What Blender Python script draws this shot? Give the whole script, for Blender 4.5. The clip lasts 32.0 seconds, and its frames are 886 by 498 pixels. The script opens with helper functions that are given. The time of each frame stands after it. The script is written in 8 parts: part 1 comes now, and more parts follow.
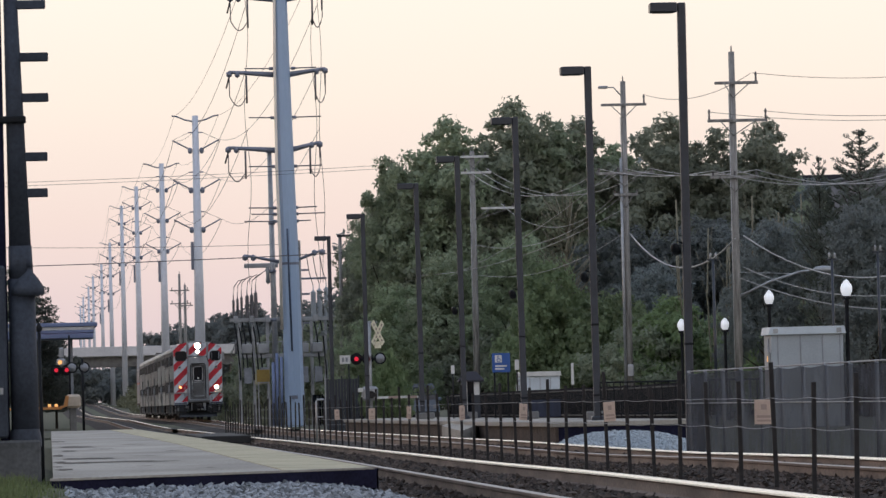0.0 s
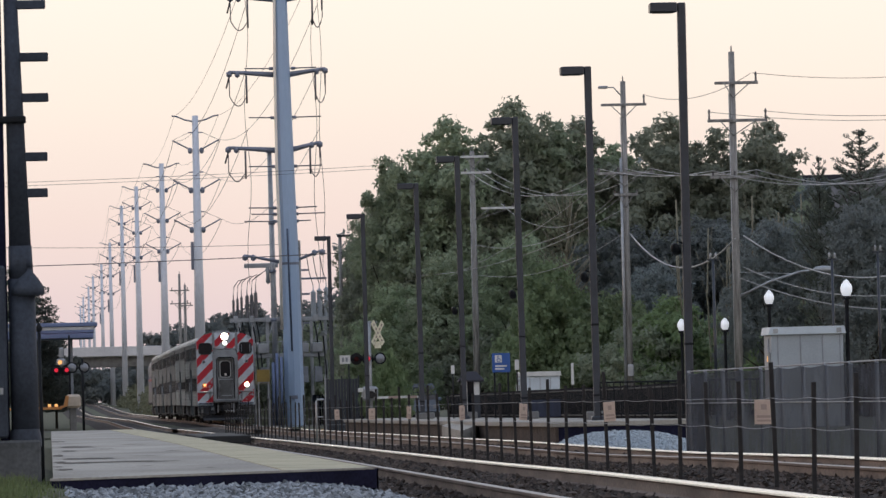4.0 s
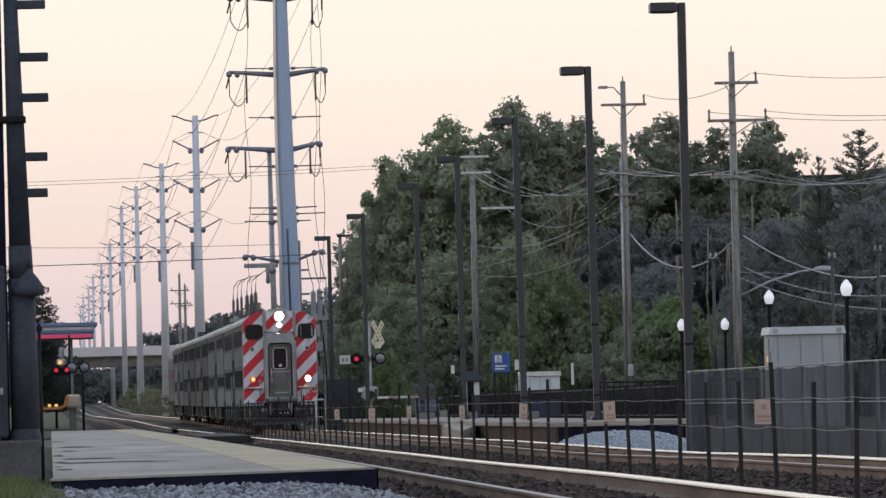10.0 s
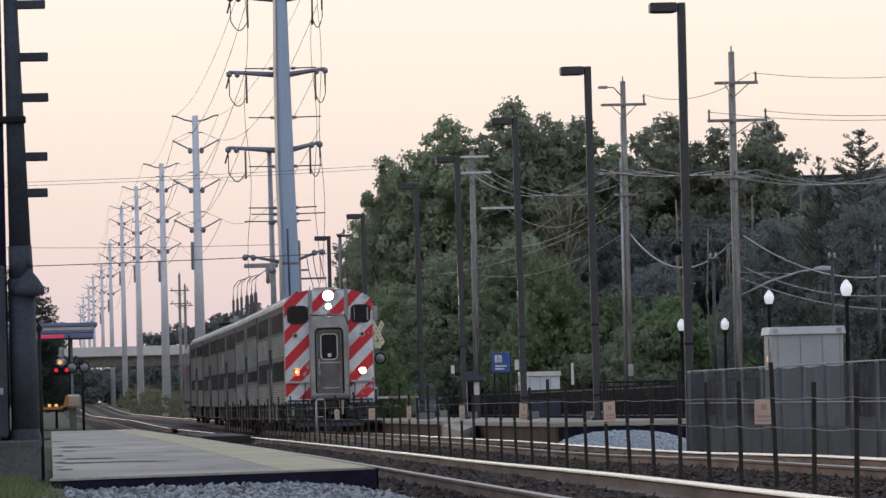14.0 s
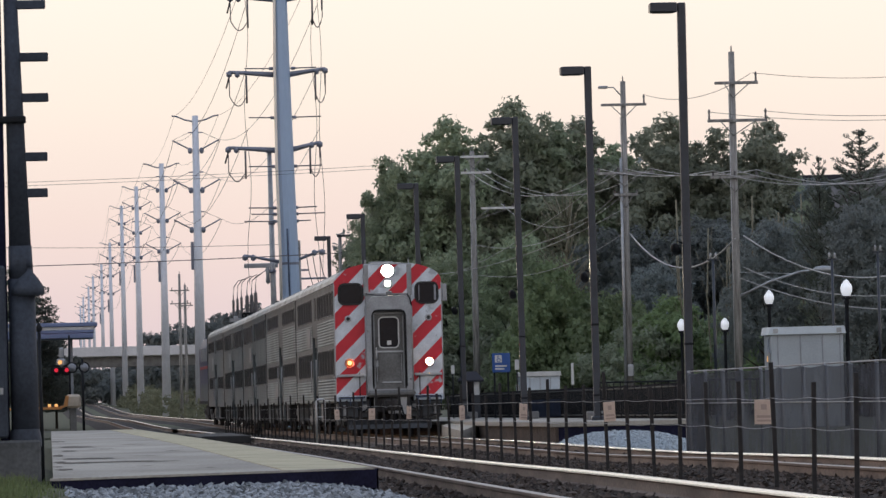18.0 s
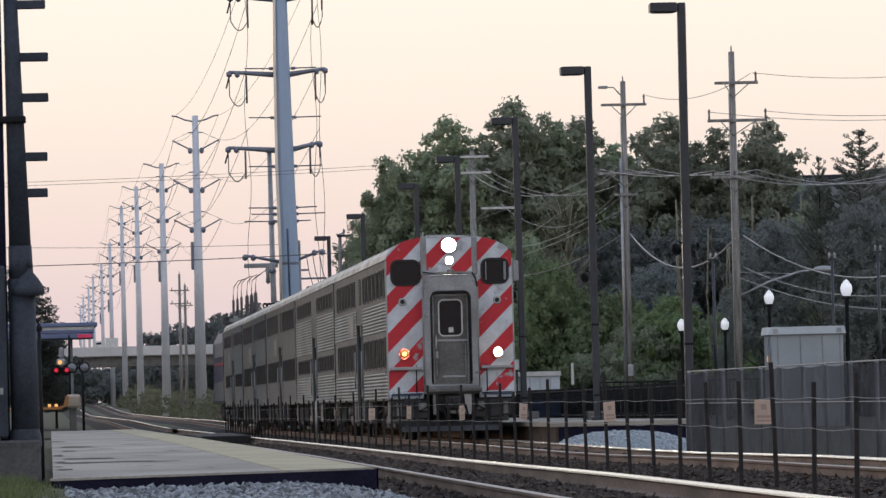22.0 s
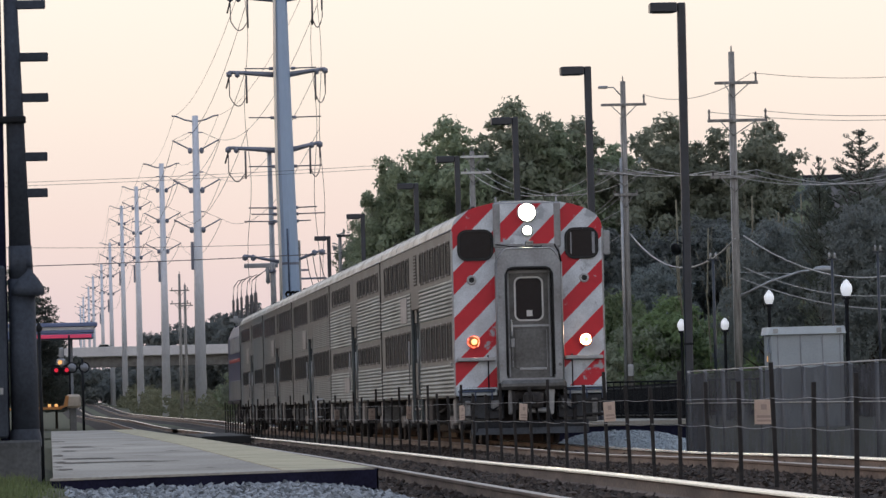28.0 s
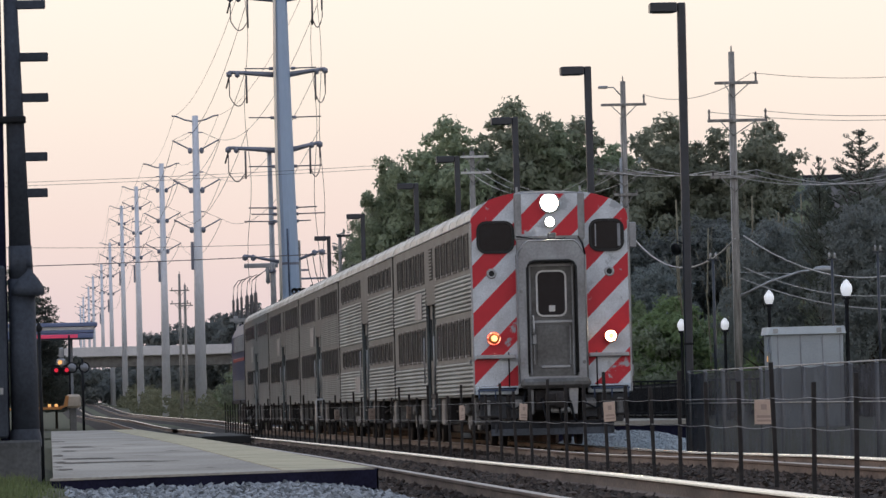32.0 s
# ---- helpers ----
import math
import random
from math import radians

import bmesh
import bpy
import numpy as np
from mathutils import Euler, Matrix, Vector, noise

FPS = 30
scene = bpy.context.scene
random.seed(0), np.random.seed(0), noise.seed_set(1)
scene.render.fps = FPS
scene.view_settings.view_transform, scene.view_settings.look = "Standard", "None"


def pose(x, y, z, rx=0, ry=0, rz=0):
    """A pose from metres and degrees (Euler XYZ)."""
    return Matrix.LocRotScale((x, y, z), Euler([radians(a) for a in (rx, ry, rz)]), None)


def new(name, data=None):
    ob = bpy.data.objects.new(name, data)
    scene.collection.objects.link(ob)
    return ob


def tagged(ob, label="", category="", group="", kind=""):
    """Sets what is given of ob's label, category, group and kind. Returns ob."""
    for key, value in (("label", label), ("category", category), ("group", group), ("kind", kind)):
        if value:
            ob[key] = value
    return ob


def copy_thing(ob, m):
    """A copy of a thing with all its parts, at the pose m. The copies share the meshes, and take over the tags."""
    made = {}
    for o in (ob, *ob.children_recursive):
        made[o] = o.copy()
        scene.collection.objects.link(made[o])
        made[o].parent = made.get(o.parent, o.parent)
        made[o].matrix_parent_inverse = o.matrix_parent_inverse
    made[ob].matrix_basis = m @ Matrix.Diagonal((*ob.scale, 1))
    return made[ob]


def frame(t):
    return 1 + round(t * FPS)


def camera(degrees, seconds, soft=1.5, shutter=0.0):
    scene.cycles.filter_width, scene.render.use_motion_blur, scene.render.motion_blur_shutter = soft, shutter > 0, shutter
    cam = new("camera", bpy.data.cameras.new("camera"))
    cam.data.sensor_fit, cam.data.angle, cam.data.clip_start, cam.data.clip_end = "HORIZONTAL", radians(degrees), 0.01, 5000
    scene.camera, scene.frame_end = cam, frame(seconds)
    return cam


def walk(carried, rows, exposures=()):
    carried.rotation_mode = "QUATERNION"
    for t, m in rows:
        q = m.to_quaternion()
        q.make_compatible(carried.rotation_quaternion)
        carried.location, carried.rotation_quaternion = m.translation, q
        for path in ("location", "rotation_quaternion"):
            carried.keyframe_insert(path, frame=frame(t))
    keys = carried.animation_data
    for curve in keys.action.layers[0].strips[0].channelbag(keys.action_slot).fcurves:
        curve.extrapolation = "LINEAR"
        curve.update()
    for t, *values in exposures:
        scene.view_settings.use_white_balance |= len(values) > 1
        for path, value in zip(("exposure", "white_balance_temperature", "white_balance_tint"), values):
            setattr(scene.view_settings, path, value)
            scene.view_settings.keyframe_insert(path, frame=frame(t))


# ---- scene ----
EYE = (0.0, 0.0, 0.8)
cam = camera(8.573, 32.0, soft=1.45)
VIEW = pose(*EYE, 91.465, 0, -3.924) @ pose(0, 0, 0, 0, 0, -1.4)
walk(cam, [(0.0, VIEW), (32.0, VIEW)])

# ---------------------------------------------------------------- world and sun
SUN_AZ = radians(-48)      # seen from the camera: to the left and ahead
SUN_EL = radians(3.0)


def build_world():
    w = bpy.data.worlds.new("dusk_sky")
    scene.world = w
    w.use_nodes = True
    nt = w.node_tree
    nt.nodes.clear()
    out = nt.nodes.new("ShaderNodeOutputWorld")
    sky = nt.nodes.new("ShaderNodeTexSky")
    sky.sky_type = "NISHITA"
    sky.sun_disc = False
    sky.sun_elevation = SUN_EL
    sky.sun_rotation = SUN_AZ
    sky.dust_density = 4.0
    sky.air_density = 1.4
    b1 = nt.nodes.new("ShaderNodeBackground")
    b1.inputs[1].default_value = 0.08
    nt.links.new(sky.outputs[0], b1.inputs[0])
    # evening haze: pale cream above, rosy low down, bluish overhead
    tc = nt.nodes.new("ShaderNodeTexCoord")
    sep = nt.nodes.new("ShaderNodeSeparateXYZ")
    nt.links.new(tc.outputs["Generated"], sep.inputs[0])
    ramp = nt.nodes.new("ShaderNodeValToRGB")
    cr = ramp.color_ramp
    cr.elements[0].position = 0.0
    cr.elements[0].color = (0.74, 0.60, 0.61, 1)
    cr.elements[1].position = 1.0
    cr.elements[1].color = (0.42, 0.52, 0.70, 1)
    for p, c in ((0.012, (0.76, 0.61, 0.62)), (0.030, (0.88, 0.71, 0.65)), (0.052, (0.97, 0.84, 0.73)),
                 (0.072, (1.01, 0.91, 0.80)), (0.20, (0.76, 0.74, 0.74)), (0.5, (0.54, 0.60, 0.74))):
        e = cr.elements.new(p)
        e.color = (*c, 1)
    nt.links.new(sep.outputs["Z"], ramp.inputs[0])
    # strength is higher behind than ahead, to brighten surfaces that face the camera
    back = nt.nodes.new("ShaderNodeMapRange")
    back.inputs[1].default_value, back.inputs[2].default_value = -0.6, 0.95
    back.inputs[3].default_value, back.inputs[4].default_value = 1.30, 1.12
    nt.links.new(sep.outputs["Y"], back.inputs[0])
    b2 = nt.nodes.new("ShaderNodeBackground")
    nt.links.new(back.outputs[0], b2.inputs[1])
    nt.links.new(ramp.outputs[0], b2.inputs[0])
    add = nt.nodes.new("ShaderNodeMixShader")
    add.inputs[0].default_value = 0.94
    nt.links.new(b1.outputs[0], add.inputs[1])
    nt.links.new(b2.outputs[0], add.inputs[2])
    nt.links.new(add.outputs[0], out.inputs[0])


build_world()
sun = new("sun", bpy.data.lights.new("sun", "SUN"))
sun.data.energy = 0.22
sun.data.color = (1.0, 0.55, 0.28)
sun.data.angle = radians(2.0)
sun.rotation_euler = Vector((-math.sin(SUN_AZ) * math.cos(SUN_EL), -math.cos(SUN_AZ) * math.cos(SUN_EL),
                             -math.sin(SUN_EL))).to_track_quat("-Z", "Y").to_euler()


# ---------------------------------------------------------------- materials
def mat(name, col, rough=0.6, metal=0.0, var=0.25, scale=3.0, fine=40.0, bump=0.15, col2=None, spec=0.5, stretch=(1, 1, 1), rnd=0.0):
    """Two scales of noise over the base colour, a little bump; rnd varies each object."""
    m = bpy.data.materials.new(name)
    m.use_nodes = True
    nt = m.node_tree
    n, l = nt.nodes, nt.links
    b = n["Principled BSDF"]
    b.inputs["Roughness"].default_value = rough
    b.inputs["Metallic"].default_value = metal
    b.inputs["Specular IOR Level"].default_value = spec
    tc = n.new("ShaderNodeTexCoord")
    mp = n.new("ShaderNodeMapping")
    mp.inputs["Scale"].default_value = stretch
    l.new(tc.outputs["Object"], mp.inputs[0])
    n1 = n.new("ShaderNodeTexNoise")
    n1.inputs["Scale"].default_value = scale
    n1.inputs["Detail"].default_value = 5
    n2 = n.new("ShaderNodeTexNoise")
    n2.inputs["Scale"].default_value = fine
    n2.inputs["Detail"].default_value = 3
    l.new(mp.outputs[0], n1.inputs[0])
    l.new(mp.outputs[0], n2.inputs[0])
    mix = n.new("ShaderNodeMixRGB")
    c2 = col2 if col2 else tuple(c * (1 - var) for c in col)
    mix.inputs[1].default_value = (*c2, 1)
    mix.inputs[2].default_value = (*[min(1, c * (1 + var * 0.5)) for c in col], 1)
    mr = n.new("ShaderNodeMapRange")
    mr.inputs[1].default_value, mr.inputs[2].default_value = 0.32, 0.68
    l.new(n1.outputs[0], mr.inputs[0])
    l.new(mr.outputs[0], mix.inputs[0])
    mul = n.new("ShaderNodeMixRGB")
    mul.blend_type = "MULTIPLY"
    mul.inputs[0].default_value = min(1.0, var * 2)
    l.new(mix.outputs[0], mul.inputs[1])
    l.new(n2.outputs["Fac"], mul.inputs[2])
    br = n.new("ShaderNodeBrightContrast")
    br.inputs[1].default_value = 0.0
    l.new(mul.outputs[0], br.inputs[0])
    last = br.outputs[0]
    if rnd:
        oi = n.new("ShaderNodeObjectInfo")
        mr2 = n.new("ShaderNodeMapRange")
        mr2.inputs[3].default_value, mr2.inputs[4].default_value = 1 - rnd, 1 + rnd
        l.new(oi.outputs["Random"], mr2.inputs[0])
        vm = n.new("ShaderNodeVectorMath")
        vm.operation = "SCALE"
        l.new(last, vm.inputs[0])
        l.new(mr2.outputs[0], vm.inputs["Scale"])
        last = vm.outputs[0]
    l.new(last, b.inputs["Base Color"])
    if bump:
        bp = n.new("ShaderNodeBump")
        bp.inputs["Strength"].default_value = bump
        bp.inputs["Distance"].default_value = 0.02
        l.new(n2.outputs["Fac"], bp.inputs["Height"])
        l.new(bp.outputs[0], b.inputs["Normal"])
    return m


def stone_mat(name, dark, light, rough=0.9):
    """Loose stones, each of its own shade."""
    m = mat(name, light, rough, 0, 0.3, 8, 60, 0.3)
    n, l = m.node_tree.nodes, m.node_tree.links
    geo = n.new("ShaderNodeNewGeometry")
    mix = n.new("ShaderNodeMixRGB")
    mix.inputs[1].default_value = (*dark, 1)
    mix.inputs[2].default_value = (*light, 1)
    l.new(geo.outputs["Random Per Island"], mix.inputs[0])
    l.new(mix.outputs[0], n["Principled BSDF"].inputs["Base Color"])
    return m


def glow(name, col, strength):
    m = bpy.data.materials.new(name)
    m.use_nodes = True
    b = m.node_tree.nodes["Principled BSDF"]
    b.inputs["Base Color"].default_value = (*col, 1)
    b.inputs["Emission Color"].default_value = (*col, 1)
    b.inputs["Emission Strength"].default_value = strength
    return m


def stripes(name, phase, period=0.93):
    """Red and white paint in bands at 45 degrees, chalky and chipped."""
    m = mat(name, (0.76, 0.80, 0.86), 0.45, 0, 0.22, 2.5, 30, 0.08)
    n, l = m.node_tree.nodes, m.node_tree.links
    tc = n.new("ShaderNodeTexCoord")
    sep = n.new("ShaderNodeSeparateXYZ")
    l.new(tc.outputs["Object"], sep.inputs[0])
    sub = n.new("ShaderNodeMath")
    sub.operation = "SUBTRACT"
    l.new(sep.outputs["Z"], sub.inputs[0])
    l.new(sep.outputs["X"], sub.inputs[1])
    ph = n.new("ShaderNodeMath")
    ph.operation = "ADD"
    ph.inputs[1].default_value = -phase + period * 20
    l.new(sub.outputs[0], ph.inputs[0])
    mod = n.new("ShaderNodeMath")
    mod.operation = "MODULO"
    mod.inputs[1].default_value = period
    l.new(ph.outputs[0], mod.inputs[0])
    gt = n.new("ShaderNodeMath")
    gt.operation = "LESS_THAN"
    gt.inputs[1].default_value = period * 0.5
    l.new(mod.outputs[0], gt.inputs[0])
    noise_n = n.new("ShaderNodeTexNoise")
    noise_n.inputs["Scale"].default_value = 4
    noise_n.inputs["Detail"].default_value = 6
    l.new(tc.outputs["Object"], noise_n.inputs[0])
    red = n.new("ShaderNodeMixRGB")
    red.inputs[1].default_value = (0.44, 0.008, 0.022, 1)
    red.inputs[2].default_value = (0.60, 0.016, 0.034, 1)
    l.new(noise_n.outputs["Fac"], red.inputs[0])
    mix = n.new("ShaderNodeMixRGB")
    l.new(gt.outputs[0], mix.inputs[0])
    b = n["Principled BSDF"]
    white = b.inputs["Base Color"].links[0].from_socket
    l.new(white, mix.inputs[1])
    l.new(red.outputs[0], mix.inputs[2])
    # grey undercoat shows where the paint has peeled
    pn = n.new("ShaderNodeTexNoise")
    pn.inputs["Scale"].default_value = 1.9
    pn.inputs["Detail"].default_value = 7
    pn.inputs["Roughness"].default_value = 0.62
    l.new(tc.outputs["Object"], pn.inputs[0])
    pm = n.new("ShaderNodeMapRange")
    pm.inputs[1].default_value, pm.inputs[2].default_value = 0.60, 0.64
    l.new(pn.outputs["Fac"], pm.inputs[0])
    peel = n.new("ShaderNodeMixRGB")
    peel.inputs[2].default_value = (0.36, 0.38, 0.42, 1)
    l.new(pm.outputs[0], peel.inputs[0])
    l.new(mix.outputs[0], peel.inputs[1])
    l.new(peel.outputs[0], b.inputs["Base Color"])
    return m


def screen_cloth(name, col, clear):
    m = mat(name, col, 0.9, 0, 0.3, 0.7, 60, 0.1, spec=0.06)
    n, l = m.node_tree.nodes, m.node_tree.links
    tr = n.new("ShaderNodeBsdfTransparent")
    mx = n.new("ShaderNodeMixShader")
    mx.inputs[0].default_value = clear
    l.new(n["Principled BSDF"].outputs[0], mx.inputs[1])
    l.new(tr.outputs[0], mx.inputs[2])
    l.new(mx.outputs[0], n["Material Output"].inputs[0])
    return m


def leaf_mat(name, col, col2):
    m = bpy.data.materials.new(name)
    m.use_nodes = True
    n, l = m.node_tree.nodes, m.node_tree.links
    b = n["Principled BSDF"]
    b.inputs["Roughness"].default_value = 0.65
    b.inputs["Specular IOR Level"].default_value = 0.25
    geo = n.new("ShaderNodeNewGeometry")
    tc = n.new("ShaderNodeTexCoord")
    nz = n.new("ShaderNodeTexNoise")
    nz.inputs["Scale"].default_value = 0.55
    nz.inputs["Detail"].default_value = 2
    l.new(tc.outputs["Object"], nz.inputs[0])
    ad = n.new("ShaderNodeMath")
    ad.operation = "MULTIPLY_ADD"
    ad.inputs[1].default_value = 0.6
    l.new(geo.outputs["Random Per Island"], ad.inputs[0])
    sc = n.new("ShaderNodeMath")
    sc.operation = "MULTIPLY"
    sc.inputs[1].default_value = 0.5
    l.new(nz.outputs["Fac"], sc.inputs[0])
    l.new(sc.outputs[0], ad.inputs[2])
    mix = n.new("ShaderNodeMixRGB")
    mix.inputs[1].default_value = (*col, 1)
    mix.inputs[2].default_value = (*col2, 1)
    l.new(ad.outputs[0], mix.inputs[0])
    # every tree a little lighter or darker, greener or duller
    oi = n.new("ShaderNodeObjectInfo")
    hs = n.new("ShaderNodeHueSaturation")
    for sock, lo, hi in (("Hue", 0.475, 0.515), ("Saturation", 0.72, 1.12), ("Value", 0.78, 1.26)):
        mr = n.new("ShaderNodeMapRange")
        mr.inputs[3].default_value, mr.inputs[4].default_value = lo, hi
        l.new(oi.outputs["Random"], mr.inputs[0])
        l.new(mr.outputs[0], hs.inputs[sock])
    l.new(mix.outputs[0], hs.inputs["Color"])
    l.new(hs.outputs[0], b.inputs["Base Color"])
    tl = n.new("ShaderNodeBsdfTranslucent")
    l.new(hs.outputs[0], tl.inputs[0])
    ms = n.new("ShaderNodeMixShader")
    ms.inputs[0].default_value = 0.5
    l.new(b.outputs[0], ms.inputs[1])
    l.new(tl.outputs[0], ms.inputs[2])
    l.new(ms.outputs[0], n["Material Output"].inputs[0])
    return m


M = {}
M["grass_ground"] = mat("verge_earth_and_grass", (0.085, 0.105, 0.045), 0.9, 0, 0.4, 0.25, 6, 0.4, col2=(0.09, 0.08, 0.055))
M["lawn"] = mat("lawn_grass", (0.20, 0.26, 0.10), 0.85, 0, 0.4, 1.2, 30, 0.6, col2=(0.12, 0.15, 0.06))
M["ballast"] = mat("dirty_ballast", (0.052, 0.040, 0.035), 0.95, 0, 0.5, 1.5, 18, 0.9, col2=(0.022, 0.016, 0.014))
M["stone_dark"] = stone_mat("dark_ballast_stone", (0.016, 0.012, 0.010), (0.092, 0.068, 0.056))
M["heap"] = stone_mat("pale_blue_grey_gravel", (0.31, 0.35, 0.385), (0.42, 0.47, 0.51))
M["stone_pale"] = stone_mat("pale_limestone_gravel", (0.075, 0.083, 0.093), (0.37, 0.40, 0.44))
M["asphalt"] = mat("worn_asphalt", (0.06, 0.06, 0.062), 0.9, 0, 0.3, 1, 40, 0.3)
M["concrete"] = mat("weathered_concrete", (0.50, 0.462, 0.405), 0.85, 0, 0.32, 0.45, 25, 0.2, rnd=0.07, stretch=(1, 0.35, 1))
M["concrete_dk"] = mat("grey_concrete", (0.24, 0.235, 0.23), 0.9, 0, 0.3, 1.2, 25, 0.25)
# darker concrete for the mast footing, its shade put into the colour
M["footing"] = mat("shaded_concrete_footing", (0.125, 0.13, 0.135), 0.9, 0, 0.35, 1.5, 25, 0.25)
M["yellow"] = mat("faded_yellow_tactile_strip", (0.60, 0.535, 0.36), 0.8, 0, 0.25, 1.5, 40, 0.3)
M["spall"] = mat("dark_spalled_concrete", (0.13, 0.115, 0.10), 0.95, 0, 0.5, 4, 30, 0.4, col2=(0.26, 0.23, 0.20))
M["edge_dark"] = mat("dark_painted_platform_edge", (0.022, 0.022, 0.055), 0.8, 0, 0.4, 2, 30, 0.2, spec=0.1)
M["rail_side"] = mat("rusty_rail_web", (0.33, 0.25, 0.205), 0.75, 0.1, 0.4, 1.2, 30, 0.3, col2=(0.17, 0.122, 0.10), stretch=(1, 0.4, 1))
M["rail_dull"] = mat("dull_rail_head", (0.50, 0.46, 0.44), 0.5, 0.7, 0.25, 0.8, 20, 0.05, stretch=(4, 0.4, 1))
M["rail_top"] = mat("polished_rail_head", (0.90, 0.95, 1.0), 0.20, 1.0, 0.12, 0.6, 10, 0.02, stretch=(8, 0.3, 1))
M["tie"] = mat("creosoted_timber_tie", (0.10, 0.07, 0.055), 0.9, 0, 0.4, 2, 30, 0.4, stretch=(0.4, 3, 3), rnd=0.25)
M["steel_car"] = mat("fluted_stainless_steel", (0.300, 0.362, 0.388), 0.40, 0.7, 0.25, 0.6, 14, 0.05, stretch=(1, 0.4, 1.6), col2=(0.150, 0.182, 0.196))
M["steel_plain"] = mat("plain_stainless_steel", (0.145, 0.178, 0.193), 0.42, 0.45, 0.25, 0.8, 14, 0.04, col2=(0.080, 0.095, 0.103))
M["steel_old"] = mat("dull_painted_car_side", (0.17, 0.192, 0.20), 0.5, 0.4, 0.2, 0.5, 12, 0.04)
M["car_grey"] = mat("grey_painted_steel_end", (0.40, 0.41, 0.43), 0.5, 0.2, 0.25, 1.5, 20, 0.06, col2=(0.28, 0.275, 0.28))
M["win_frame"] = mat("dark_window_frame", (0.048, 0.050, 0.052), 0.55, 0.1, 0.2, 2, 20, 0.03, spec=0.3)
M["door_grey"] = mat("grimy_grey_end_door", (0.20, 0.20, 0.20), 0.5, 0.2, 0.35, 1.6, 16, 0.06, col2=(0.11, 0.105, 0.10))
M["print"] = mat("faded_grey_print", (0.40, 0.30, 0.26), 0.8, 0, 0.1, 5, 40, 0.0)
M["car_roof"] = mat("pale_metal_car_roof", (0.74, 0.77, 0.78), 0.36, 0.45, 0.3, 0.5, 12, 0.05, col2=(0.40, 0.395, 0.39))
M["under"] = mat("grimy_black_undercarriage", (0.042, 0.036, 0.036), 0.85, 0.0, 0.5, 2, 20, 0.3)
M["under_lt"] = mat("dusty_grey_running_gear", (0.33, 0.325, 0.325), 0.6, 0.1, 0.4, 2, 20, 0.2)
M["plow"] = mat("black_plow_plate", (0.055, 0.060, 0.072), 0.55, 0.2, 0.4, 2, 20, 0.15)
M["glass"] = mat("dark_tinted_glass", (0.009, 0.012, 0.017), 0.08, 0.0, 0.3, 1, 10, 0.0, spec=0.18)
# upright streaks in the colour stand in for reflections and curtains
M["side_glass"] = mat("streaked_side_glass", (0.030, 0.032, 0.034), 0.2, 0.0, 0.5, 2.2, 10, 0.0, spec=0.13, stretch=(1, 3.0, 0.25), col2=(0.008, 0.010, 0.014), rnd=0.5)
M["rubber"] = mat("black_rubber", (0.02, 0.02, 0.021), 0.75, 0, 0.3, 4, 40, 0.1)
M["stripe_l"] = stripes("red_and_white_warning_stripes", 3.26 + 1.53 - 0.30)
M["stripe_r"] = stripes("red_and_white_warning_bands", 3.46 - 1.51 - 0.30)
M["white"] = mat("off_white_enamel", (0.72, 0.71, 0.69), 0.5, 0, 0.15, 3, 30, 0.05)
M["red_paint_and_glow"] = mat("dull_red_paint_and_glow", (0.45, 0.045, 0.045), 0.5, 0, 0.2, 3, 30, 0.05)
M["blue_paint"] = mat("loco_dark_blue_paint", (0.035, 0.05, 0.14), 0.4, 0.1, 0.25, 2, 20, 0.05)
M["headlight"] = glow("lit_headlight", (1.0, 0.86, 0.62), 220)
M["ditch"] = glow("lit_ditch_lamp", (1.0, 0.80, 0.52), 120)
M["ditch_dim"] = glow("dim_ditch_filament", (1.0, 0.48, 0.17), 2.6)
M["bronze"] = mat("dark_bronze_lamp_post", (0.036, 0.044, 0.062), 0.34, 0.1, 0.25, 2, 30, 0.05)
M["slate"] = mat("slate_painted_steel", (0.060, 0.072, 0.098), 0.65, 0.0, 0.3, 2, 30, 0.05, spec=0.25)
M["canopy_blue"] = mat("pale_blue_fascia", (0.20, 0.25, 0.42), 0.5, 0, 0.15, 1, 20, 0.03)
M["black"] = mat("black_painted_metal", (0.013, 0.015, 0.020), 0.55, 0.0, 0.3, 3, 30, 0.08, spec=0.2)
M["galv"] = mat("galvanised_steel", (0.45, 0.46, 0.48), 0.45, 0.5, 0.2, 2, 20, 0.06)
M["tower"] = mat("galvanised_tower_steel", (0.76, 0.78, 0.85), 0.5, 0.2, 0.15, 0.25, 8, 0.04, stretch=(1, 1, 0.3))
# conduit in cream white to stand in for the low sun on it
M["pale_pipe"] = mat("sunlit_cream_conduit", (0.86, 0.80, 0.72), 0.3, 0.2, 0.08, 1, 10, 0.02)
M["sign_slate"] = mat("slate_blue_pipe", (0.075, 0.105, 0.18), 0.5, 0.1, 0.2, 1, 10, 0.04)
M["tower_blue"] = mat("blue_grey_tower_steel", (0.38, 0.49, 0.66), 0.5, 0.1, 0.05, 0.25, 8, 0.04, stretch=(1, 1, 0.3))
M["bridge"] = mat("pale_bridge_concrete", (0.72, 0.70, 0.71), 0.85, 0, 0.15, 0.1, 5, 0.1)
M["tower_arm"] = mat("grey_steel_arm", (0.25, 0.27, 0.34), 0.5, 0.3, 0.2, 1, 10, 0.05)
M["porcelain"] = mat("brown_glazed_insulator", (0.19, 0.18, 0.19), 0.35, 0, 0.25, 5, 30, 0.05)
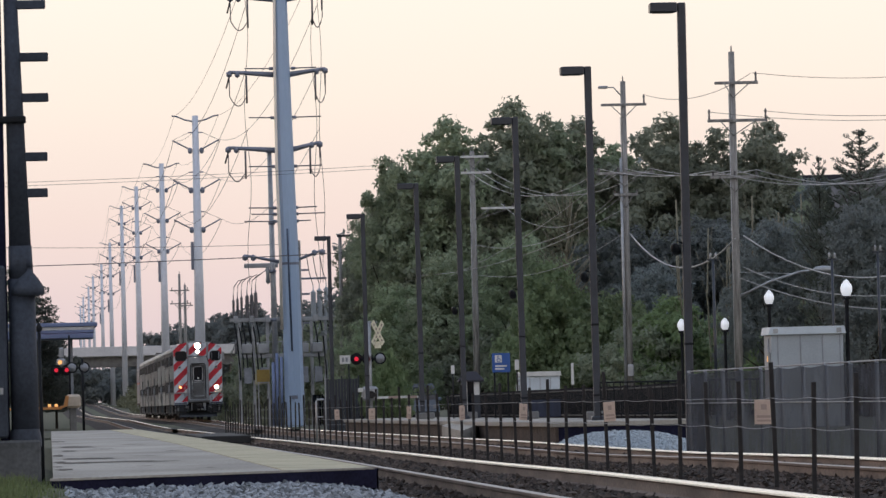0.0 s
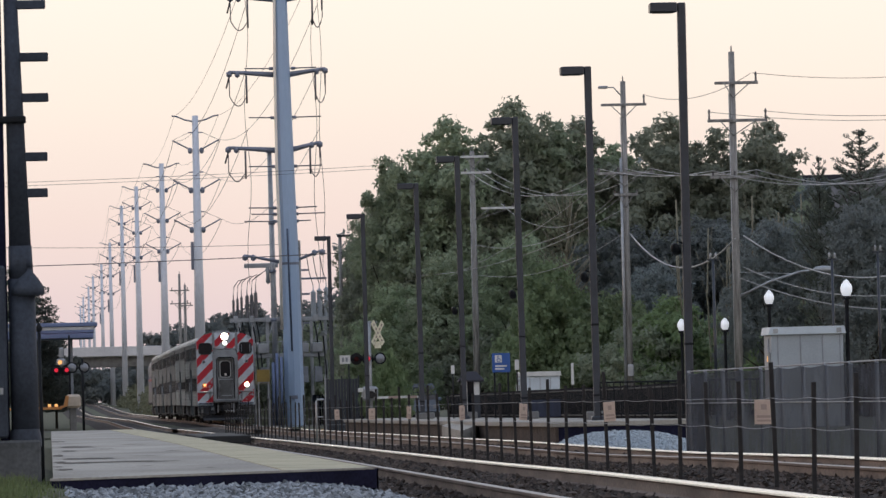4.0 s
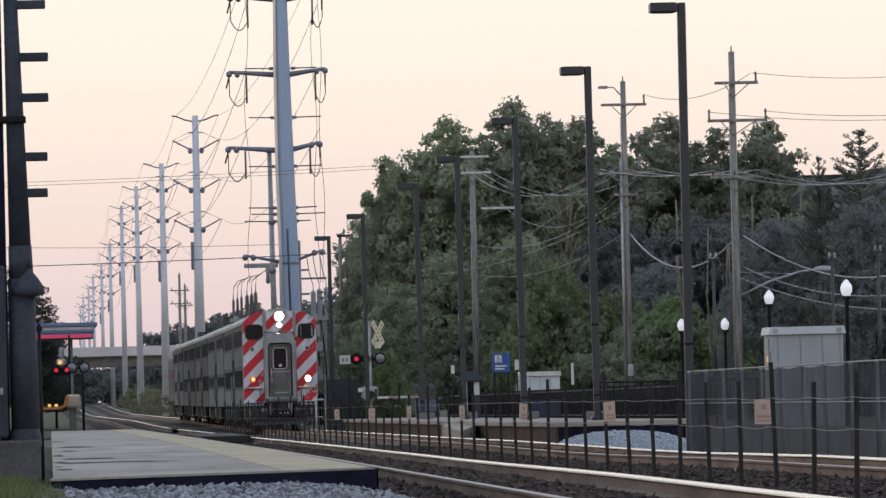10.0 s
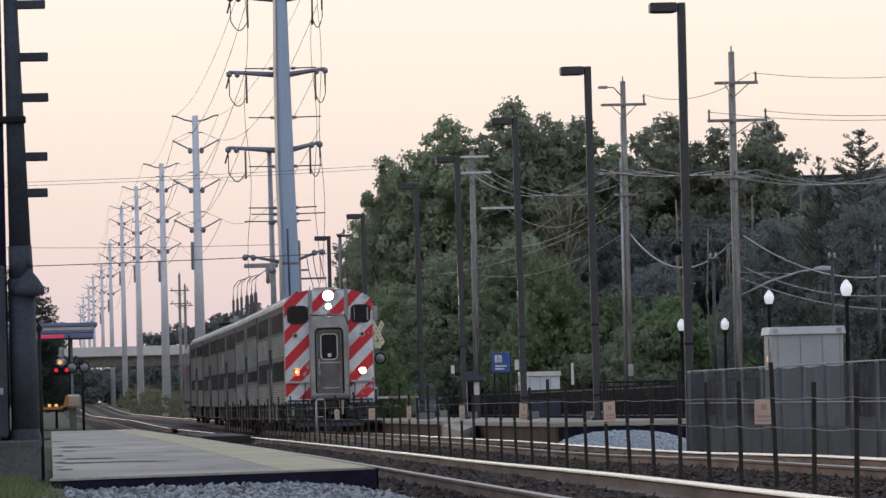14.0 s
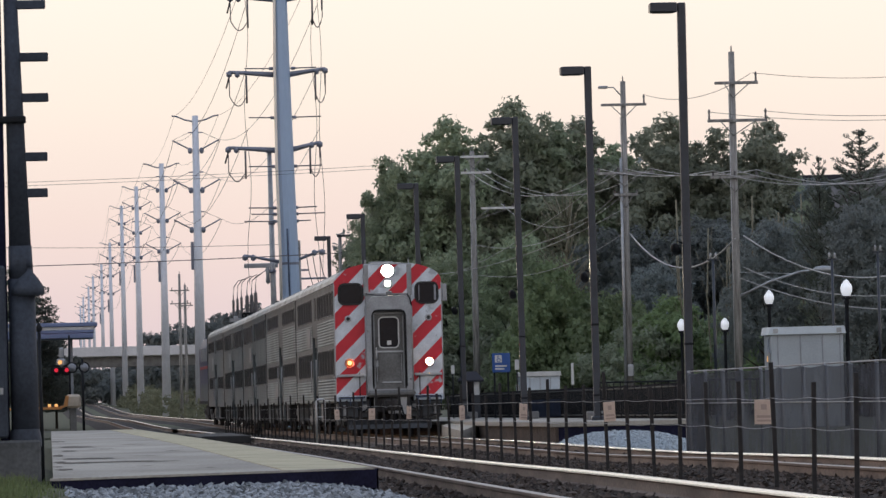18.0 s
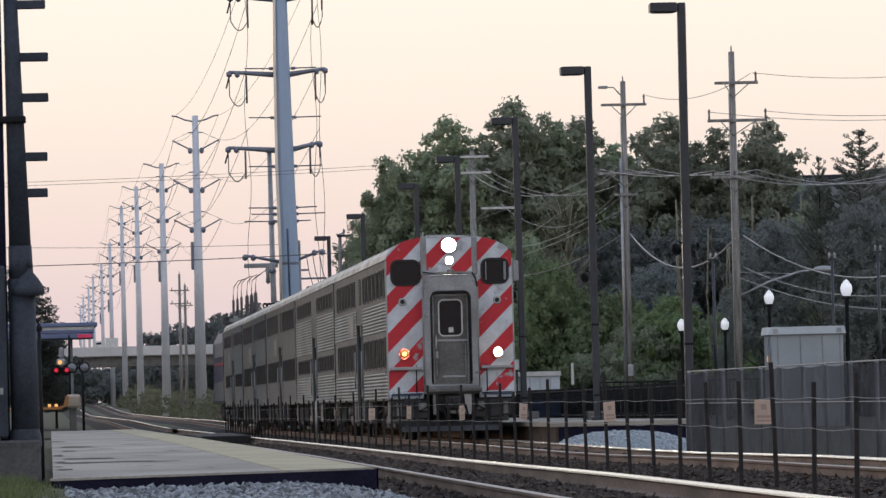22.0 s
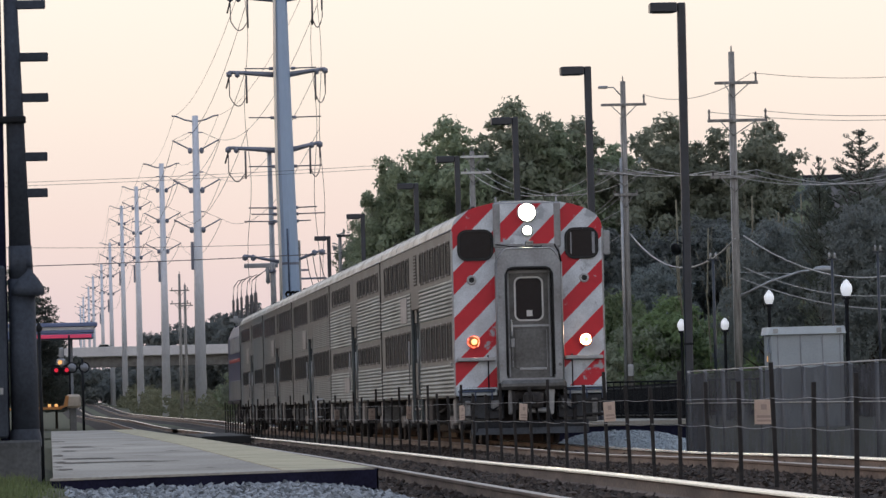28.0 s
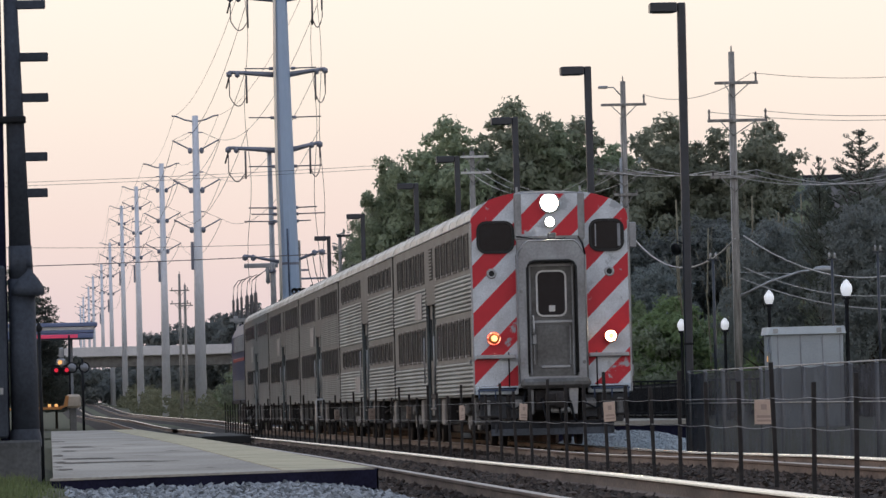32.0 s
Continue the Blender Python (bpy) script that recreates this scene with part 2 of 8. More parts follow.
M["pole_wood"] = mat("grey_weathered_pole", (0.45, 0.435, 0.415), 0.85, 0, 0.35, 1.5, 12, 0.4, stretch=(6, 6, 0.4), col2=(0.22, 0.205, 0.195))
M["wire_dark"] = mat("dark_aerial_wire", (0.14, 0.13, 0.14), 0.6, 0.2, 0.2, 1, 10, 0)
M["wire_pale"] = mat("pale_aerial_cable", (0.55, 0.54, 0.54), 0.5, 0.2, 0.2, 1, 10, 0)
M["screen"] = screen_cloth("grey_windscreen_mesh", (0.088, 0.102, 0.128), 0.22)
M["mesh_dark"] = screen_cloth("black_fence_mesh", (0.010, 0.014, 0.024), 0.12)
M["mesh_blue"] = screen_cloth("navy_fence_mesh", (0.030, 0.044, 0.085), 0.06)
M["shed"] = mat("pale_grey_metal_cabin", (0.40, 0.44, 0.48), 0.5, 0.2, 0.12, 1, 20, 0.04)
M["shed_trim"] = mat("pale_blue_white_cap", (0.62, 0.69, 0.76), 0.45, 0.2, 0.12, 1, 20, 0.04)
M["globe"] = glow("lit_milky_globe", (0.93, 0.95, 1.0), 0.32)
M["placard"] = mat("faded_buff_placard", (0.62, 0.47, 0.38), 0.7, 0, 0.12, 5, 40, 0.03)
M["sign_blue"] = mat("blue_sign_face", (0.02, 0.095, 0.36), 0.45, 0, 0.15, 3, 30, 0.03)
M["red_lit"] = glow("lit_red_lens", (0.9, 0.03, 0.07), 0.7)
M["red_dim"] = glow("faint_red_lens", (0.10, 0.008, 0.010), 0.05)
M["red_sign"] = glow("lit_red_sign_band", (0.9, 0.08, 0.18), 0.17)
M["amber_lit"] = glow("lit_amber_lamp", (1.0, 0.50, 0.16), 0.75)
M["lens_grey"] = mat("grey_signal_disc", (0.30, 0.31, 0.34), 0.5, 0, 0.2, 4, 30, 0.05)
M["car_glass"] = mat("sky_lit_car_glass", (0.10, 0.12, 0.155), 0.15, 0, 0.2, 2, 20, 0.0, spec=0.6)
M["suv"] = mat("dark_blue_car_paint", (0.21, 0.26, 0.35), 0.35, 0.1, 0.2, 2, 20, 0.0)
M["bark"] = mat("rough_bark", (0.085, 0.065, 0.05), 0.95, 0, 0.4, 3, 14, 0.6, stretch=(3, 3, 0.5))
M["leaf_a"] = leaf_mat("deep_green_foliage", (0.248, 0.276, 0.204), (0.336, 0.368, 0.260))
M["leaf_b"] = leaf_mat("mid_green_foliage", (0.242, 0.284, 0.200), (0.330, 0.378, 0.252))
M["leaf_c"] = leaf_mat("fresh_green_foliage", (0.165, 0.235, 0.112), (0.255, 0.335, 0.158))
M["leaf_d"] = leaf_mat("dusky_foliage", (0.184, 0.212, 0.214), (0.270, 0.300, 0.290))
# far leaves paler and bluer: distance haze put into their colour
M["leaf_far"] = leaf_mat("haze_tinted_distant_foliage", (0.175, 0.205, 0.212), (0.250, 0.280, 0.275))
M["scrub"] = leaf_mat("dry_trackside_scrub", (0.125, 0.142, 0.086), (0.205, 0.215, 0.130))
M["needle"] = leaf_mat("dark_conifer_needles", (0.100, 0.120, 0.108), (0.175, 0.195, 0.160))
M["twig"] = mat("pale_grey_twigs", (0.27, 0.245, 0.175), 0.9, 0, 0.3, 2, 12, 0.2, stretch=(3, 3, 0.5))
M["wall_dk"] = mat("dark_building_cladding", (0.035, 0.033, 0.045), 0.8, 0, 0.2, 0.5, 10, 0.1)
M["wall_grey"] = mat("grey_building_cladding", (0.26, 0.26, 0.285), 0.8, 0, 0.2, 0.5, 10, 0.1)
M["orange"] = mat("orange_painted_metal", (0.62, 0.27, 0.08), 0.5, 0, 0.2, 2, 20, 0.05)
M["ochre"] = mat("ochre_painted_board", (0.38, 0.25, 0.055), 0.6, 0, 0.2, 2, 20, 0.05)
M["cream"] = mat("cream_painted_metal", (0.62, 0.52, 0.42), 0.5, 0, 0.2, 2, 20, 0.05)
# white boards with the warm light falling on them put into the colour
M["crossbuck"] = mat("warm_lit_white_board", (0.95, 0.86, 0.64), 0.4, 0, 0.15, 6, 40, 0.03)


# ---------------------------------------------------------------- mesh helpers
class Geo:
    """Collects vertices and faces of one mesh."""

    def __init__(self):
        self.v, self.f, self.mi, self.sm = [], [], [], []

    def add(self, verts, faces, mi=0, smooth=False):
        o = len(self.v)
        self.v.extend([tuple(p) for p in verts])
        for f in faces:
            self.f.append(tuple(i + o for i in f))
            self.mi.append(mi)
            self.sm.append(smooth)
        return self

    def box(self, x0, x1, y0, y1, z0, z1, c=0.0, mi=0):
        x0, x1, y0, y1, z0, z1 = min(x0, x1), max(x0, x1), min(y0, y1), max(y0, y1), min(z0, z1), max(z0, z1)
        if c <= 0:
            vs = [(x, y, z) for x in (x0, x1) for y in (y0, y1) for z in (z0, z1)]
            return self.add(vs, [(0, 1, 3, 2), (4, 6, 7, 5), (0, 4, 5, 1), (2, 3, 7, 6), (0, 2, 6, 4), (1, 5, 7, 3)], mi)
        c = min(c, (x1 - x0) * 0.45, (y1 - y0) * 0.45, (z1 - z0) * 0.45)
        vs, idx = [], {}
        for i, (x, sx) in enumerate(((x0, 1), (x1, -1))):
            for j, (y, sy) in enumerate(((y0, 1), (y1, -1))):
                for k, (z, sz) in enumerate(((z0, 1), (z1, -1))):
                    for a, p in enumerate(((x, y + sy * c, z + sz * c), (x + sx * c, y, z + sz * c), (x + sx * c, y + sy * c, z))):
                        idx[i, j, k, a] = len(vs)
                        vs.append(p)
        fs = []
        for s in (0, 1):
            q = [(s, 0, 0, 0), (s, 1, 0, 0), (s, 1, 1, 0), (s, 0, 1, 0)]
            fs.append([idx[t] for t in (q if s else q[::-1])])
            q = [(0, s, 0, 1), (1, s, 0, 1), (1, s, 1, 1), (0, s, 1, 1)]
            fs.append([idx[t] for t in (q[::-1] if s else q)])
            q = [(0, 0, s, 2), (1, 0, s, 2), (1, 1, s, 2), (0, 1, s, 2)]
            fs.append([idx[t] for t in (q if s else q[::-1])])
        for a in (0, 1):
            for b in (0, 1):
                fs.append([idx[a, b, 0, 0], idx[a, b, 1, 0], idx[a, b, 1, 1], idx[a, b, 0, 1]])
                fs.append([idx[a, 0, b, 0], idx[a, 1, b, 0], idx[a, 1, b, 2], idx[a, 0, b, 2]])
                fs.append([idx[0, a, b, 1], idx[1, a, b, 1], idx[1, a, b, 2], idx[0, a, b, 2]])
                for k in (0, 1):
                    fs.append([idx[a, b, k, 0], idx[a, b, k, 1], idx[a, b, k, 2]])
        return self.add(vs, fs, mi)

    def cyl(self, p0, p1, r0, r1=None, n=12, mi=0, caps=True):
        r1 = r0 if r1 is None else r1
        p0, p1 = Vector(p0), Vector(p1)
        d = (p1 - p0).normalized()
        a = d.cross(Vector((0, 0, 1)) if abs(d.z) < 0.9 else Vector((1, 0, 0))).normalized()
        b = d.cross(a)
        ring = [(math.cos(2 * math.pi * i / n), math.sin(2 * math.pi * i / n)) for i in range(n)]
        vs = [p0 + (a * c + b * s) * r0 for c, s in ring] + [p1 + (a * c + b * s) * r1 for c, s in ring]
        self.add(vs, [(i, (i + 1) % n, n + (i + 1) % n, n + i) for i in range(n)], mi, n > 6)
        if caps:
            o = len(self.v) - 2 * n
            self.f.append(tuple(range(o + n - 1, o - 1, -1)))
            self.f.append(tuple(range(o + n, o + 2 * n)))
            self.mi += [mi, mi]
            self.sm += [False, False]
        return self

    def tube(self, pts, r, n=6, mi=0):
        pts = [Vector(p) for p in pts]
        vs = []
        for i, p in enumerate(pts):
            d = (pts[min(i + 1, len(pts) - 1)] - pts[max(i - 1, 0)]).normalized()
            a = d.cross(Vector((0, 0, 1)) if abs(d.z) < 0.95 else Vector((1, 0, 0))).normalized()
            b = d.cross(a)
            vs += [p + (a * math.cos(2 * math.pi * k / n) + b * math.sin(2 * math.pi * k / n)) * r for k in range(n)]
        fs = [(i * n + k, i * n + (k + 1) % n, (i + 1) * n + (k + 1) % n, (i + 1) * n + k) for i in range(len(pts) - 1) for k in range(n)]
        fs += [tuple(range(n - 1, -1, -1)), tuple(range((len(pts) - 1) * n, len(pts) * n))]
        return self.add(vs, fs, mi, True)

    def lathe(self, prof, c=(0, 0, 0), n=16, mi=0):
        vs = [(c[0] + r * math.cos(2 * math.pi * k / n), c[1] + r * math.sin(2 * math.pi * k / n), c[2] + z) for r, z in prof for k in range(n)]
        fs = [(i * n + k, i * n + (k + 1) % n, (i + 1) * n + (k + 1) % n, (i + 1) * n + k) for i in range(len(prof) - 1) for k in range(n)]
        return self.add(vs, fs, mi, True)

    def facets(self, secs, n=10, mi=0):
        """Flat-sided shaft through sections (x, z, radius)."""
        vs = [(x + r * math.cos(2 * math.pi * (k + 0.5) / n), r * math.sin(2 * math.pi * (k + 0.5) / n), z) for x, z, r in secs for k in range(n)]
        fs = [(i * n + k, i * n + (k + 1) % n, (i + 1) * n + (k + 1) % n, (i + 1) * n + k) for i in range(len(secs) - 1) for k in range(n)]
        return self.add(vs, fs + [tuple(range(n - 1, -1, -1)), tuple(range((len(secs) - 1) * n, len(secs) * n))], mi)

    def prism(self, poly, y0, y1, mi=0):
        """A polygon of (x, z) pushed from y0 to y1."""
        n = len(poly)
        vs = [(x, y0, z) for x, z in poly] + [(x, y1, z) for x, z in poly]
        fs = [(i, (i + 1) % n, n + (i + 1) % n, n + i) for i in range(n)] + [tuple(range(n - 1, -1, -1)), tuple(range(n, 2 * n))]
        return self.add(vs, fs, mi)

    def run(self, prof, path, mi=0, closed=False, smooth=False):
        """An (x, z) profile carried along path points (x, y, z)."""
        n = len(prof)
        vs = [(px + x, py, pz + z) for px, py, pz in path for x, z in prof]
        e = n if closed else n - 1
        fs = [(i * n + k, i * n + (k + 1) % n, (i + 1) * n + (k + 1) % n, (i + 1) * n + k) for i in range(len(path) - 1) for k in range(e)]
        return self.add(vs, fs, mi, smooth)

    def turn(self, m):
        self.v = [tuple(m @ Vector(p)) for p in self.v]
        return self

    def mesh(self, name, mats):
        me = bpy.data.meshes.new(name)
        me.from_pydata(self.v, [], self.f)
        for m in (mats if isinstance(mats, (list, tuple)) else [mats]):
            me.materials.append(m)
        me.polygons.foreach_set("material_index", self.mi)
        me.polygons.foreach_set("use_smooth", self.sm)
        me.update()
        bm = bmesh.new()
        bm.from_mesh(me)
        if len(bm.faces) < 30000:
            bmesh.ops.recalc_face_normals(bm, faces=bm.faces)
            bm.to_mesh(me)
        bm.free()
        return me


def part(name, geo, material, parent=None, label="", at=None):
    me = geo if isinstance(geo, bpy.types.Mesh) else geo.mesh(name, material)
    ob = new(name, me)
    if parent is not None:
        ob.parent = parent
    if at is not None:
        ob.location = at
    if label:
        ob["label"] = label
    return ob


def thing(name, label, category, at=(0, 0, 0), rz=0.0, group="", kind=""):
    ob = new(name)
    ob.empty_display_size = 0.2
    ob.location = at
    ob.rotation_euler = (0, 0, rz)
    return tagged(ob, label, category, group, kind)


def single(name, geo, material, label, category, group="", kind="", at=None):
    return tagged(part(name, geo, material, None, "", at), label, category, group, kind)


def lerp_table(t, rows):
    if t <= rows[0][0]:
        return rows[0][1]
    for (a, va), (b, vb) in zip(rows, rows[1:]):
        if t <= b:
            u = (t - a) / (b - a)
            u = u * u * (3 - 2 * u) * 0.5 + u * 0.5
            return va + (vb - va) * u
    return rows[-1][1]


# ---------------------------------------------------------------- lie of the land
GRADE = [(30, 0.0), (86, 0.0), (105, -0.012), (130, -0.035), (160, -0.07), (215, -0.11), (260, -0.15), (300, -0.11), (376, 0.02),
         (500, 0.0), (690, 0.05), (1060, 1.5), (1500, 2.6), (5000, 2.6)]
NEAR_X, FAR_X = 4.92, 9.98


# how far each rail lies above the even grade: the tracks lean a little where they leave the straight
LIFT_NEAR = [[(30, 0.0), (90, 0.0)], [(30, 0.035), (57, 0.037), (80, 0.0)]]
# the far track lies a hand lower than the near one
FAR_DROP = [(55, -0.04), (70, -0.07), (80, -0.08), (88, -0.11), (96, -0.14), (106, -0.145), (116, -0.135), (130, -0.115), (400, -0.11), (700, 0.0)]
LIFT_FAR = [FAR_DROP, FAR_DROP]


def rail_z(y):
    return lerp_table(y, GRADE)


def far_z(y):
    return rail_z(y) + lerp_table(y, FAR_DROP)


# ---------------------------------------------------------------- ground
def ground_z(x, y):
    z = rail_z(y) - 0.30
    # lawn bank beside the near platform
    if y < 110:
        k = min(1.0, max(0.0, (0.30 - x) / 0.42)) * min(1.0, max(0.0, (110 - y) / 30))
        z += k * 0.47
        k2 = min(1.0, max(0.0, (4.0 - x) / 1.2)) * min(1.0, max(0.0, 53.6 - y)) * (1 - k)
        z += k2 * (0.375 - 0.07 * min(1.0, max(0.0, (x - 2.2) / 0.7)))
    if y < 700:
        z += lerp_table(y, FAR_DROP) * min(1.0, max(0.0, (x - 7.6) / 1.0))
    # the land drops a little beyond the far track
    k = min(1.0, max(0.0, (x - 11.8) / 1.2)) * min(1.0, max(0.0, (126 - y) / 8))
    z -= 0.22 * k
    if x > 14:
        z += 0.25 * min(1.0, (x - 14) / 6) * min(1.0, max(0, (y - 126) / 20))
    return z


def build_ground():
    xs = [-4000, -1500, -600, -250, -100, -50, -25, -12, -6, -3] + [-2 + 0.5 * i for i in range(40)] + [19, 21, 24, 28, 34, 45, 60, 100, 250, 600, 1500, 4000]
    ys = [-400, -100, -30, 0, 15, 25] + [30 + 2 * i for i in range(50)] + [135, 150, 170, 190, 215, 240, 270, 300, 340, 376, 430, 500, 600, 690, 800, 930, 1060, 1250, 1500, 2200, 3500, 4900]
    nx = len(xs)
    g = Geo()
    vs = [(x, y, ground_z(x, y) + 0.02 * noise.noise((x * 0.7, y * 0.4, 0))) for y in ys for x in xs]
    fs = [(j * nx + i, j * nx + i + 1, (j + 1) * nx + i + 1, (j + 1) * nx + i) for j in range(len(ys) - 1) for i in range(nx - 1)]
    g.add(vs, fs, 0, True)
    single("ground", g, M["grass_ground"], "wide flat ground of earth and rough grass beside railway tracks", "ground", kind="structure")


build_ground()

YS = [26 + 2 * i for i in range(60)] + [150, 170, 190, 215, 240, 260, 280, 300, 340, 376, 430, 500, 600, 690, 780, 870, 960, 1060, 1250, 1500]


def build_track(cx, name, label, lift):
    t = thing(name, label, "railway track", kind="structure")
    bed = Geo()
    bed.run([(-2.6, -0.37), (-2.0, -0.33), (-1.5, -0.19), (-0.9, -0.17), (0.9, -0.17), (1.5, -0.19), (2.0, -0.33), (2.6, -0.37)],
            [(cx, y, rail_z(y) + lerp_table(y, lift[0])) for y in YS], smooth=True)
    part("ballast_bed", bed, M["ballast"], t)
    web = [(-0.07, -0.172), (-0.07, -0.16), (-0.012, -0.14), (-0.009, -0.05), (-0.033, -0.035), (-0.036, -0.008)]
    web = web + [(-x, z) for x, z in reversed(web)]
    worn = [(-0.038, -0.033), (-0.036, -0.022), (-0.031, -0.011), (-0.023, -0.004), (-0.013, 0.0), (0.0, 0.002), (0.013, 0.0015), (0.026, -0.001), (0.034, -0.004), (0.037, -0.010)]
    head = [(-0.037, -0.010), (-0.034, -0.004), (-0.026, -0.001), (-0.013, 0.0015), (0.0, 0.002), (0.013, 0.0015), (0.026, -0.001), (0.034, -0.004), (0.037, -0.010)]
    for sx, up in zip((-0.754, 0.754), lift):
        r = Geo()
        way = [(cx + sx, y, rail_z(y) + lerp_table(y, up)) for y in YS]
        r.run(web if sx < 0 else web[:4] + [(-0.036, -0.037)] + [(0.036, -0.011)] + web[7:], way, 0)
        r.run(worn if sx > 0 else head, way, 1, smooth=True)
        part("rail", r, [M["rail_side"], M["rail_top"] if sx > 0 else M["rail_dull"]], t, "steel rail with rusty web and polished head")
    return t


near_track = build_track(NEAR_X, "near_track", "railway track on dark ballast with rusty steel rails", LIFT_NEAR)
far_track = build_track(FAR_X, "far_track", "railway track on dark ballast with polished steel rails", LIFT_FAR)


part("crossing_panel", Geo().box(NEAR_X - 0.66, NEAR_X + 0.66, 158, 176, -0.22, -0.012, 0.02), M["rubber"], near_track, "black rubber crossing panel between the rails")


def build_platforms():
    p = thing("near_platform", "low concrete railway platform with faded yellow edge strip", "platform", kind="structure")
    ys = [50.6 + 4.5 * i for i in range(31)]

    def left(y):
        return 0.09 + 0.0015 * (y - 50.6)
    for a, b in zip(ys, ys[1:]):
        za = rail_z(a) + 0.205
        f = 2.0 if a < 51 else 0.0
        e = 0.5 if a < 51 else 0.0
        b -= 0.012
        for name, m, x0, x1, x2, x3, ya, yb, dz in (("slab", "concrete", left(a), 2.15, 2.15, left(b), a, a + f, 0.0), ("edge_strip", "yellow", 2.155, 2.97, 2.97, 2.155, a + f, a + f + e, 0.006)):
            g = Geo()
            g.add([(x0, ya, za - 0.16), (x1, yb, za - 0.16), (x2, b, za - 0.16), (x3, b, za - 0.16), (x0, ya, za + dz), (x1, yb, za + dz), (x2, b, za + dz), (x3, b, za + dz)],
                  [(3, 2, 1, 0), (4, 5, 6, 7), (0, 1, 5, 4), (1, 2, 6, 5), (2, 3, 7, 6), (3, 0, 4, 7)])
            part(name, g, M[m], p, "faded yellow tactile edge strip" if m == "yellow" else "")
    # worn dark patches where the surface has spalled
    rnd = random.Random(3)
    for cx, cy, wx, wy in ((0.42, 65.3, 0.27, 0.9), (0.85, 65.6, 0.42, 0.55), (0.50, 70.6, 0.34, 1.3), (0.55, 93.0, 0.30, 2.6), (0.38, 84.0, 0.13, 1.6), (1.25, 65.0, 0.25, 0.35), (0.22, 58.5, 0.10, 0.9), (0.30, 112.0, 0.2, 2.0), (0.2, 76.0, 0.09, 2.0),
                           (1.05, 60.2, 0.10, 0.16), (1.62, 57.0, 0.06, 0.3), (0.16, 61.2, 0.06, 0.5), (1.30, 72.6, 0.22, 0.25), (1.75, 80.1, 0.16, 0.3), (0.9, 87.0, 0.3, 0.3), (1.5, 97.0, 0.3, 0.4), (0.2, 66.8, 0.08, 0.8), (0.75, 70.2, 0.3, 0.14)):
        n = 14
        z = rail_z(cy) + 0.2095
        pts = [(cx + wx * math.cos(6.283 * k / n) * rnd.uniform(0.55, 1.15), cy + wy * math.sin(6.283 * k / n) * rnd.uniform(0.5, 1.2), z) for k in range(n)]
        part("worn_patch", Geo().add(pts, [tuple(range(n))]), M["spall"], p, "dark spalled patch in the concrete")
    zf = rail_z(50.6)
    g = Geo()
    g.add([(0.06, 50.52, zf + 0.10), (2.99, 53.0, zf + 0.03), (2.99, 53.1, zf + 0.03), (0.06, 50.6, zf + 0.10), (0.06, 50.52, zf + 0.19), (2.99, 53.0, zf + 0.195), (2.99, 53.1, zf + 0.195), (0.06, 50.6, zf + 0.19)],
          [(0, 1, 5, 4), (1, 2, 6, 5), (2, 3, 7, 6), (3, 0, 4, 7), (4, 5, 6, 7), (3, 2, 1, 0)])
    lip = Geo()
    lip.add([(0.06, 50.50, zf + 0.192), (2.97, 52.98, zf + 0.197), (2.97, 53.12, zf + 0.197), (0.06, 50.64, zf + 0.192), (0.06, 50.50, zf + 0.213), (2.97, 52.98, zf + 0.214), (2.97, 53.12, zf + 0.214), (0.06, 50.64, zf + 0.213)],
            [(0, 1, 5, 4), (1, 2, 6, 5), (2, 3, 7, 6), (3, 0, 4, 7), (4, 5, 6, 7), (3, 2, 1, 0)])
    part("nosing", lip, M["concrete"], p, "chalky concrete nosing along the platform end")
    part("end_board", g, M["edge_dark"], p, "dark board along the platform end")
    g = Geo()
    g.run([(2.985, -0.13), (3.01, -0.13), (3.01, 0.20), (2.985, 0.20)], [(0, y, rail_z(y)) for y in [53.1] + [60 + 10 * i for i in range(13)]], closed=True)
    part("track_side_board", g, M["edge_dark"], p, "dark board along the track edge")
    # far platform
    q = thing("far_platform", "low concrete railway platform with timber-faced edge", "platform", kind="structure")
    ys = [136 + 4.5 * i for i in range(22)]
    for a, b in zip(ys, ys[1:]):
        za = rail_z(a) + 0.27
        part("slab", Geo().box(11.75, 15.2, a, b - 0.015, za - 0.12, za, 0.015), M["concrete"], q)
        for k in range(9):
            part("face_board", Geo().box(11.83, 11.90, a + 0.5 * k, a + 0.5 * k + 0.46, za - 0.50, za - 0.12, 0.01), M["tie"], q)
    part("end_wall", Geo().box(11.9, 15.2, 136.05, 136.2, -0.35, 0.15), M["edge_dark"], q)
    # ramp down beyond the platform face
    part("ramp", Geo().add([(11.10, 156.5, -0.03), (11.86, 160.5, 0.12), (11.86, 171.5, 0.15), (11.30, 167, 0.08), (11.10, 156.5, -0.25), (11.86, 160.5, -0.25), (11.86, 171.5, -0.25), (11.30, 167, -0.25)],
                           [(0, 1, 2, 3), (4, 7, 6, 5), (0, 4, 5, 1), (1, 5, 6, 2), (2, 6, 7, 3), (3, 7, 4, 0)]), M["concrete"], q)


build_platforms()


# ---------------------------------------------------------------- train
def arc_roof(w, z0, z1, n=14, drop=0.0):
    pts = []
    for i in range(n + 1):
        a = math.pi * (1 - i / n)
        pts.append((w * math.cos(a), z0 - drop + (z1 - z0 - drop) * math.sin(a) ** 0.8))
    return pts


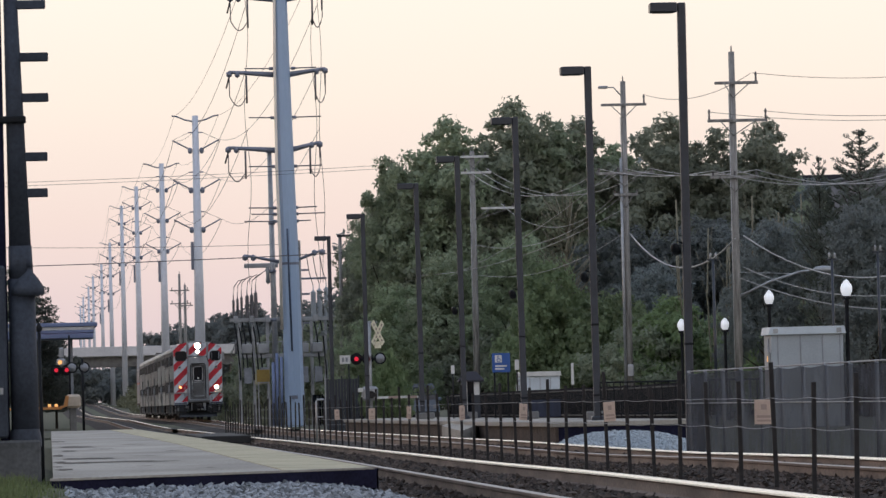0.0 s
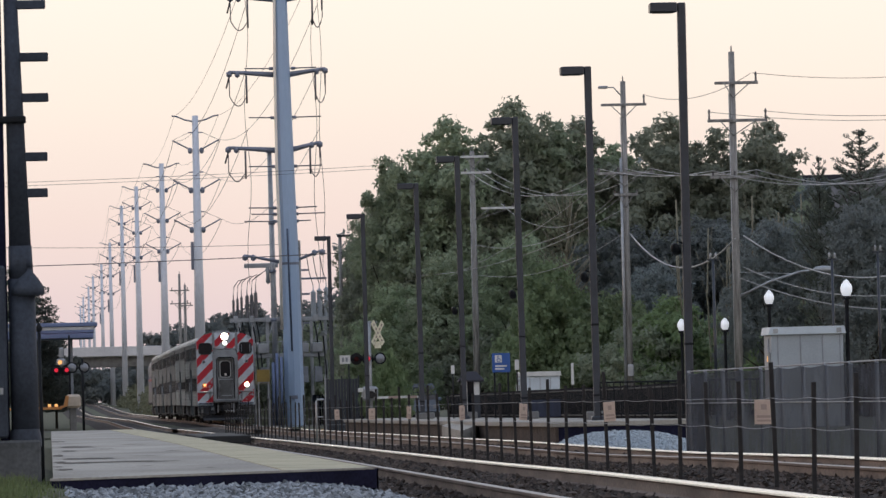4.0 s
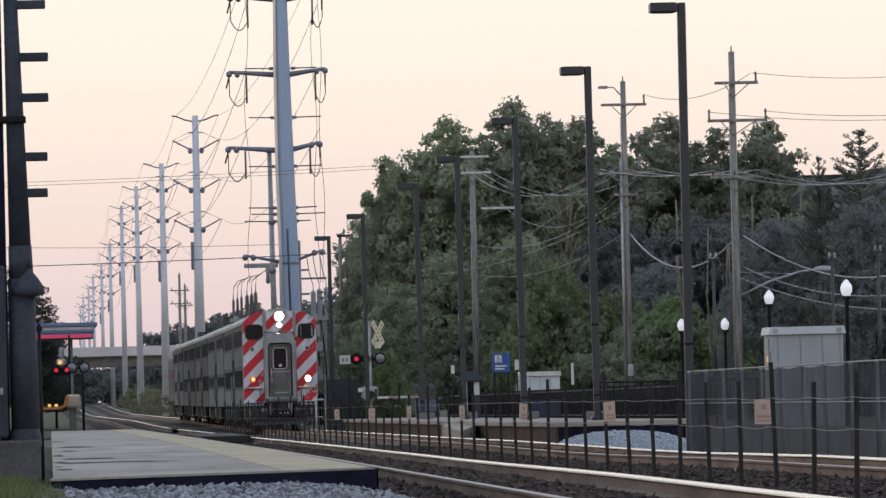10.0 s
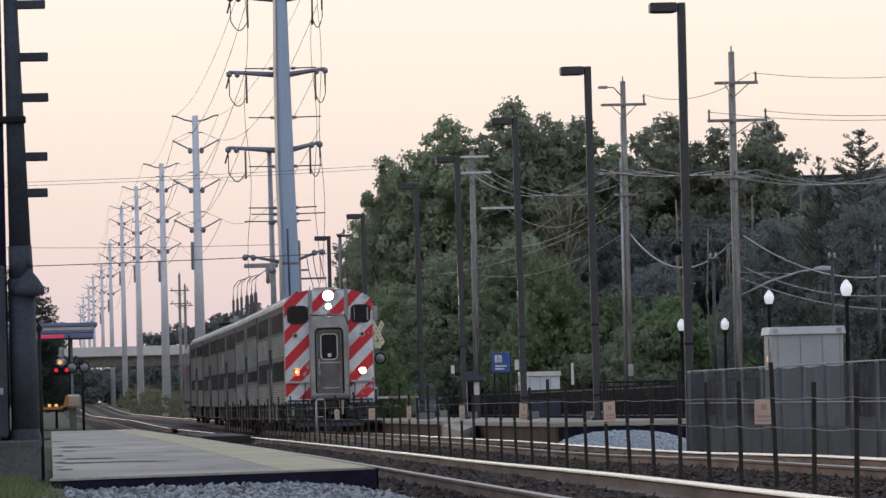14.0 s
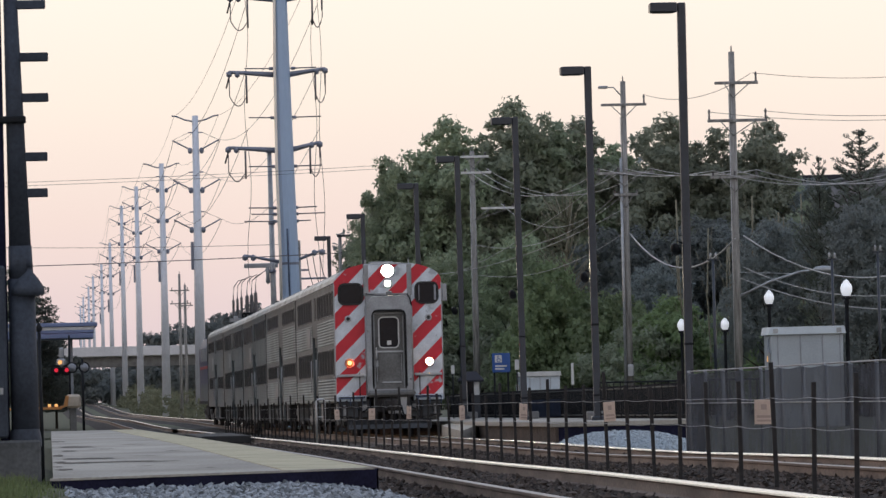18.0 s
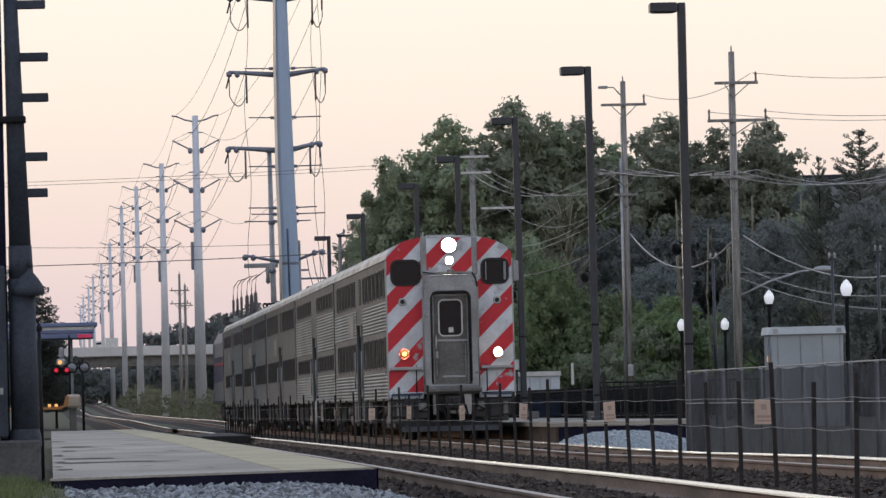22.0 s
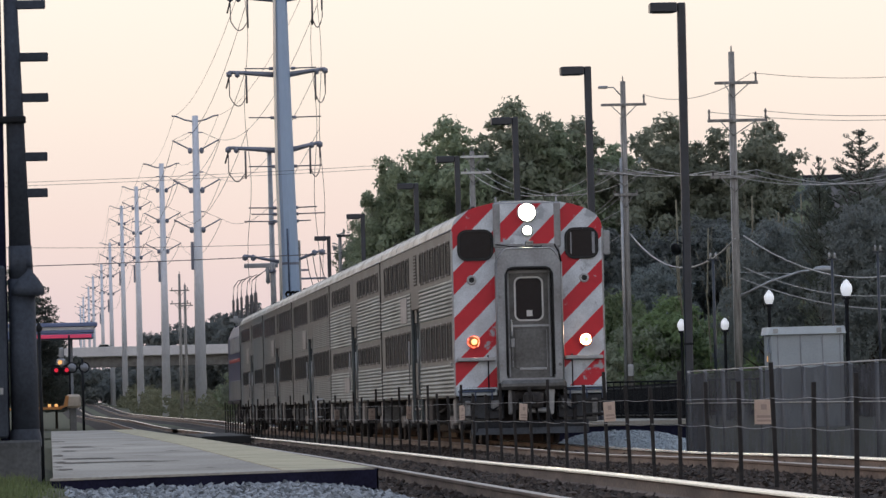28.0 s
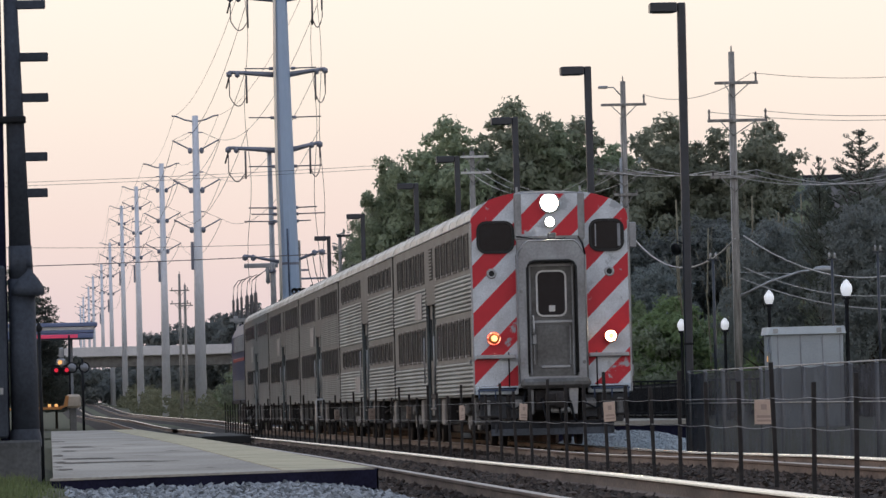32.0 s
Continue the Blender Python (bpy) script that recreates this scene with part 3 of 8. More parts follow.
def ribs(x, s, y0, y1, z0, z1, pitch=0.092, depth=0.02):
    """A horizontally fluted sheet on the plane x, bulging to the side s."""
    g = Geo()
    n = max(1, int(round((z1 - z0) / pitch)))
    h = (z1 - z0) / n
    prof = []
    for i in range(n):
        z = z0 + i * h
        prof += [(x, z), (x, z + 0.16 * h), (x + s * depth * 0.65, z + 0.24 * h), (x + s * depth, z + 0.44 * h), (x + s * depth, z + 0.66 * h), (x + s * depth * 0.65, z + 0.86 * h), (x, z + 0.97 * h)]
    g.run(prof, [(0, y0, 0), (0, y1, 0)])
    return g


AXLE = 0.33      # axle height in the car's own frame, whose zero lies a hand above the rail


def wheelset(parent, y):
    for sx in (-0.754, 0.754):
        g = Geo()
        g.cyl((sx - 0.07, y, AXLE), (sx + 0.06, y, AXLE), 0.45, 0.45, 24)
        g.cyl((sx - 0.12, y, AXLE), (sx + 0.12, y, AXLE), 0.14, 0.14, 12)
        part("wheel", g, M["under"], parent, "grimy steel wheel")
    part("axle", Geo().cyl((-0.75, y, AXLE), (0.75, y, AXLE), 0.08, 0.08, 10), M["under"], parent)


def truck(car, yc):
    tr = part("truck", Geo().box(-0.5, 0.5, yc - 0.25, yc + 0.25, 0.45, 0.75, 0.05), M["under"], car, "dusty black wheel truck")
    for s in (-1, 1):
        g = Geo()
        g.box(s * 0.98, s * 1.14, yc - 1.7, yc + 1.7, 0.40, 0.60, 0.04)
        g.box(s * 0.98, s * 1.16, yc - 0.4, yc + 0.4, 0.18, 0.42, 0.04)
        for dy in (-1.25, 1.25):
            g.box(s * 1.0, s * 1.20, yc + dy - 0.20, yc + dy + 0.20, 0.18, 0.50, 0.05)
        part("side_frame", g, M["under"], tr)
        for dy in (-0.45, 0.45):
            part("coil_spring", Geo().lathe([(0.10, 0.30), (0.12, 0.34), (0.10, 0.38), (0.12, 0.42), (0.10, 0.46), (0.12, 0.5)], (s * 1.22, yc + dy, 0), 10), M["under_lt"], tr, "dusty grey coil spring")
        part("brake_cylinder", Geo().cyl((s * 1.2, yc + 0.75, 0.62), (s * 1.36, yc + 0.75, 0.62), 0.13, 0.11, 12), M["under_lt"], tr)
        part("pedestal_cap", Geo().box(s * 1.18, s * 1.26, yc - 1.38, yc - 1.12, 0.20, 0.52, 0.03), M["under_lt"], tr)
        part("pedestal_cap", Geo().box(s * 1.18, s * 1.26, yc + 1.12, yc + 1.38, 0.20, 0.52, 0.03), M["under_lt"], tr)
    for dy in (-1.25, 1.25):
        wheelset(tr, yc + dy)


W = 1.53
LEN = 25.55


def car_body(car, style):
    """style: 'tall' windows with broad flutes, 'fine' with narrow ones, 'small' windows, or 'plain' smooth sides."""
    sill, eave, top = 0.88, 4.27, 4.87
    lo, up = ((1.66, 2.43), (3.39, 4.10)) if style in ("tall", "fine") else ((1.80, 2.28), (3.60, 4.08))
    if style == "plain":
        lo, up = (1.72, 2.30), (3.50, 4.06)
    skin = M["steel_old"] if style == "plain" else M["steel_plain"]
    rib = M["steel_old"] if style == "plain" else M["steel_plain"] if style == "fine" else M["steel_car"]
    part("floor_frame", Geo().box(-W + 0.04, W - 0.04, 0.1, LEN, sill - 0.02, sill + 0.1, 0.02), M["under"], car)
    # added box closes the view under the floor, dark for shade and gear
    part("underfloor_filler", Geo().box(-0.62, 0.62, 0.7, LEN - 0.5, 0.10, sill - 0.01, 0.04), M["under"], car, "dark filler box for the gear and shade under the floor")
    part("inner_core", Geo().box(-W + 0.16, W - 0.16, 0.2, LEN - 0.1, sill, eave - 0.05), M["under"], car)
    roof = Geo()
    pr = arc_roof(W, eave, top)
    roof.prism(pr, 0.04, LEN, 0)
    for k in range(1, 12):
        y = LEN * k / 12
        roof.prism(arc_roof(W + 0.008, eave, top + 0.012), y - 0.03, y + 0.03)
    part("roof", roof, M["car_roof"], car, "pale metal curved car roof")
    for y in (0.9, 1.5):
        part("roof_antenna", Geo().box(-1.06, -0.98, y, y + 0.35, 4.62, 4.80, 0.02), M["under"], car)
    part("gutter", Geo().tube([(-W - 0.012, 0.05, eave + 0.03), (-W - 0.012, LEN, eave + 0.03)], 0.02, 6), M["galv"], car)
    for k in range(5):
        part("roof_seam", Geo().tube([(-1.47 + 0.17 * k, 0.06, 4.40 + 0.085 * k - 0.012 * k * k), (-1.47 + 0.17 * k, LEN - 0.02, 4.40 + 0.085 * k - 0.012 * k * k)], 0.016, 5), M["car_roof"], car)
    part("roof_antenna", Geo().prism([(-0.95, 4.66), (-0.80, 4.70), (-0.80, 4.80), (-0.86, 4.82)], 3.4, 4.1), M["galv"], car)
    for k in range(5):
        y = 2.6 + 5.0 * k
        part("roof_vent", Geo().box(-0.35, 0.35, y, y + 0.8, top - 0.02, top + 0.09, 0.03), M["car_grey"], car)
    door0, door1 = 10.9, 13.7
    for s in (-1, 1):
        # fluted bands
        for a, b in ((0.02, door0 - 0.12), (door1 + 0.12, LEN)):
            for z0, z1 in ((sill, lo[0] - 0.10), (lo[1] + 0.12, up[0] - 0.10)):
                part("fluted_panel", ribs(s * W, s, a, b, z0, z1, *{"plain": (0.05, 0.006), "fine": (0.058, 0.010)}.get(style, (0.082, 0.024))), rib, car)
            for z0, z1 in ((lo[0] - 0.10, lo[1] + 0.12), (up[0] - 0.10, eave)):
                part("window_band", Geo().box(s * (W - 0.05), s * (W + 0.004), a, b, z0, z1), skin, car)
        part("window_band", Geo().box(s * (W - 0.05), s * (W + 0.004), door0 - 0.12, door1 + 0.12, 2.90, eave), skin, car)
        # doors at mid length, folded leaves in a deep opening, steps below
        part("door_post", Geo().box(s * (W - 0.05), s * (W + 0.02), door0 - 0.12, door0 + 0.02, 0.36, 2.95, 0.01), skin, car)
        part("door_post", Geo().box(s * (W - 0.05), s * (W + 0.02), door1 - 0.02, door1 + 0.12, 0.36, 2.95, 0.01), skin, car)
        for y0, y1 in ((door0 + 0.04, 11.75), (12.85, door1 - 0.04)):
            d = part("door", Geo().box(s * (W - 0.11), s * (W - 0.06), y0, y1, 0.5, 2.9, 0.01), M["steel_plain"], car, "stainless steel folding door leaf")
            part("door_window", Geo().box(s * (W - 0.06), s * (W - 0.045), y0 + 0.15, y1 - 0.15, 1.7, 2.6, 0.01), M["glass"], d)
        part("door_recess", Geo().box(s * (W - 0.2), s * (W - 0.15), 11.7, 12.9, 0.45, 2.9), M["rubber"], car)
        for k in range(2):
            part("step", Geo().box(s * (W - 0.35), s * (W - 0.02), door0, door1, 0.36 + 0.27 * k, 0.40 + 0.27 * k, 0.01), M["under_lt"], car)
        part("step_side", Geo().box(s * (W - 0.4), s * (W - 0.0), door0 - 0.1, door0 - 0.03, 0.34, sill, 0.01), M["under_lt"], car)
        part("step_side", Geo().box(s * (W - 0.4), s * (W - 0.0), door1 + 0.03, door1 + 0.75, 0.34, sill, 0.01), M["under_lt"], car)
        for yy in (door0 - 0.22, door1 + 0.2):
            part("grab_rail", Geo().tube([(s * (W + 0.07), yy, 1.2), (s * (W + 0.07), yy, 2.2)], 0.018, 6), M["galv"], car)
        # windows
        if s < 0:
            for z0, z1, level in ((*lo, 0), (*up, 1)):
                if style == "plain" and level == 0:
                    groups = ((1.2, 5), (14.6, 5))
                else:
                    groups = ((0.75, 6), (14.25, 6))
                for y0, n in groups:
                    for k in range(n):
                        y = y0 + 1.68 * k
                        fr = Geo()
                        t = 0.045
                        for bx in ((y, y + 1.22, z0, z0 + t), (y, y + 1.22, z1 - t, z1), (y, y + t, z0 + t, z1 - t), (y + 1.22 - t, y + 1.22, z0 + t, z1 - t)):
                            fr.box(s * (W - 0.01), s * (W + 0.024), bx[0], bx[1], bx[2], bx[3], 0.006)
                        w = part("window", fr, M["win_frame"], car, "dark metal window frame")
                        # bright tabs stand in for the highlights at the window corners
                        part("corner_glint", Geo().box(s * (W + 0.01), s * (W + 0.034), y + 1.02, y + 1.22, z0 - 0.02, z0 + 0.035, 0.006), M["galv"], w)
                        part("pane", Geo().box(s * (W - 0.02), s * (W + 0.010), y + t, y + 1.22 - t, z0 + t, z1 - t), M["side_glass"], w)
                        part("corner_glint", Geo().box(s * (W + 0.01), s * (W + 0.034), y + 1.08, y + 1.22, z1 - 0.03, z1 + 0.015, 0.006), M["galv"], w)
            if style != "small":
                v = part("louvre_vent", Geo().box(s * (W - 0.02), s * (W + 0.012), 11.5, 12.6, 3.42, 4.1, 0.005), M["under"], car)
                for k in range(9):
                    part("slat", Geo().box(s * (W + 0.012), s * (W + 0.03), 11.52, 12.58, 3.45 + 0.072 * k, 3.485 + 0.072 * k, 0.004), M["steel_plain"], v)
            part("letterboard_plate", Geo().box(s * (W + 0.02), s * (W + 0.035), 15.0, 17.4, *((2.62, 3.22) if style != "small" else (1.12, 1.55)), 0.008), M["car_grey"], car, "pale grey blank plate on the side")
            part("marker_lamp", Geo().box(s * (W + 0.02), s * (W + 0.06), 0.5, 0.62, 1.52, 1.6, 0.01), M["galv"], car)
        # equipment under the floor
        for y0, y1, z0, mm in ((8.2, 9.4, 0.38, "under"), (9.6, 10.6, 0.30, "under_lt"), (14.8, 16.2, 0.36, "under"), (16.5, 17.3, 0.30, "under_lt"), (1.0, 1.7, 0.32, "under_lt")):
            part("equipment_box", Geo().box(s * 0.75, s * (W - 0.06), y0, y1, z0, sill - 0.02, 0.03), M[mm], car)
        part("air_pipe", Geo().tube([(s * 1.3, 6.2, 0.66), (s * 1.3, 8.0, 0.58), (s * 1.3, 14.0, 0.58), (s * 1.3, 19.0, 0.66)], 0.03, 6), M["under"], car)
    truck(car, 4.3)
    truck(car, LEN - 4.3)
    part("rear_diaphragm", Geo().box(-0.8, 0.8, LEN, LEN + 0.3, 1.0, 3.6, 0.06), M["rubber"], car)
    part("end_gasket", Geo().box(-W - 0.03, W + 0.03, LEN - 0.03, LEN + 0.03, sill, eave + 0.02, 0.01), M["rubber"], car)
    part("rear_end", Geo().box(-W, W, LEN - 0.06, LEN, sill, eave), M["car_grey"], car)
    part("coupler", Geo().box(-0.15, 0.15, LEN - 0.3, LEN + 0.32, 0.62, 0.92, 0.04), M["under"], car)


def rounded_panel(x0, x1, z0, z1, r, y0, y1, n=5):
    pts = []
    for cx, cz, a0 in ((x1 - r, z1 - r, 0), (x0 + r, z1 - r, 90), (x0 + r, z0 + r, 180), (x1 - r, z0 + r, 270)):
        for k in range(n + 1):
            a = radians(a0 + 90 * k / n)
            pts.append((cx + r * math.cos(a), cz + r * math.sin(a)))
    return Geo().prism(pts, y0, y1)


def rounded_frame(x0, x1, z0, z1, r, t, y0, y1, n=5):
    def loop(d):
        pts = []
        for cx, cz, a0 in ((x1 - r, z1 - r, 0), (x0 + r, z1 - r, 90), (x0 + r, z0 + r, 180), (x1 - r, z0 + r, 270)):
            for k in range(n + 1):
                a = radians(a0 + 90 * k / n)
                pts.append((cx + (r + d) * math.cos(a), cz + (r + d) * math.sin(a)))
        return pts
    o, i = loop(0.0), loop(-t)
    m = len(o)
    vs = [(x, y0, z) for x, z in o] + [(x, y0, z) for x, z in i] + [(x, y1, z) for x, z in o] + [(x, y1, z) for x, z in i]
    fs = []
    for k in range(m):
        j = (k + 1) % m
        fs += [(k, j, m + j, m + k), (2 * m + j, 2 * m + k, 3 * m + k, 3 * m + j), (j, k, 2 * m + k, 2 * m + j), (m + k, m + j, 3 * m + j, 3 * m + k)]
    return Geo().add(vs, fs)


def plain_end(car):
    part("front_end", Geo().box(-W, W, 0.0, 0.06, 0.88, 4.27), M["car_grey"], car)
    part("front_diaphragm", Geo().box(-0.8, 0.8, -0.1, 0.0, 1.0, 3.6, 0.03), M["rubber"], car)


def cab_front(car):
    sill, eave, top = 0.92, 4.27, 4.87
    # striped end plates either side of the gangway
    for s, m in ((-1, "stripe_l"), (1, "stripe_r")):
        pl = []
        prof = arc_roof(W + 0.012, eave, top + 0.01, 28)
        arch = [(x, z) for x, z in prof if (x * s) >= 0.66]
        arch.sort(key=lambda p: p[0] * s)
        poly = [(s * 0.66, 1.07), (s * (W + 0.012), 1.07), (s * (W + 0.012), eave)] + [(x, z) for x, z in arch[::-1]] + [(s * 0.66, 4.80)]
        part("end_plate", Geo().prism(poly, -0.03, 0.05), M[m], car, "red and white striped end plate")
        # cab window, dark, round-cornered
        wc, wh = (-1.063, 0.37) if s < 0 else (1.115, 0.345)
        fr = part("cab_window", rounded_frame(wc - wh, wc + wh, 3.655, 4.295, 0.19, 0.05, -0.065, -0.02), M["rubber"], car, "dark rounded cab window")
        part("pane", rounded_panel(wc - wh + 0.05, wc + wh - 0.05, 3.705, 4.245, 0.14, -0.045, -0.032), M["glass"], fr)
        if s > 0:
            # pale strips laid on the pane stand in for lit posts inside
            for gx, w in ((0.90, 0.012), (1.36, 0.03)):
                part("lit_post_strip", Geo().box(gx - w, gx + w, -0.046, -0.0455, 3.76, 4.20), M["lens_grey"], fr, "pale strip on the glass for a lit interior post")
        # round port
        part("port_ring", Geo().lathe([(0.055, 0), (0.075, -0.005), (0.095, 0.0), (0.10, 0.02)], (0, 0, 0), 20).turn(Matrix.Translation((s * 1.155, -0.055, 3.265)) @ pose(0, 0, 0, -90)), M["galv"], car)
        part("port_cap", Geo().cyl((s * 1.155, -0.045, 3.265), (s * 1.155, -0.02, 3.265), 0.07, 0.07, 20), M["rubber"], car)
        # step bar with brackets
        part("step_bar", Geo().box(s * 0.72, s * 1.50, -0.16, -0.03, 1.60, 1.68, 0.015), M["galv"], car)
        part("lower_sill", Geo().box(s * 0.68, s * 1.52, -0.06, 0.05, 0.90, 1.065, 0.015), M["shed_trim"], car, "pale blue-white sill")
        part("handrail", Geo().tube([(s * 0.72, -0.12, 1.02), (s * 1.46, -0.12, 1.02), (s * 1.46, -0.12, 0.62)], 0.018, 6), M["black"], car)
        part("handrail", Geo().tube([(s * 0.86, -0.10, 1.72), (s * 0.86, -0.14, 1.45), (s * 0.86, -0.12, 1.05)], 0.016, 6), M["black"], car)
        part("corner_step", Geo().box(s * 1.10, s * 1.48, -0.15, 0.35, 0.45, 0.50, 0.01), M["under"], car)
        part("corner_step", Geo().box(s * 1.10, s * 1.48, -0.15, 0.35, 0.72, 0.76, 0.01), M["under"], car)
        part("pilot_panel", Geo().box(s * 0.55, s * 1.44, -0.05, 0.02, 0.42, 0.88, 0.02), M["plow"], car, "dark grey pilot panel")
        part("corner_post", Geo().box(s * (W - 0.01), s * (W + 0.03), -0.035, 0.05, 0.9, eave, 0.01), M["galv"], car)
        # ditch lamp cup, coloured red to stand in for the glow round it
        cup = Geo().lathe([(0.132, 0.10), (0.132, -0.05), (0.122, -0.055), (0.118, 0.06), (0.05, 0.09), (0.0, 0.095)], (0, 0, 0), 20)
        part("ditch_light_cup", cup.turn(Matrix.Translation((s * 1.145, -0.10, 2.0)) @ pose(0, 0, 0, -90)), M["red_paint_and_glow"], car, "ditch light housing, red for the glow round the lamp")
        part("marker_lens", Geo().cyl((s * 1.145, -0.262, 2.0), (s * 1.145, -0.255, 2.0), 0.060, 0.060, 14), M["ditch_dim"], car, "small warm lamp filament")
    # mirror on one side
    part("mirror", Geo().box(1.56, 1.70, -0.05, 0.0, 3.72, 4.22, 0.02), M["car_grey"], car)
    part("mirror_arm", Geo().tube([(1.5, 0.0, 4.1), (1.62, -0.01, 4.1)], 0.015, 6), M["galv"], car)
    # headlight housing
    hb = part("headlight_housing", Geo().box(-0.69, 0.69, -0.12, 0.3, 3.90, 4.83, 0.03), M["car_grey"], car, "grey headlight housing over the gangway")
    part("stripe_plate", Geo().prism([(-0.55, 3.98), (0.55, 3.98), (0.55, 4.80), (-0.55, 4.80)], -0.135, -0.12), M["stripe_l"], hb, "striped headlight plate")
    for z, r, mm in ((4.62, 0.17, "headlight"), (4.25, 0.088, "headlight")):
        ring = Geo().lathe([(r + 0.03, 0.0), (r + 0.03, -0.05), (r, -0.05), (r, 0.0)], (0, 0, 0), 24).turn(Matrix.Translation((0, -0.135, z)) @ pose(0, 0, 0, -90))
        hl = part("headlight", ring, M["galv"], hb, "round chromed headlight ring")
        part("lens", Geo().lathe([(r, 0.0), (r * 0.7, -0.03), (r * 0.35, -0.045), (0.001, -0.05)], (0, 0, 0), 20).turn(Matrix.Translation((0, -0.14, z)) @ pose(0, 0, 0, 90) @ pose(0, 0, 0, 180)), M[mm], hl, "glowing warm white headlight lens")
    part("top_antenna", Geo().box(-0.64, -0.60, -0.02, 0.02, 4.83, 4.95, 0.008), M["galv"], car)
    part("top_antenna", Geo().box(0.60, 0.64, -0.02, 0.02, 4.83, 4.95, 0.008), M["galv"], car)
    # gangway vestibule: portal with sloped shoulders round a recessed door
    g = Geo()
    o = [(-0.68, 1.02), (-0.68, 3.62), (-0.46, 3.90), (0.46, 3.90), (0.68, 3.62), (0.68, 1.02)]
    o = o[:1] + [(-0.68, 3.60), (-0.64, 3.69), (-0.54, 3.83), (-0.45, 3.90), (0.45, 3.90), (0.54, 3.83), (0.64, 3.69), (0.68, 3.60)] + o[-1:]
    i = [(-0.49, 1.24), (-0.49, 3.34), (-0.475, 3.42), (-0.43, 3.48), (-0.35, 3.51), (0.35, 3.51), (0.43, 3.48), (0.475, 3.42), (0.49, 3.34), (0.49, 1.24)]
    n = len(o)
    vs = [(x, -0.30, z) for x, z in o] + [(x, -0.30, z) for x, z in i] + [(x, 0.05, z) for x, z in o] + [(x, 0.05, z) for x, z in i]
    fs = []
    for k in range(n):
        j = (k + 1) % n
        fs += [(k, j, n + j, n + k), (j, k, 2 * n + k, 2 * n + j), (n + k, n + j, 3 * n + j, 3 * n + k)]
    g.add(vs, fs)
    portal = part("gangway_portal", g, M["car_grey"], car, "grey steel gangway portal")
    part("portal_seal", Geo().tube([(-0.475, -0.30, 1.3), (-0.475, -0.30, 3.36), (-0.42, -0.30, 3.46), (-0.34, -0.30, 3.49), (0.34, -0.30, 3.49), (0.42, -0.30, 3.46), (0.475, -0.30, 3.36), (0.475, -0.30, 1.3)], 0.028, 6), M["rubber"], portal)
    part("threshold", Geo().box(-0.66, 0.72, -0.44, -0.05, 1.00, 1.20, 0.07), M["door_grey"], portal, "rounded grey buffer beam under the door")
    for x in (-0.60, 0.60):
        part("portal_bolt", Geo().cyl((x, -0.315, 2.9), (x, -0.30, 2.9), 0.035, 0.035, 10), M["under_lt"], portal)
        part("portal_bolt", Geo().cyl((x, -0.315, 1.5), (x, -0.30, 1.5), 0.035, 0.035, 10), M["under_lt"], portal)
    part("portal_flange", Geo().tube([(-0.665, -0.30, 1.1), (-0.665, -0.30, 3.60), (-0.53, -0.30, 3.82), (-0.44, -0.30, 3.885), (0.44, -0.30, 3.885), (0.53, -0.30, 3.82), (0.665, -0.30, 3.60), (0.665, -0.30, 1.1)], 0.02, 6), M["galv"], portal)
    door = part("end_door", Geo().box(-0.46, 0.46, -0.10, -0.05, 1.22, 3.50, 0.01), M["door_grey"], car, "grey steel end door")
    part("door_rail", Geo().box(-0.40, 0.40, -0.115, -0.10, 2.28, 2.33, 0.005), M["galv"], door)
    part("door_kick_plate", Geo().box(-0.30, 0.30, -0.112, -0.10, 1.44, 2.22, 0.01), M["door_grey"], door)
    part("door_sill_bar", Geo().box(-0.22, 0.34, -0.13, -0.10, 1.40, 1.45, 0.008), M["galv"], door)
    part("door_window_frame", rounded_frame(-0.30, 0.30, 2.40, 3.31, 0.14, 0.035, -0.13, -0.09), M["white"], door, "rounded bright window frame")
    part("door_window", rounded_panel(-0.268, 0.268, 2.435, 3.275, 0.11, -0.112, -0.10), M["glass"], door)
    part("notice", Geo().box(-0.05, 0.07, -0.118, -0.112, 2.50, 2.62), M["white"], door, "small white notice")
    part("door_handle", Geo().tube([(-0.36, -0.16, 2.05), (-0.36, -0.19, 2.15), (-0.36, -0.16, 2.28)], 0.02, 6), M["galv"], door)
    for s in (-1, 1):
        part("door_stile", Geo().box(s * 0.40, s * 0.44, -0.125, -0.10, 1.26, 3.44, 0.008), M["car_grey"], door)
        part("kick_rib", Geo().box(s * 0.345, s * 0.36, -0.118, -0.10, 1.46, 2.22, 0.004), M["galv"], door)
    part("door_head", Geo().box(-0.40, 0.40, -0.125, -0.10, 3.38, 3.44, 0.008), M["car_grey"], door)
    part("hand_hold", Geo().tube([(-0.37, -0.13, 2.42), (-0.37, -0.18, 2.38), (-0.37, -0.18, 2.12), (-0.37, -0.13, 2.08)], 0.022, 6), M["white"], door, "pale worn hand hold")
    part("lock_box", Geo().box(-0.40, -0.31, -0.15, -0.10, 1.86, 2.06, 0.015), M["galv"], door)
    part("portal_head", Geo().box(-0.66, 0.66, -0.10, 0.0, 3.44, 3.95, 0.02), M["car_grey"], car)
    part("bell_bracket", Geo().box(-0.05, 0.12, -0.20, -0.13, 3.92, 4.04, 0.02), M["under_lt"], car)
    part("chain", Geo().tube([(-0.66, -0.14, 3.98), (-0.35, -0.16, 3.93), (0.0, -0.16, 3.90), (0.3, -0.16, 3.93)], 0.012, 5), M["black"], car)
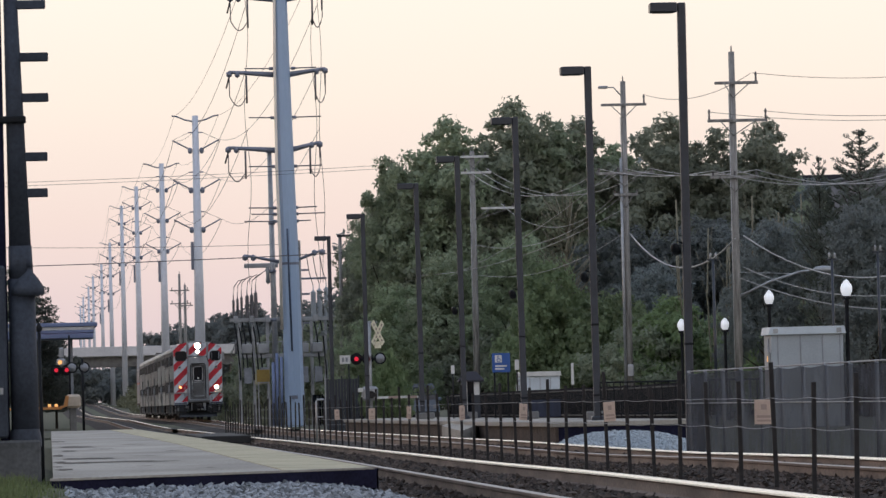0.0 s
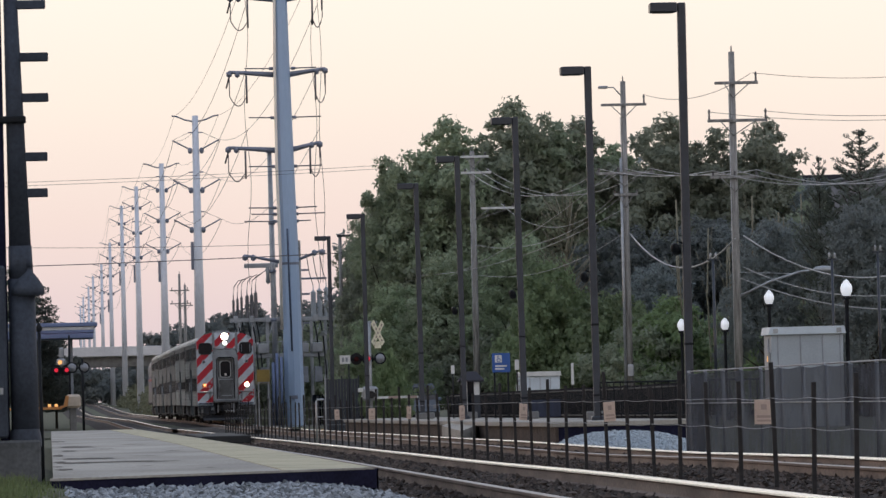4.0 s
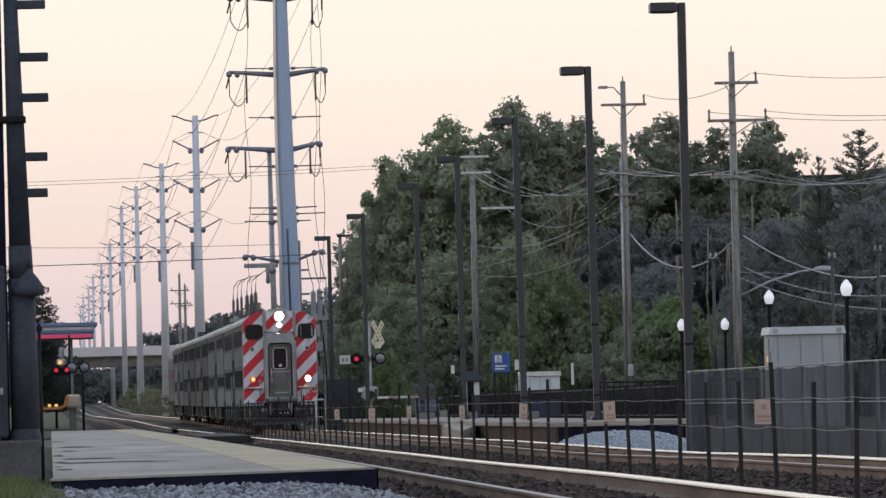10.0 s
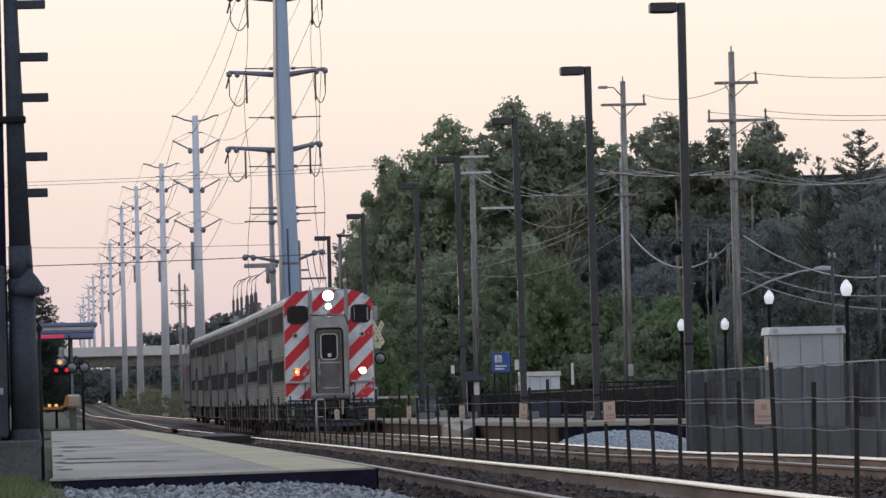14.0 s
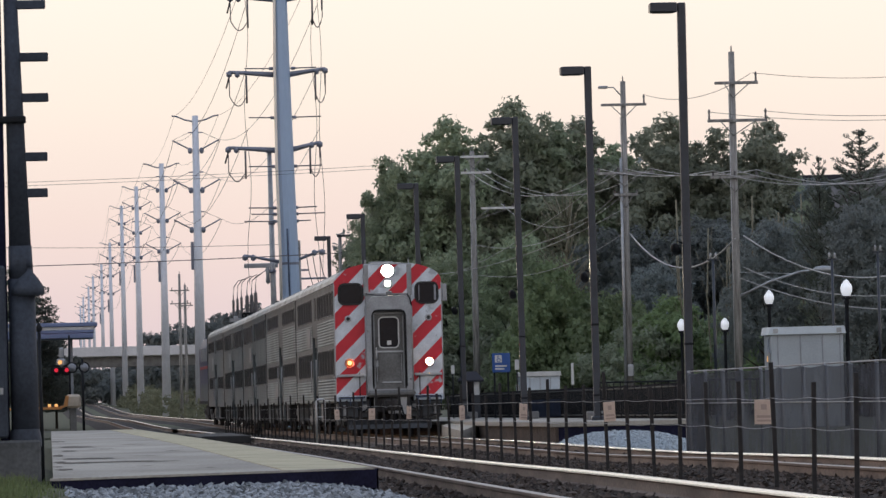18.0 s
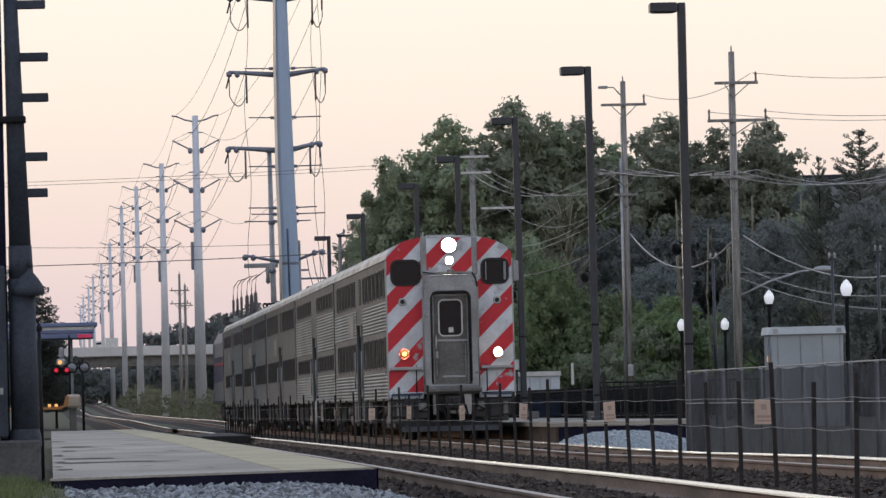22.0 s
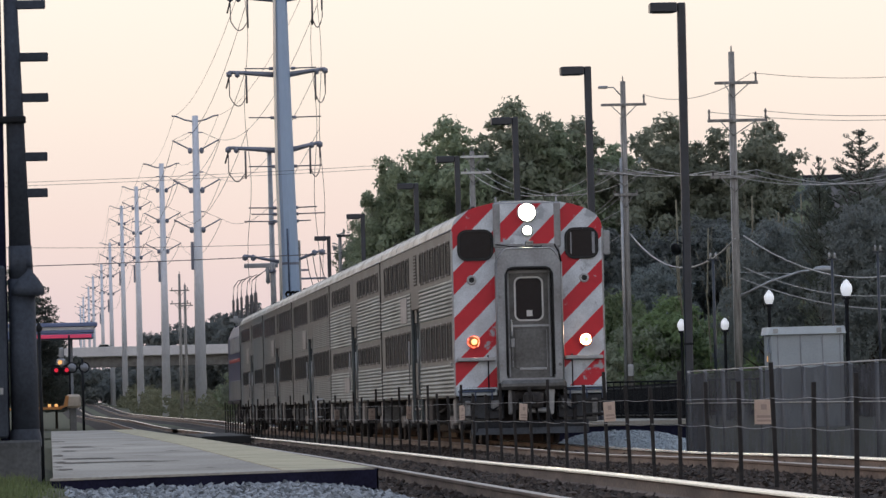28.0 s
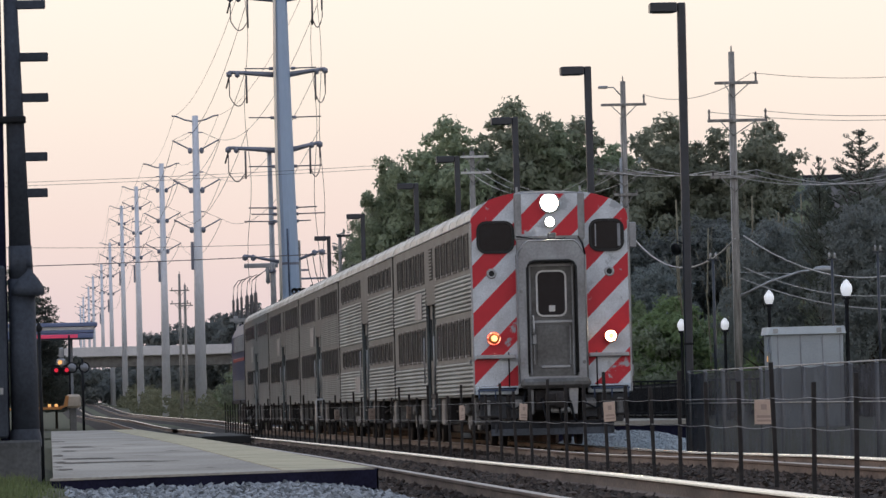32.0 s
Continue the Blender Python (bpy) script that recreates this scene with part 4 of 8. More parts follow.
    part("brake_hose", Geo().tube([(0.55, -0.2, 3.95), (0.62, -0.32, 3.8), (0.66, -0.33, 3.6)], 0.02, 6), M["black"], car)
    # coupler, pilot and plow
    part("draft_box", Geo().box(-0.40, 0.40, -0.25, 0.4, 0.55, 1.0, 0.04), M["under"], car)
    part("coupler_head", Geo().box(-0.18, 0.20, -0.62, -0.2, 0.62, 0.95, 0.06), M["under"], car)
    part("uncoupling_plate", Geo().prism([(0.32, 0.50), (0.44, 0.50), (0.47, 1.0), (0.28, 1.0)], -0.32, -0.24), M["galv"], car)
    part("uncoupling_plate", Geo().box(-0.48, -0.40, -0.30, -0.22, 0.50, 1.0, 0.02), M["under_lt"], car)
    part("coupler_carrier", Geo().box(-0.08, 0.30, -0.40, -0.22, 0.52, 0.63, 0.03), M["galv"], car)
    part("coupler_knuckle", Geo().lathe([(0.03, -0.16), (0.10, -0.14), (0.11, 0.14), (0.03, 0.16)], (0.10, -0.62, 0.78), 12), M["under"], car)
    for x in (-0.25, 0.05, 0.3):
        part("air_hose", Geo().tube([(x, -0.25, 0.8), (x + 0.03, -0.42, 0.62), (x + 0.06, -0.45, 0.42), (x + 0.12, -0.42, 0.34)], 0.025, 6), M["black"], car)
    plow = Geo()
    face = [(-1.24, -0.16), (-0.9, -0.24), (0.0, -0.30), (0.9, -0.24), (1.16, -0.16)]
    for (xa, ya), (xb, yb) in zip(face, face[1:]):
        plow.add([(xa, ya, 0.10), (xb, yb, 0.10), (xb, yb + 0.05, 0.23), (xa, ya + 0.05, 0.23), (xb, yb, 0.37), (xa, ya, 0.37),
                  (xa, ya + 0.09, 0.10), (xb, yb + 0.09, 0.10), (xb, yb + 0.09, 0.37), (xa, ya + 0.09, 0.37)],
                 [(0, 1, 2, 3), (3, 2, 4, 5), (7, 6, 9, 8), (5, 4, 8, 9), (1, 0, 6, 7)])
    part("plow", plow, M["plow"], car, "black plow plate over the rails")
    for s in (-1, 1):
        part("plow_end", Geo().box(s * 1.14 - 0.03, s * 1.14 + 0.03, -0.17, 0.25, 0.12, 0.36, 0.015), M["plow"], car)
        part("sill_rail", Geo().tube([(s * 0.74, -0.15, 0.99), (s * 1.49, -0.15, 0.99)], 0.022, 6), M["sign_slate"], car, "dark blue rail along the sill")
        for x in (0.80, 1.14, 1.46):
            part("sill_stanchion", Geo().tube([(s * x, -0.15, 0.99), (s * x, -0.13, 0.80)], 0.018, 6), M["sign_slate"], car)
        part("pilot_step", Geo().box(s * 1.24, s * 1.36, -0.13, -0.07, 0.42, 0.80, 0.02), M["under_lt"], car, "dusty grey step bracket")
        part("jumper_box", Geo().box(s * 0.60, s * 0.82, -0.14, -0.05, 0.60, 0.80, 0.03), M["under_lt"], car)
        part("jumper_cable", Geo().tube([(s * 0.55, -0.18, 0.98), (s * 0.62, -0.28, 0.70), (s * 0.80, -0.28, 0.60), (s * 0.95, -0.16, 0.72)], 0.024, 6), M["black"], car)
        part("plow_bracket", Geo().box(s * 0.85, s * 0.93, -0.08, 0.2, 0.3, 0.9, 0.02), M["under"], car)


def ditch_lamp(car, s):
    """A sealed beam in its cup; turning it about stands in for flashing."""
    g = Geo().lathe([(0.0, -0.012), (0.06, -0.010), (0.095, 0.0), (0.105, 0.010)], (0, 0, 0), 20, 0)
    g.lathe([(0.105, 0.010), (0.117, 0.012), (0.117, 0.02), (0.085, 0.06), (0.0, 0.075)], (0, 0, 0), 20, 1)
    g.turn(pose(0, 0, 0, -90))
    return part("ditch_lamp", g, [M["ditch"], M["orange"]], car, "ditch lamp, glowing warm white in front, turned about to flash", at=(s * 1.145, -0.15, 2.0))


def build_locomotive():
    lo = thing("locomotive", "dark blue and silver diesel locomotive pushing at the rear", "locomotive")
    L = 18.0
    prof = [(-1.50, 1.15), (-1.50, 3.9), (-1.25, 4.40), (-0.8, 4.62), (0.8, 4.62), (1.25, 4.40), (1.50, 3.9), (1.50, 1.15)]
    part("hood", Geo().prism(prof, 0.3, 15.2), M["blue_paint"], lo, "dark blue locomotive hood")
    part("silver_band", Geo().box(-1.515, 1.515, 0.35, 15.1, 1.2, 2.0, 0.01), M["steel_old"], lo)
    part("red_band", Geo().box(-1.512, 1.512, 0.35, 15.1, 2.8, 2.95, 0.01), M["red_paint_and_glow"], lo)
    for k in range(8):
        part("louvre_panel", Geo().box(-1.53, -1.50, 1.0 + 1.6 * k, 2.2 + 1.6 * k, 3.2, 3.85, 0.02), M["car_grey"], lo)
    for k in range(3):
        part("roof_fan", Geo().cyl((0, 3.0 + 2.2 * k, 4.6), (0, 3.0 + 2.2 * k, 4.82), 0.75, 0.70, 20), M["under"], lo)
    part("exhaust", Geo().box(-0.4, 0.4, 9.8, 11, 4.6, 4.85, 0.04), M["under"], lo)
    part("cab", Geo().prism([(-1.5, 1.15), (-1.5, 3.9), (-1.2, 4.5), (1.2, 4.5), (1.5, 3.9), (1.5, 1.15)], 15.2, 17.2), M["blue_paint"], lo)
    part("nose", Geo().prism([(-1.45, 1.15), (-1.45, 2.9), (1.45, 2.9), (1.45, 1.15)], 17.2, L), M["blue_paint"], lo)
    part("rear_face", Geo().prism([(x * 0.985, z) for x, z in prof], 0.22, 0.30), M["car_grey"], lo)
    part("walkway", Geo().box(-1.53, 1.53, 0.1, L, 1.0, 1.16, 0.02), M["under"], lo)
    part("fuel_tank", Geo().box(-1.35, 1.35, 6.4, 11.6, 0.3, 1.0, 0.12), M["under"], lo)
    part("diaphragm", Geo().box(-0.7, 0.7, -0.05, 0.22, 1.1, 3.4, 0.05), M["rubber"], lo)
    part("coupler", Geo().box(-0.15, 0.15, -0.1, 0.3, 0.62, 0.92, 0.04), M["under"], lo)
    truck(lo, 3.6)
    truck(lo, 14.4)
    return lo


def build_train():
    cars = []
    labels = ["stainless steel double-deck cab car with red and white striped front", "fluted stainless steel double-deck coach with small windows",
              "fluted stainless steel double-deck coach with tall windows", "stainless steel double-deck coach, weathered and dusty",
              "smooth dull grey double-deck coach, weathered"]
    styles = ["tall", "small", "fine", "fine", "plain"]
    for k in range(5):
        if k == 3:
            c = copy_thing(cars[2], pose(0, 0, 0))
            c["label"] = labels[3]
        else:
            c = thing("rail_coach" if k else "cab_car", labels[k], "train car", group="cars of the train")
            car_body(c, styles[k])
            if k == 0:
                cab_front(c)
            else:
                plain_end(c)
        cars.append(c)
    hc = part("horn_cluster", Geo().box(-0.62, -0.14, 0.4, 1.0, 4.80, 4.98, 0.05), M["black"], cars[4], "black horn cluster on the roof")
    for dx in (-0.52, -0.35, -0.18):
        part("horn_bell", Geo().lathe([(0.04, 0.0), (0.05, 0.2), (0.13, 0.42)], (0, 0, 0), 10).turn(Matrix.Translation((dx, 0.65, 5.08)) @ pose(0, 0, 0, 90)), M["black"], hc)
    loco = build_locomotive()
    tagged(loco, group="cars of the train")
    return cars, loco


CARS, LOCO = build_train()
LAMPS = [ditch_lamp(CARS[0], -1), ditch_lamp(CARS[0], 1)]


# ---------------------------------------------------------------- lamp posts
def build_lamp_posts():
    # y, height of the top, x of the top, x of the foot
    spots = [(121.2, 8.88, 13.36, 13.33), (141.8, 8.76, 13.32, 13.36), (163.3, 8.60, 13.28, 13.36), (186.6, 8.52, 13.31, 13.36), (207.3, 8.45, 13.32, 13.36), (241.3, 8.50, 13.29, 13.32), (271.0, 8.46, 13.34, 13.36)]
    for k, (y, z, xt, xf) in enumerate(spots):
        g0 = ground_z(xf, y) + (0.27 + 0.30 if 136 < y < 230 else 0.0)
        h = z - g0
        t = thing("lamp_post", "tall dark bronze square lamp post with boxy head", "lamp post", (xf, y, g0), group="lamp posts along the far platform")
        t.rotation_euler = (0, math.atan((xt - xf) / h), 0)
        part("pole", Geo().box(-0.085, 0.085, -0.085, 0.085, 0, h, 0.02), M["bronze"], t)
        part("base_plate", Geo().box(-0.2, 0.2, -0.2, 0.2, 0.0, 0.03, 0.01), M["bronze"], t)
        part("base_cover", Geo().box(-0.15, 0.15, -0.15, 0.15, 0.03, 0.22, 0.03), M["bronze"], t)
        part("arm", Geo().box(-0.24, 0.06, -0.05, 0.05, h - 0.16, h - 0.04, 0.015), M["bronze"], t)
        hd = part("lamp_head", Geo().box(-0.66, -0.10, -0.2, 0.2, h - 0.20, h, 0.02), M["bronze"], t, "flat boxy lamp head")
        part("lens", Geo().box(-0.60, -0.16, -0.15, 0.15, h - 0.21, h - 0.2), M["glass"], hd)
        for zz in (0.7, 2.4):
            part("band", Geo().box(-0.095, 0.095, -0.095, 0.095, zz, zz + 0.05, 0.01), M["black"], t)
        if k < 4:
            zl = (3.81, 3.69, 3.70, 3.64)[k] - g0
            f = part("floodlight", Geo().lathe([(0.02, -0.17), (0.09, -0.13), (0.10, 0.0), (0.07, 0.1), (0.02, 0.14)], (0, 0, 0), 12).turn(pose(-0.23, -0.02, zl, 50, -25, 0)), M["black"], t, "small black floodlight")
            part("bracket", Geo().tube([(-0.08, 0, zl + 0.10), (-0.19, 0, zl + 0.16), (-0.21, 0, zl + 0.06)], 0.018, 6), M["black"], f)


build_lamp_posts()


def build_acorn_lamps():
    spots = [(23.34, 170, 3.73), (25.42, 205, 4.08), (27.92, 240, 3.60), (26.14, 240, 3.60)]
    for k, (x, y, z) in enumerate(spots):
        g0 = ground_z(x, y)
        t = thing("street_lamp", "black post-top street lamp with milky acorn globe", "street lamp", (x, y, g0), group="acorn street lamps")
        h = z - g0
        part("post", Geo().lathe([(0.17, 0), (0.17, 0.25), (0.10, 0.5), (0.07, 0.8), (0.055, h - 0.45), (0.09, h - 0.38), (0.06, h - 0.30)], (0, 0, 0), 14), M["black"], t)
        part("cage", Geo().lathe([(0.12, h - 0.30), (0.15, h - 0.24), (0.13, h - 0.20)], (0, 0, 0), 14), M["black"], t)
        part("globe", Geo().lathe([(0.10, h - 0.21), (0.16, h - 0.08), (0.175, h + 0.04), (0.14, h + 0.15), (0.09, h + 0.18), (0.10, h + 0.21), (0.04, h + 0.26), (0.001, h + 0.29)], (0, 0, 0), 16), M["globe"], t, "glowing milky acorn globe")


build_acorn_lamps()


# ---------------------------------------------------------------- utility poles and wires
def sag(p, q, d, n=14):
    p, q = Vector(p), Vector(q)
    return [p.lerp(q, i / n) - Vector((0, 0, d * 4 * (i / n) * (1 - i / n))) for i in range(n + 1)]


def wire(p, q, d, r=0.018, m="wire_dark", label="thin aerial wire slung between poles", group="overhead wires"):
    single("overhead_wire", Geo().tube(sag(p, q, d), r, 5), M[m], label, "wire", group)


def utility_pole(x, y, top, arms, lean=0.0, arm_mat="pole_wood", label="tall weathered wooden utility pole with crossarms"):
    g0 = ground_z(x, y)
    t = thing("utility_pole", label, "utility pole", (x, y, g0), group="utility poles behind the platform")
    h = top - g0
    part("shaft", Geo().cyl((0, 0, -0.2), (lean, 0, h), 0.15, 0.11, 14), M["pole_wood"], t)
    part("top_pin", Geo().cyl((lean, 0, h), (lean, 0, h + 0.22), 0.03, 0.02, 8), M["porcelain"], t)
    part("ground_wire", Geo().tube([(-0.17, -0.1, 0.2), (-0.14 + lean, -0.08, h - 1.5)], 0.015, 5), M["wire_pale"], t)
    for z, half, pins, dx in arms:
        zz = z - g0
        a = part("crossarm", Geo().box(dx - half, dx + half, -0.20, -0.10, zz - 0.055, zz + 0.055, 0.012), M[arm_mat], t, "weathered crossarm")
        for s in (-1, 1):
            part("brace", Geo().tube([(dx + s * half * 0.55, -0.21, zz - 0.05), (0, -0.18, zz - 0.55)], 0.02, 5), M["pole_wood"], a)
        for px, hh in pins:
            part("insulator", Geo().lathe([(0.03, 0.05), (0.045, 0.08), (0.03, 0.12), (0.05, 0.16), (0.03, 0.2), (0.05, hh * 0.8), (0.02, hh)], (dx + px, -0.15, zz), 8), M["porcelain"], a)
    return t


def build_poles():
    p2 = utility_pole(25.50, 215, 13.3, [(12.15, 0.80, [(0.72, 0.40)], 0.14), (10.77, 1.10, [(-1.04, 0.42), (1.04, 0.42)], 0.15), (8.70, 0.90, [(-0.8, 0.22), (0.0, 0.22), (0.8, 0.22)], 0.0)],
                      0.0, label="tall weathered wooden utility pole with three crossarms")
    g0 = p2.location.z
    # street light on a long tapered arm
    arm = part("light_arm", Geo().tube([(0.1, -0.1, 4.35 - g0), (1.2, -0.1, 4.85 - g0), (2.3, -0.1, 5.18 - g0), (3.0, -0.1, 5.25 - g0)], 0.045, 8), M["galv"], p2, "grey tapered street light arm")
    part("light_head", Geo().lathe([(0.02, -0.42), (0.10, -0.3), (0.14, 0.0), (0.11, 0.25), (0.02, 0.36)], (0, 0, 0), 12).turn(pose(3.2, -0.1, 5.25 - g0, 0, 90, 0)), M["galv"], arm)
    part("arm_stay", Geo().tube([(0.1, -0.1, 5.2 - g0), (2.0, -0.1, 5.12 - g0)], 0.015, 5), M["galv"], p2)
    p1 = utility_pole(24.48, 245, 13.9, [(12.92, 0.95, [(0.85, 0.42)], 0.0), (10.06, 1.2, [(-1.1, 0.25), (-0.3, 0.25), (1.1, 0.25)], 0.0), (9.17, 0.5, [(-0.45, 0.2), (0.45, 0.2)], 0.0)],
                      0.0, label="tall weathered wooden utility pole with a metal conduit")
    g1 = p1.location.z
    part("conduit", Geo().cyl((-0.2, -0.12, 0.2), (-0.17, -0.12, 11.0), 0.06, 0.06, 8), M["galv"], p1, "pale metal conduit")
    part("meter_box", Geo().box(-0.12, 0.14, -0.32, -0.16, 1.9, 2.4, 0.03), M["galv"], p1)
    part("lamp_arm", Geo().tube([(-0.1, -0.1, 13.3 - g1), (-0.4, -0.1, 13.65 - g1), (-0.7, -0.1, 13.65 - g1)], 0.03, 6), M["galv"], p1)
    part("lamp_cap", Geo().box(-1.05, -0.65, -0.2, 0.0, 13.6 - g1, 13.72 - g1, 0.03), M["galv"], p1)
    # white crossarms here: the light on the wood is put into the colour
    p0 = utility_pole(20.33, 275, 12.4, [(12.12, 0.66, [(-0.5, 0.15), (0.5, 0.15)], 0.1), (11.37, 0.7, [(-0.5, 0.15), (0.55, 0.15)], 0.15), (9.7, 0.8, [(0.3, 0.2), (0.7, 0.2)], 1.15)],
                      0.0, "white", "pale grey utility pole with short crossarms coloured white as if lit")
    # neutral cables in deep curves
    wire((24.6, 244.8, 7.55), (25.45, 214.8, 6.45), 1.25, 0.030, "wire_pale", "thick pale aerial cable in a deep curve")
    wire((25.75, 214.8, 6.55), (33.0, 214.0, 5.55), 1.1, 0.030, "wire_pale", "thick pale aerial cable in a deep curve")
    wire((25.7, 214.8, 5.4), (33.0, 212.0, 4.6), 0.75, 0.020, "wire_pale")
    wire((25.6, 214.8, 5.0), (33.0, 212.0, 3.8), 0.55, 0.020, "wire_pale")
    for dx in (-0.8, 0.0, 0.8):
        wire((24.48 + dx * 1.3, 244.8, 10.25), (25.5 + dx, 214.8, 8.95), 0.25, 0.017, "wire_pale")
        wire((25.5 + dx, 214.8, 8.95), (33.5 + dx, 213, 9.2), 0.75, 0.015, "wire_pale")
        wire((20.5 + dx * 0.6, 274.8, 11.55), (24.48 + dx * 1.3, 244.8, 10.25), 1.2, 0.015, "wire_pale")
    wire((21.6, 274.8, 9.9), (24.2, 244.8, 9.3), 1.3, 0.015, "wire_pale")
    wire((20.4, 274.8, 8.0), (24.4, 244.8, 9.2), 0.9, 0.014, "wire_pale")
    wire((16.5, 300.0, 7.4), (24.4, 244.8, 8.6), 1.1, 0.015, "wire_pale")
    wire((17.5, 300.0, 6.2), (24.0, 244.8, 10.2), 0.9, 0.014, "wire_pale")
    wire((20.5, 275.0, 6.6), (24.4, 244.8, 7.6), 0.7, 0.014, "wire_pale")
    wire((26.25, 214.85, 12.5), (40, 205, 13.6), 0.9, 0.010)
    wire((26.6, 214.85, 11.1), (40, 205, 12.0), 0.8, 0.010)
    wire((24.6, 214.85, 11.1), (40, 205, 11.5), 0.8, 0.010)
    wire((25.4, 244.85, 13.3), (26.2, 214.85, 12.5), 0.5, 0.012)
    # long spans crossing above the tracks
    wire((-3.0, 300, 12.15), (20.0, 300, 12.75), 0.1, 0.011)
    wire((-3.0, 302, 12.4), (20.0, 302, 13.0), 0.1, 0.011)
    wire((-3.0, 260, 7.1), (13.5, 262, 7.45), 0.05, 0.020)
    wire((-3.0, 340, 10.2), (15.0, 340, 10.0), 0.1, 0.015)
    for px, py, ph in ((-3.0, 301, 12.8), (20.0, 301, 13.3), (-3.0, 260, 7.3), (-3.0, 340, 10.4), (15.0, 340.2, 10.2)):
        q = thing("utility_pole", "plain weathered wooden utility pole", "utility pole", (px, py, ground_z(px, py)), group="utility poles behind the platform")
        part("shaft", Geo().cyl((0, 0, -0.2), (0, 0, ph - q.location.z), 0.16, 0.11, 12), M["pole_wood"], q)
        part("crossarm", Geo().box(-0.06, 0.06, -1.2, 1.2, ph - q.location.z - 0.5, ph - q.location.z - 0.38, 0.01), M["pole_wood"], q)
    utility_pole(12.84, 540, 12.9, [(11.4, 0.9, [(-0.7, 0.3), (0.7, 0.3)], 0.0), (10.2, 0.9, [(-0.7, 0.3), (0.7, 0.3)], 0.0)], 0.0, label="distant dark wooden utility pole with crossarms")
    utility_pole(13.45, 545, 12.0, [(10.1, 0.7, [(-0.5, 0.3), (0.5, 0.3)], 0.0)], 0.0, label="distant dark wooden utility pole with a crossarm")
    # service pole by the substation
    x, y = 15.34, 300.0
    t = thing("utility_pole", "slim dark utility pole beside the substation", "utility pole", (x, y, ground_z(x, y)), group="utility poles behind the platform")
    part("shaft", Geo().cyl((0, 0, 0), (0, 0, 9.85), 0.13, 0.09, 10), M["pole_wood"], t)
    part("crossarm", Geo().box(-0.15, 0.65, -0.16, -0.08, 9.68, 9.80, 0.01), M["bronze"], t)


build_poles()


# ---------------------------------------------------------------- transmission line
def tower(y, top, k):
    x = 13.8 + (0.15 if k % 2 else -0.1)
    g0 = ground_z(x, y)
    h = top - g0
    t = thing("transmission_tower", "tall tapered grey steel transmission pole with six arms", "transmission tower", (x, y, g0), group="transmission towers along the railway")
    part("shaft", Geo().cyl((0, 0, -0.3), (0, 0, h), 0.52, 0.26, 16), M["tower"], t)
    for s in (-1, 1):
        part("top_arm", Geo().tube([(0, 0, h - 0.55), (s * 0.9, 0, h - 0.35), (s * 1.6, 0, h - 0.05), (s * 2.0, 0, h)], 0.075, 6), M["tower_arm"], t)
    for lv in range(3):
        z = h - 3.0 - 3.4 * lv
        for s in (-1, 1):
            a = part("davit_arm", Geo().tube([(s * 0.3, 0, z), (s * 2.0, 0, z + 0.9)], 0.07, 6), M["tower_arm"], t)
            part("insulator_ring", Geo().lathe([(0.02, -0.27), (0.13, -0.22), (0.19, -0.1), (0.19, 0.1), (0.13, 0.22), (0.02, 0.27)], (s * 0.50, 0, z), 12), M["tower_arm"], a)
        part("stub_bar", Geo().box(-0.62, 0.62, -0.05, 0.05, z + 1.50, z + 1.60, 0.02), M["tower_arm"], t)
        for s in (-1, 1):
            part("stay_wire", Geo().tube([(s * 0.6, 0, z + 1.55), (s * 1.95, 0, z + 0.92)], 0.018, 5), M["wire_dark"], t)
    part("step_box", Geo().box(-0.62, -0.38, -0.15, 0.15, h - 13.2, h - 10.8, 0.03), M["tower_arm"], t)
    return t


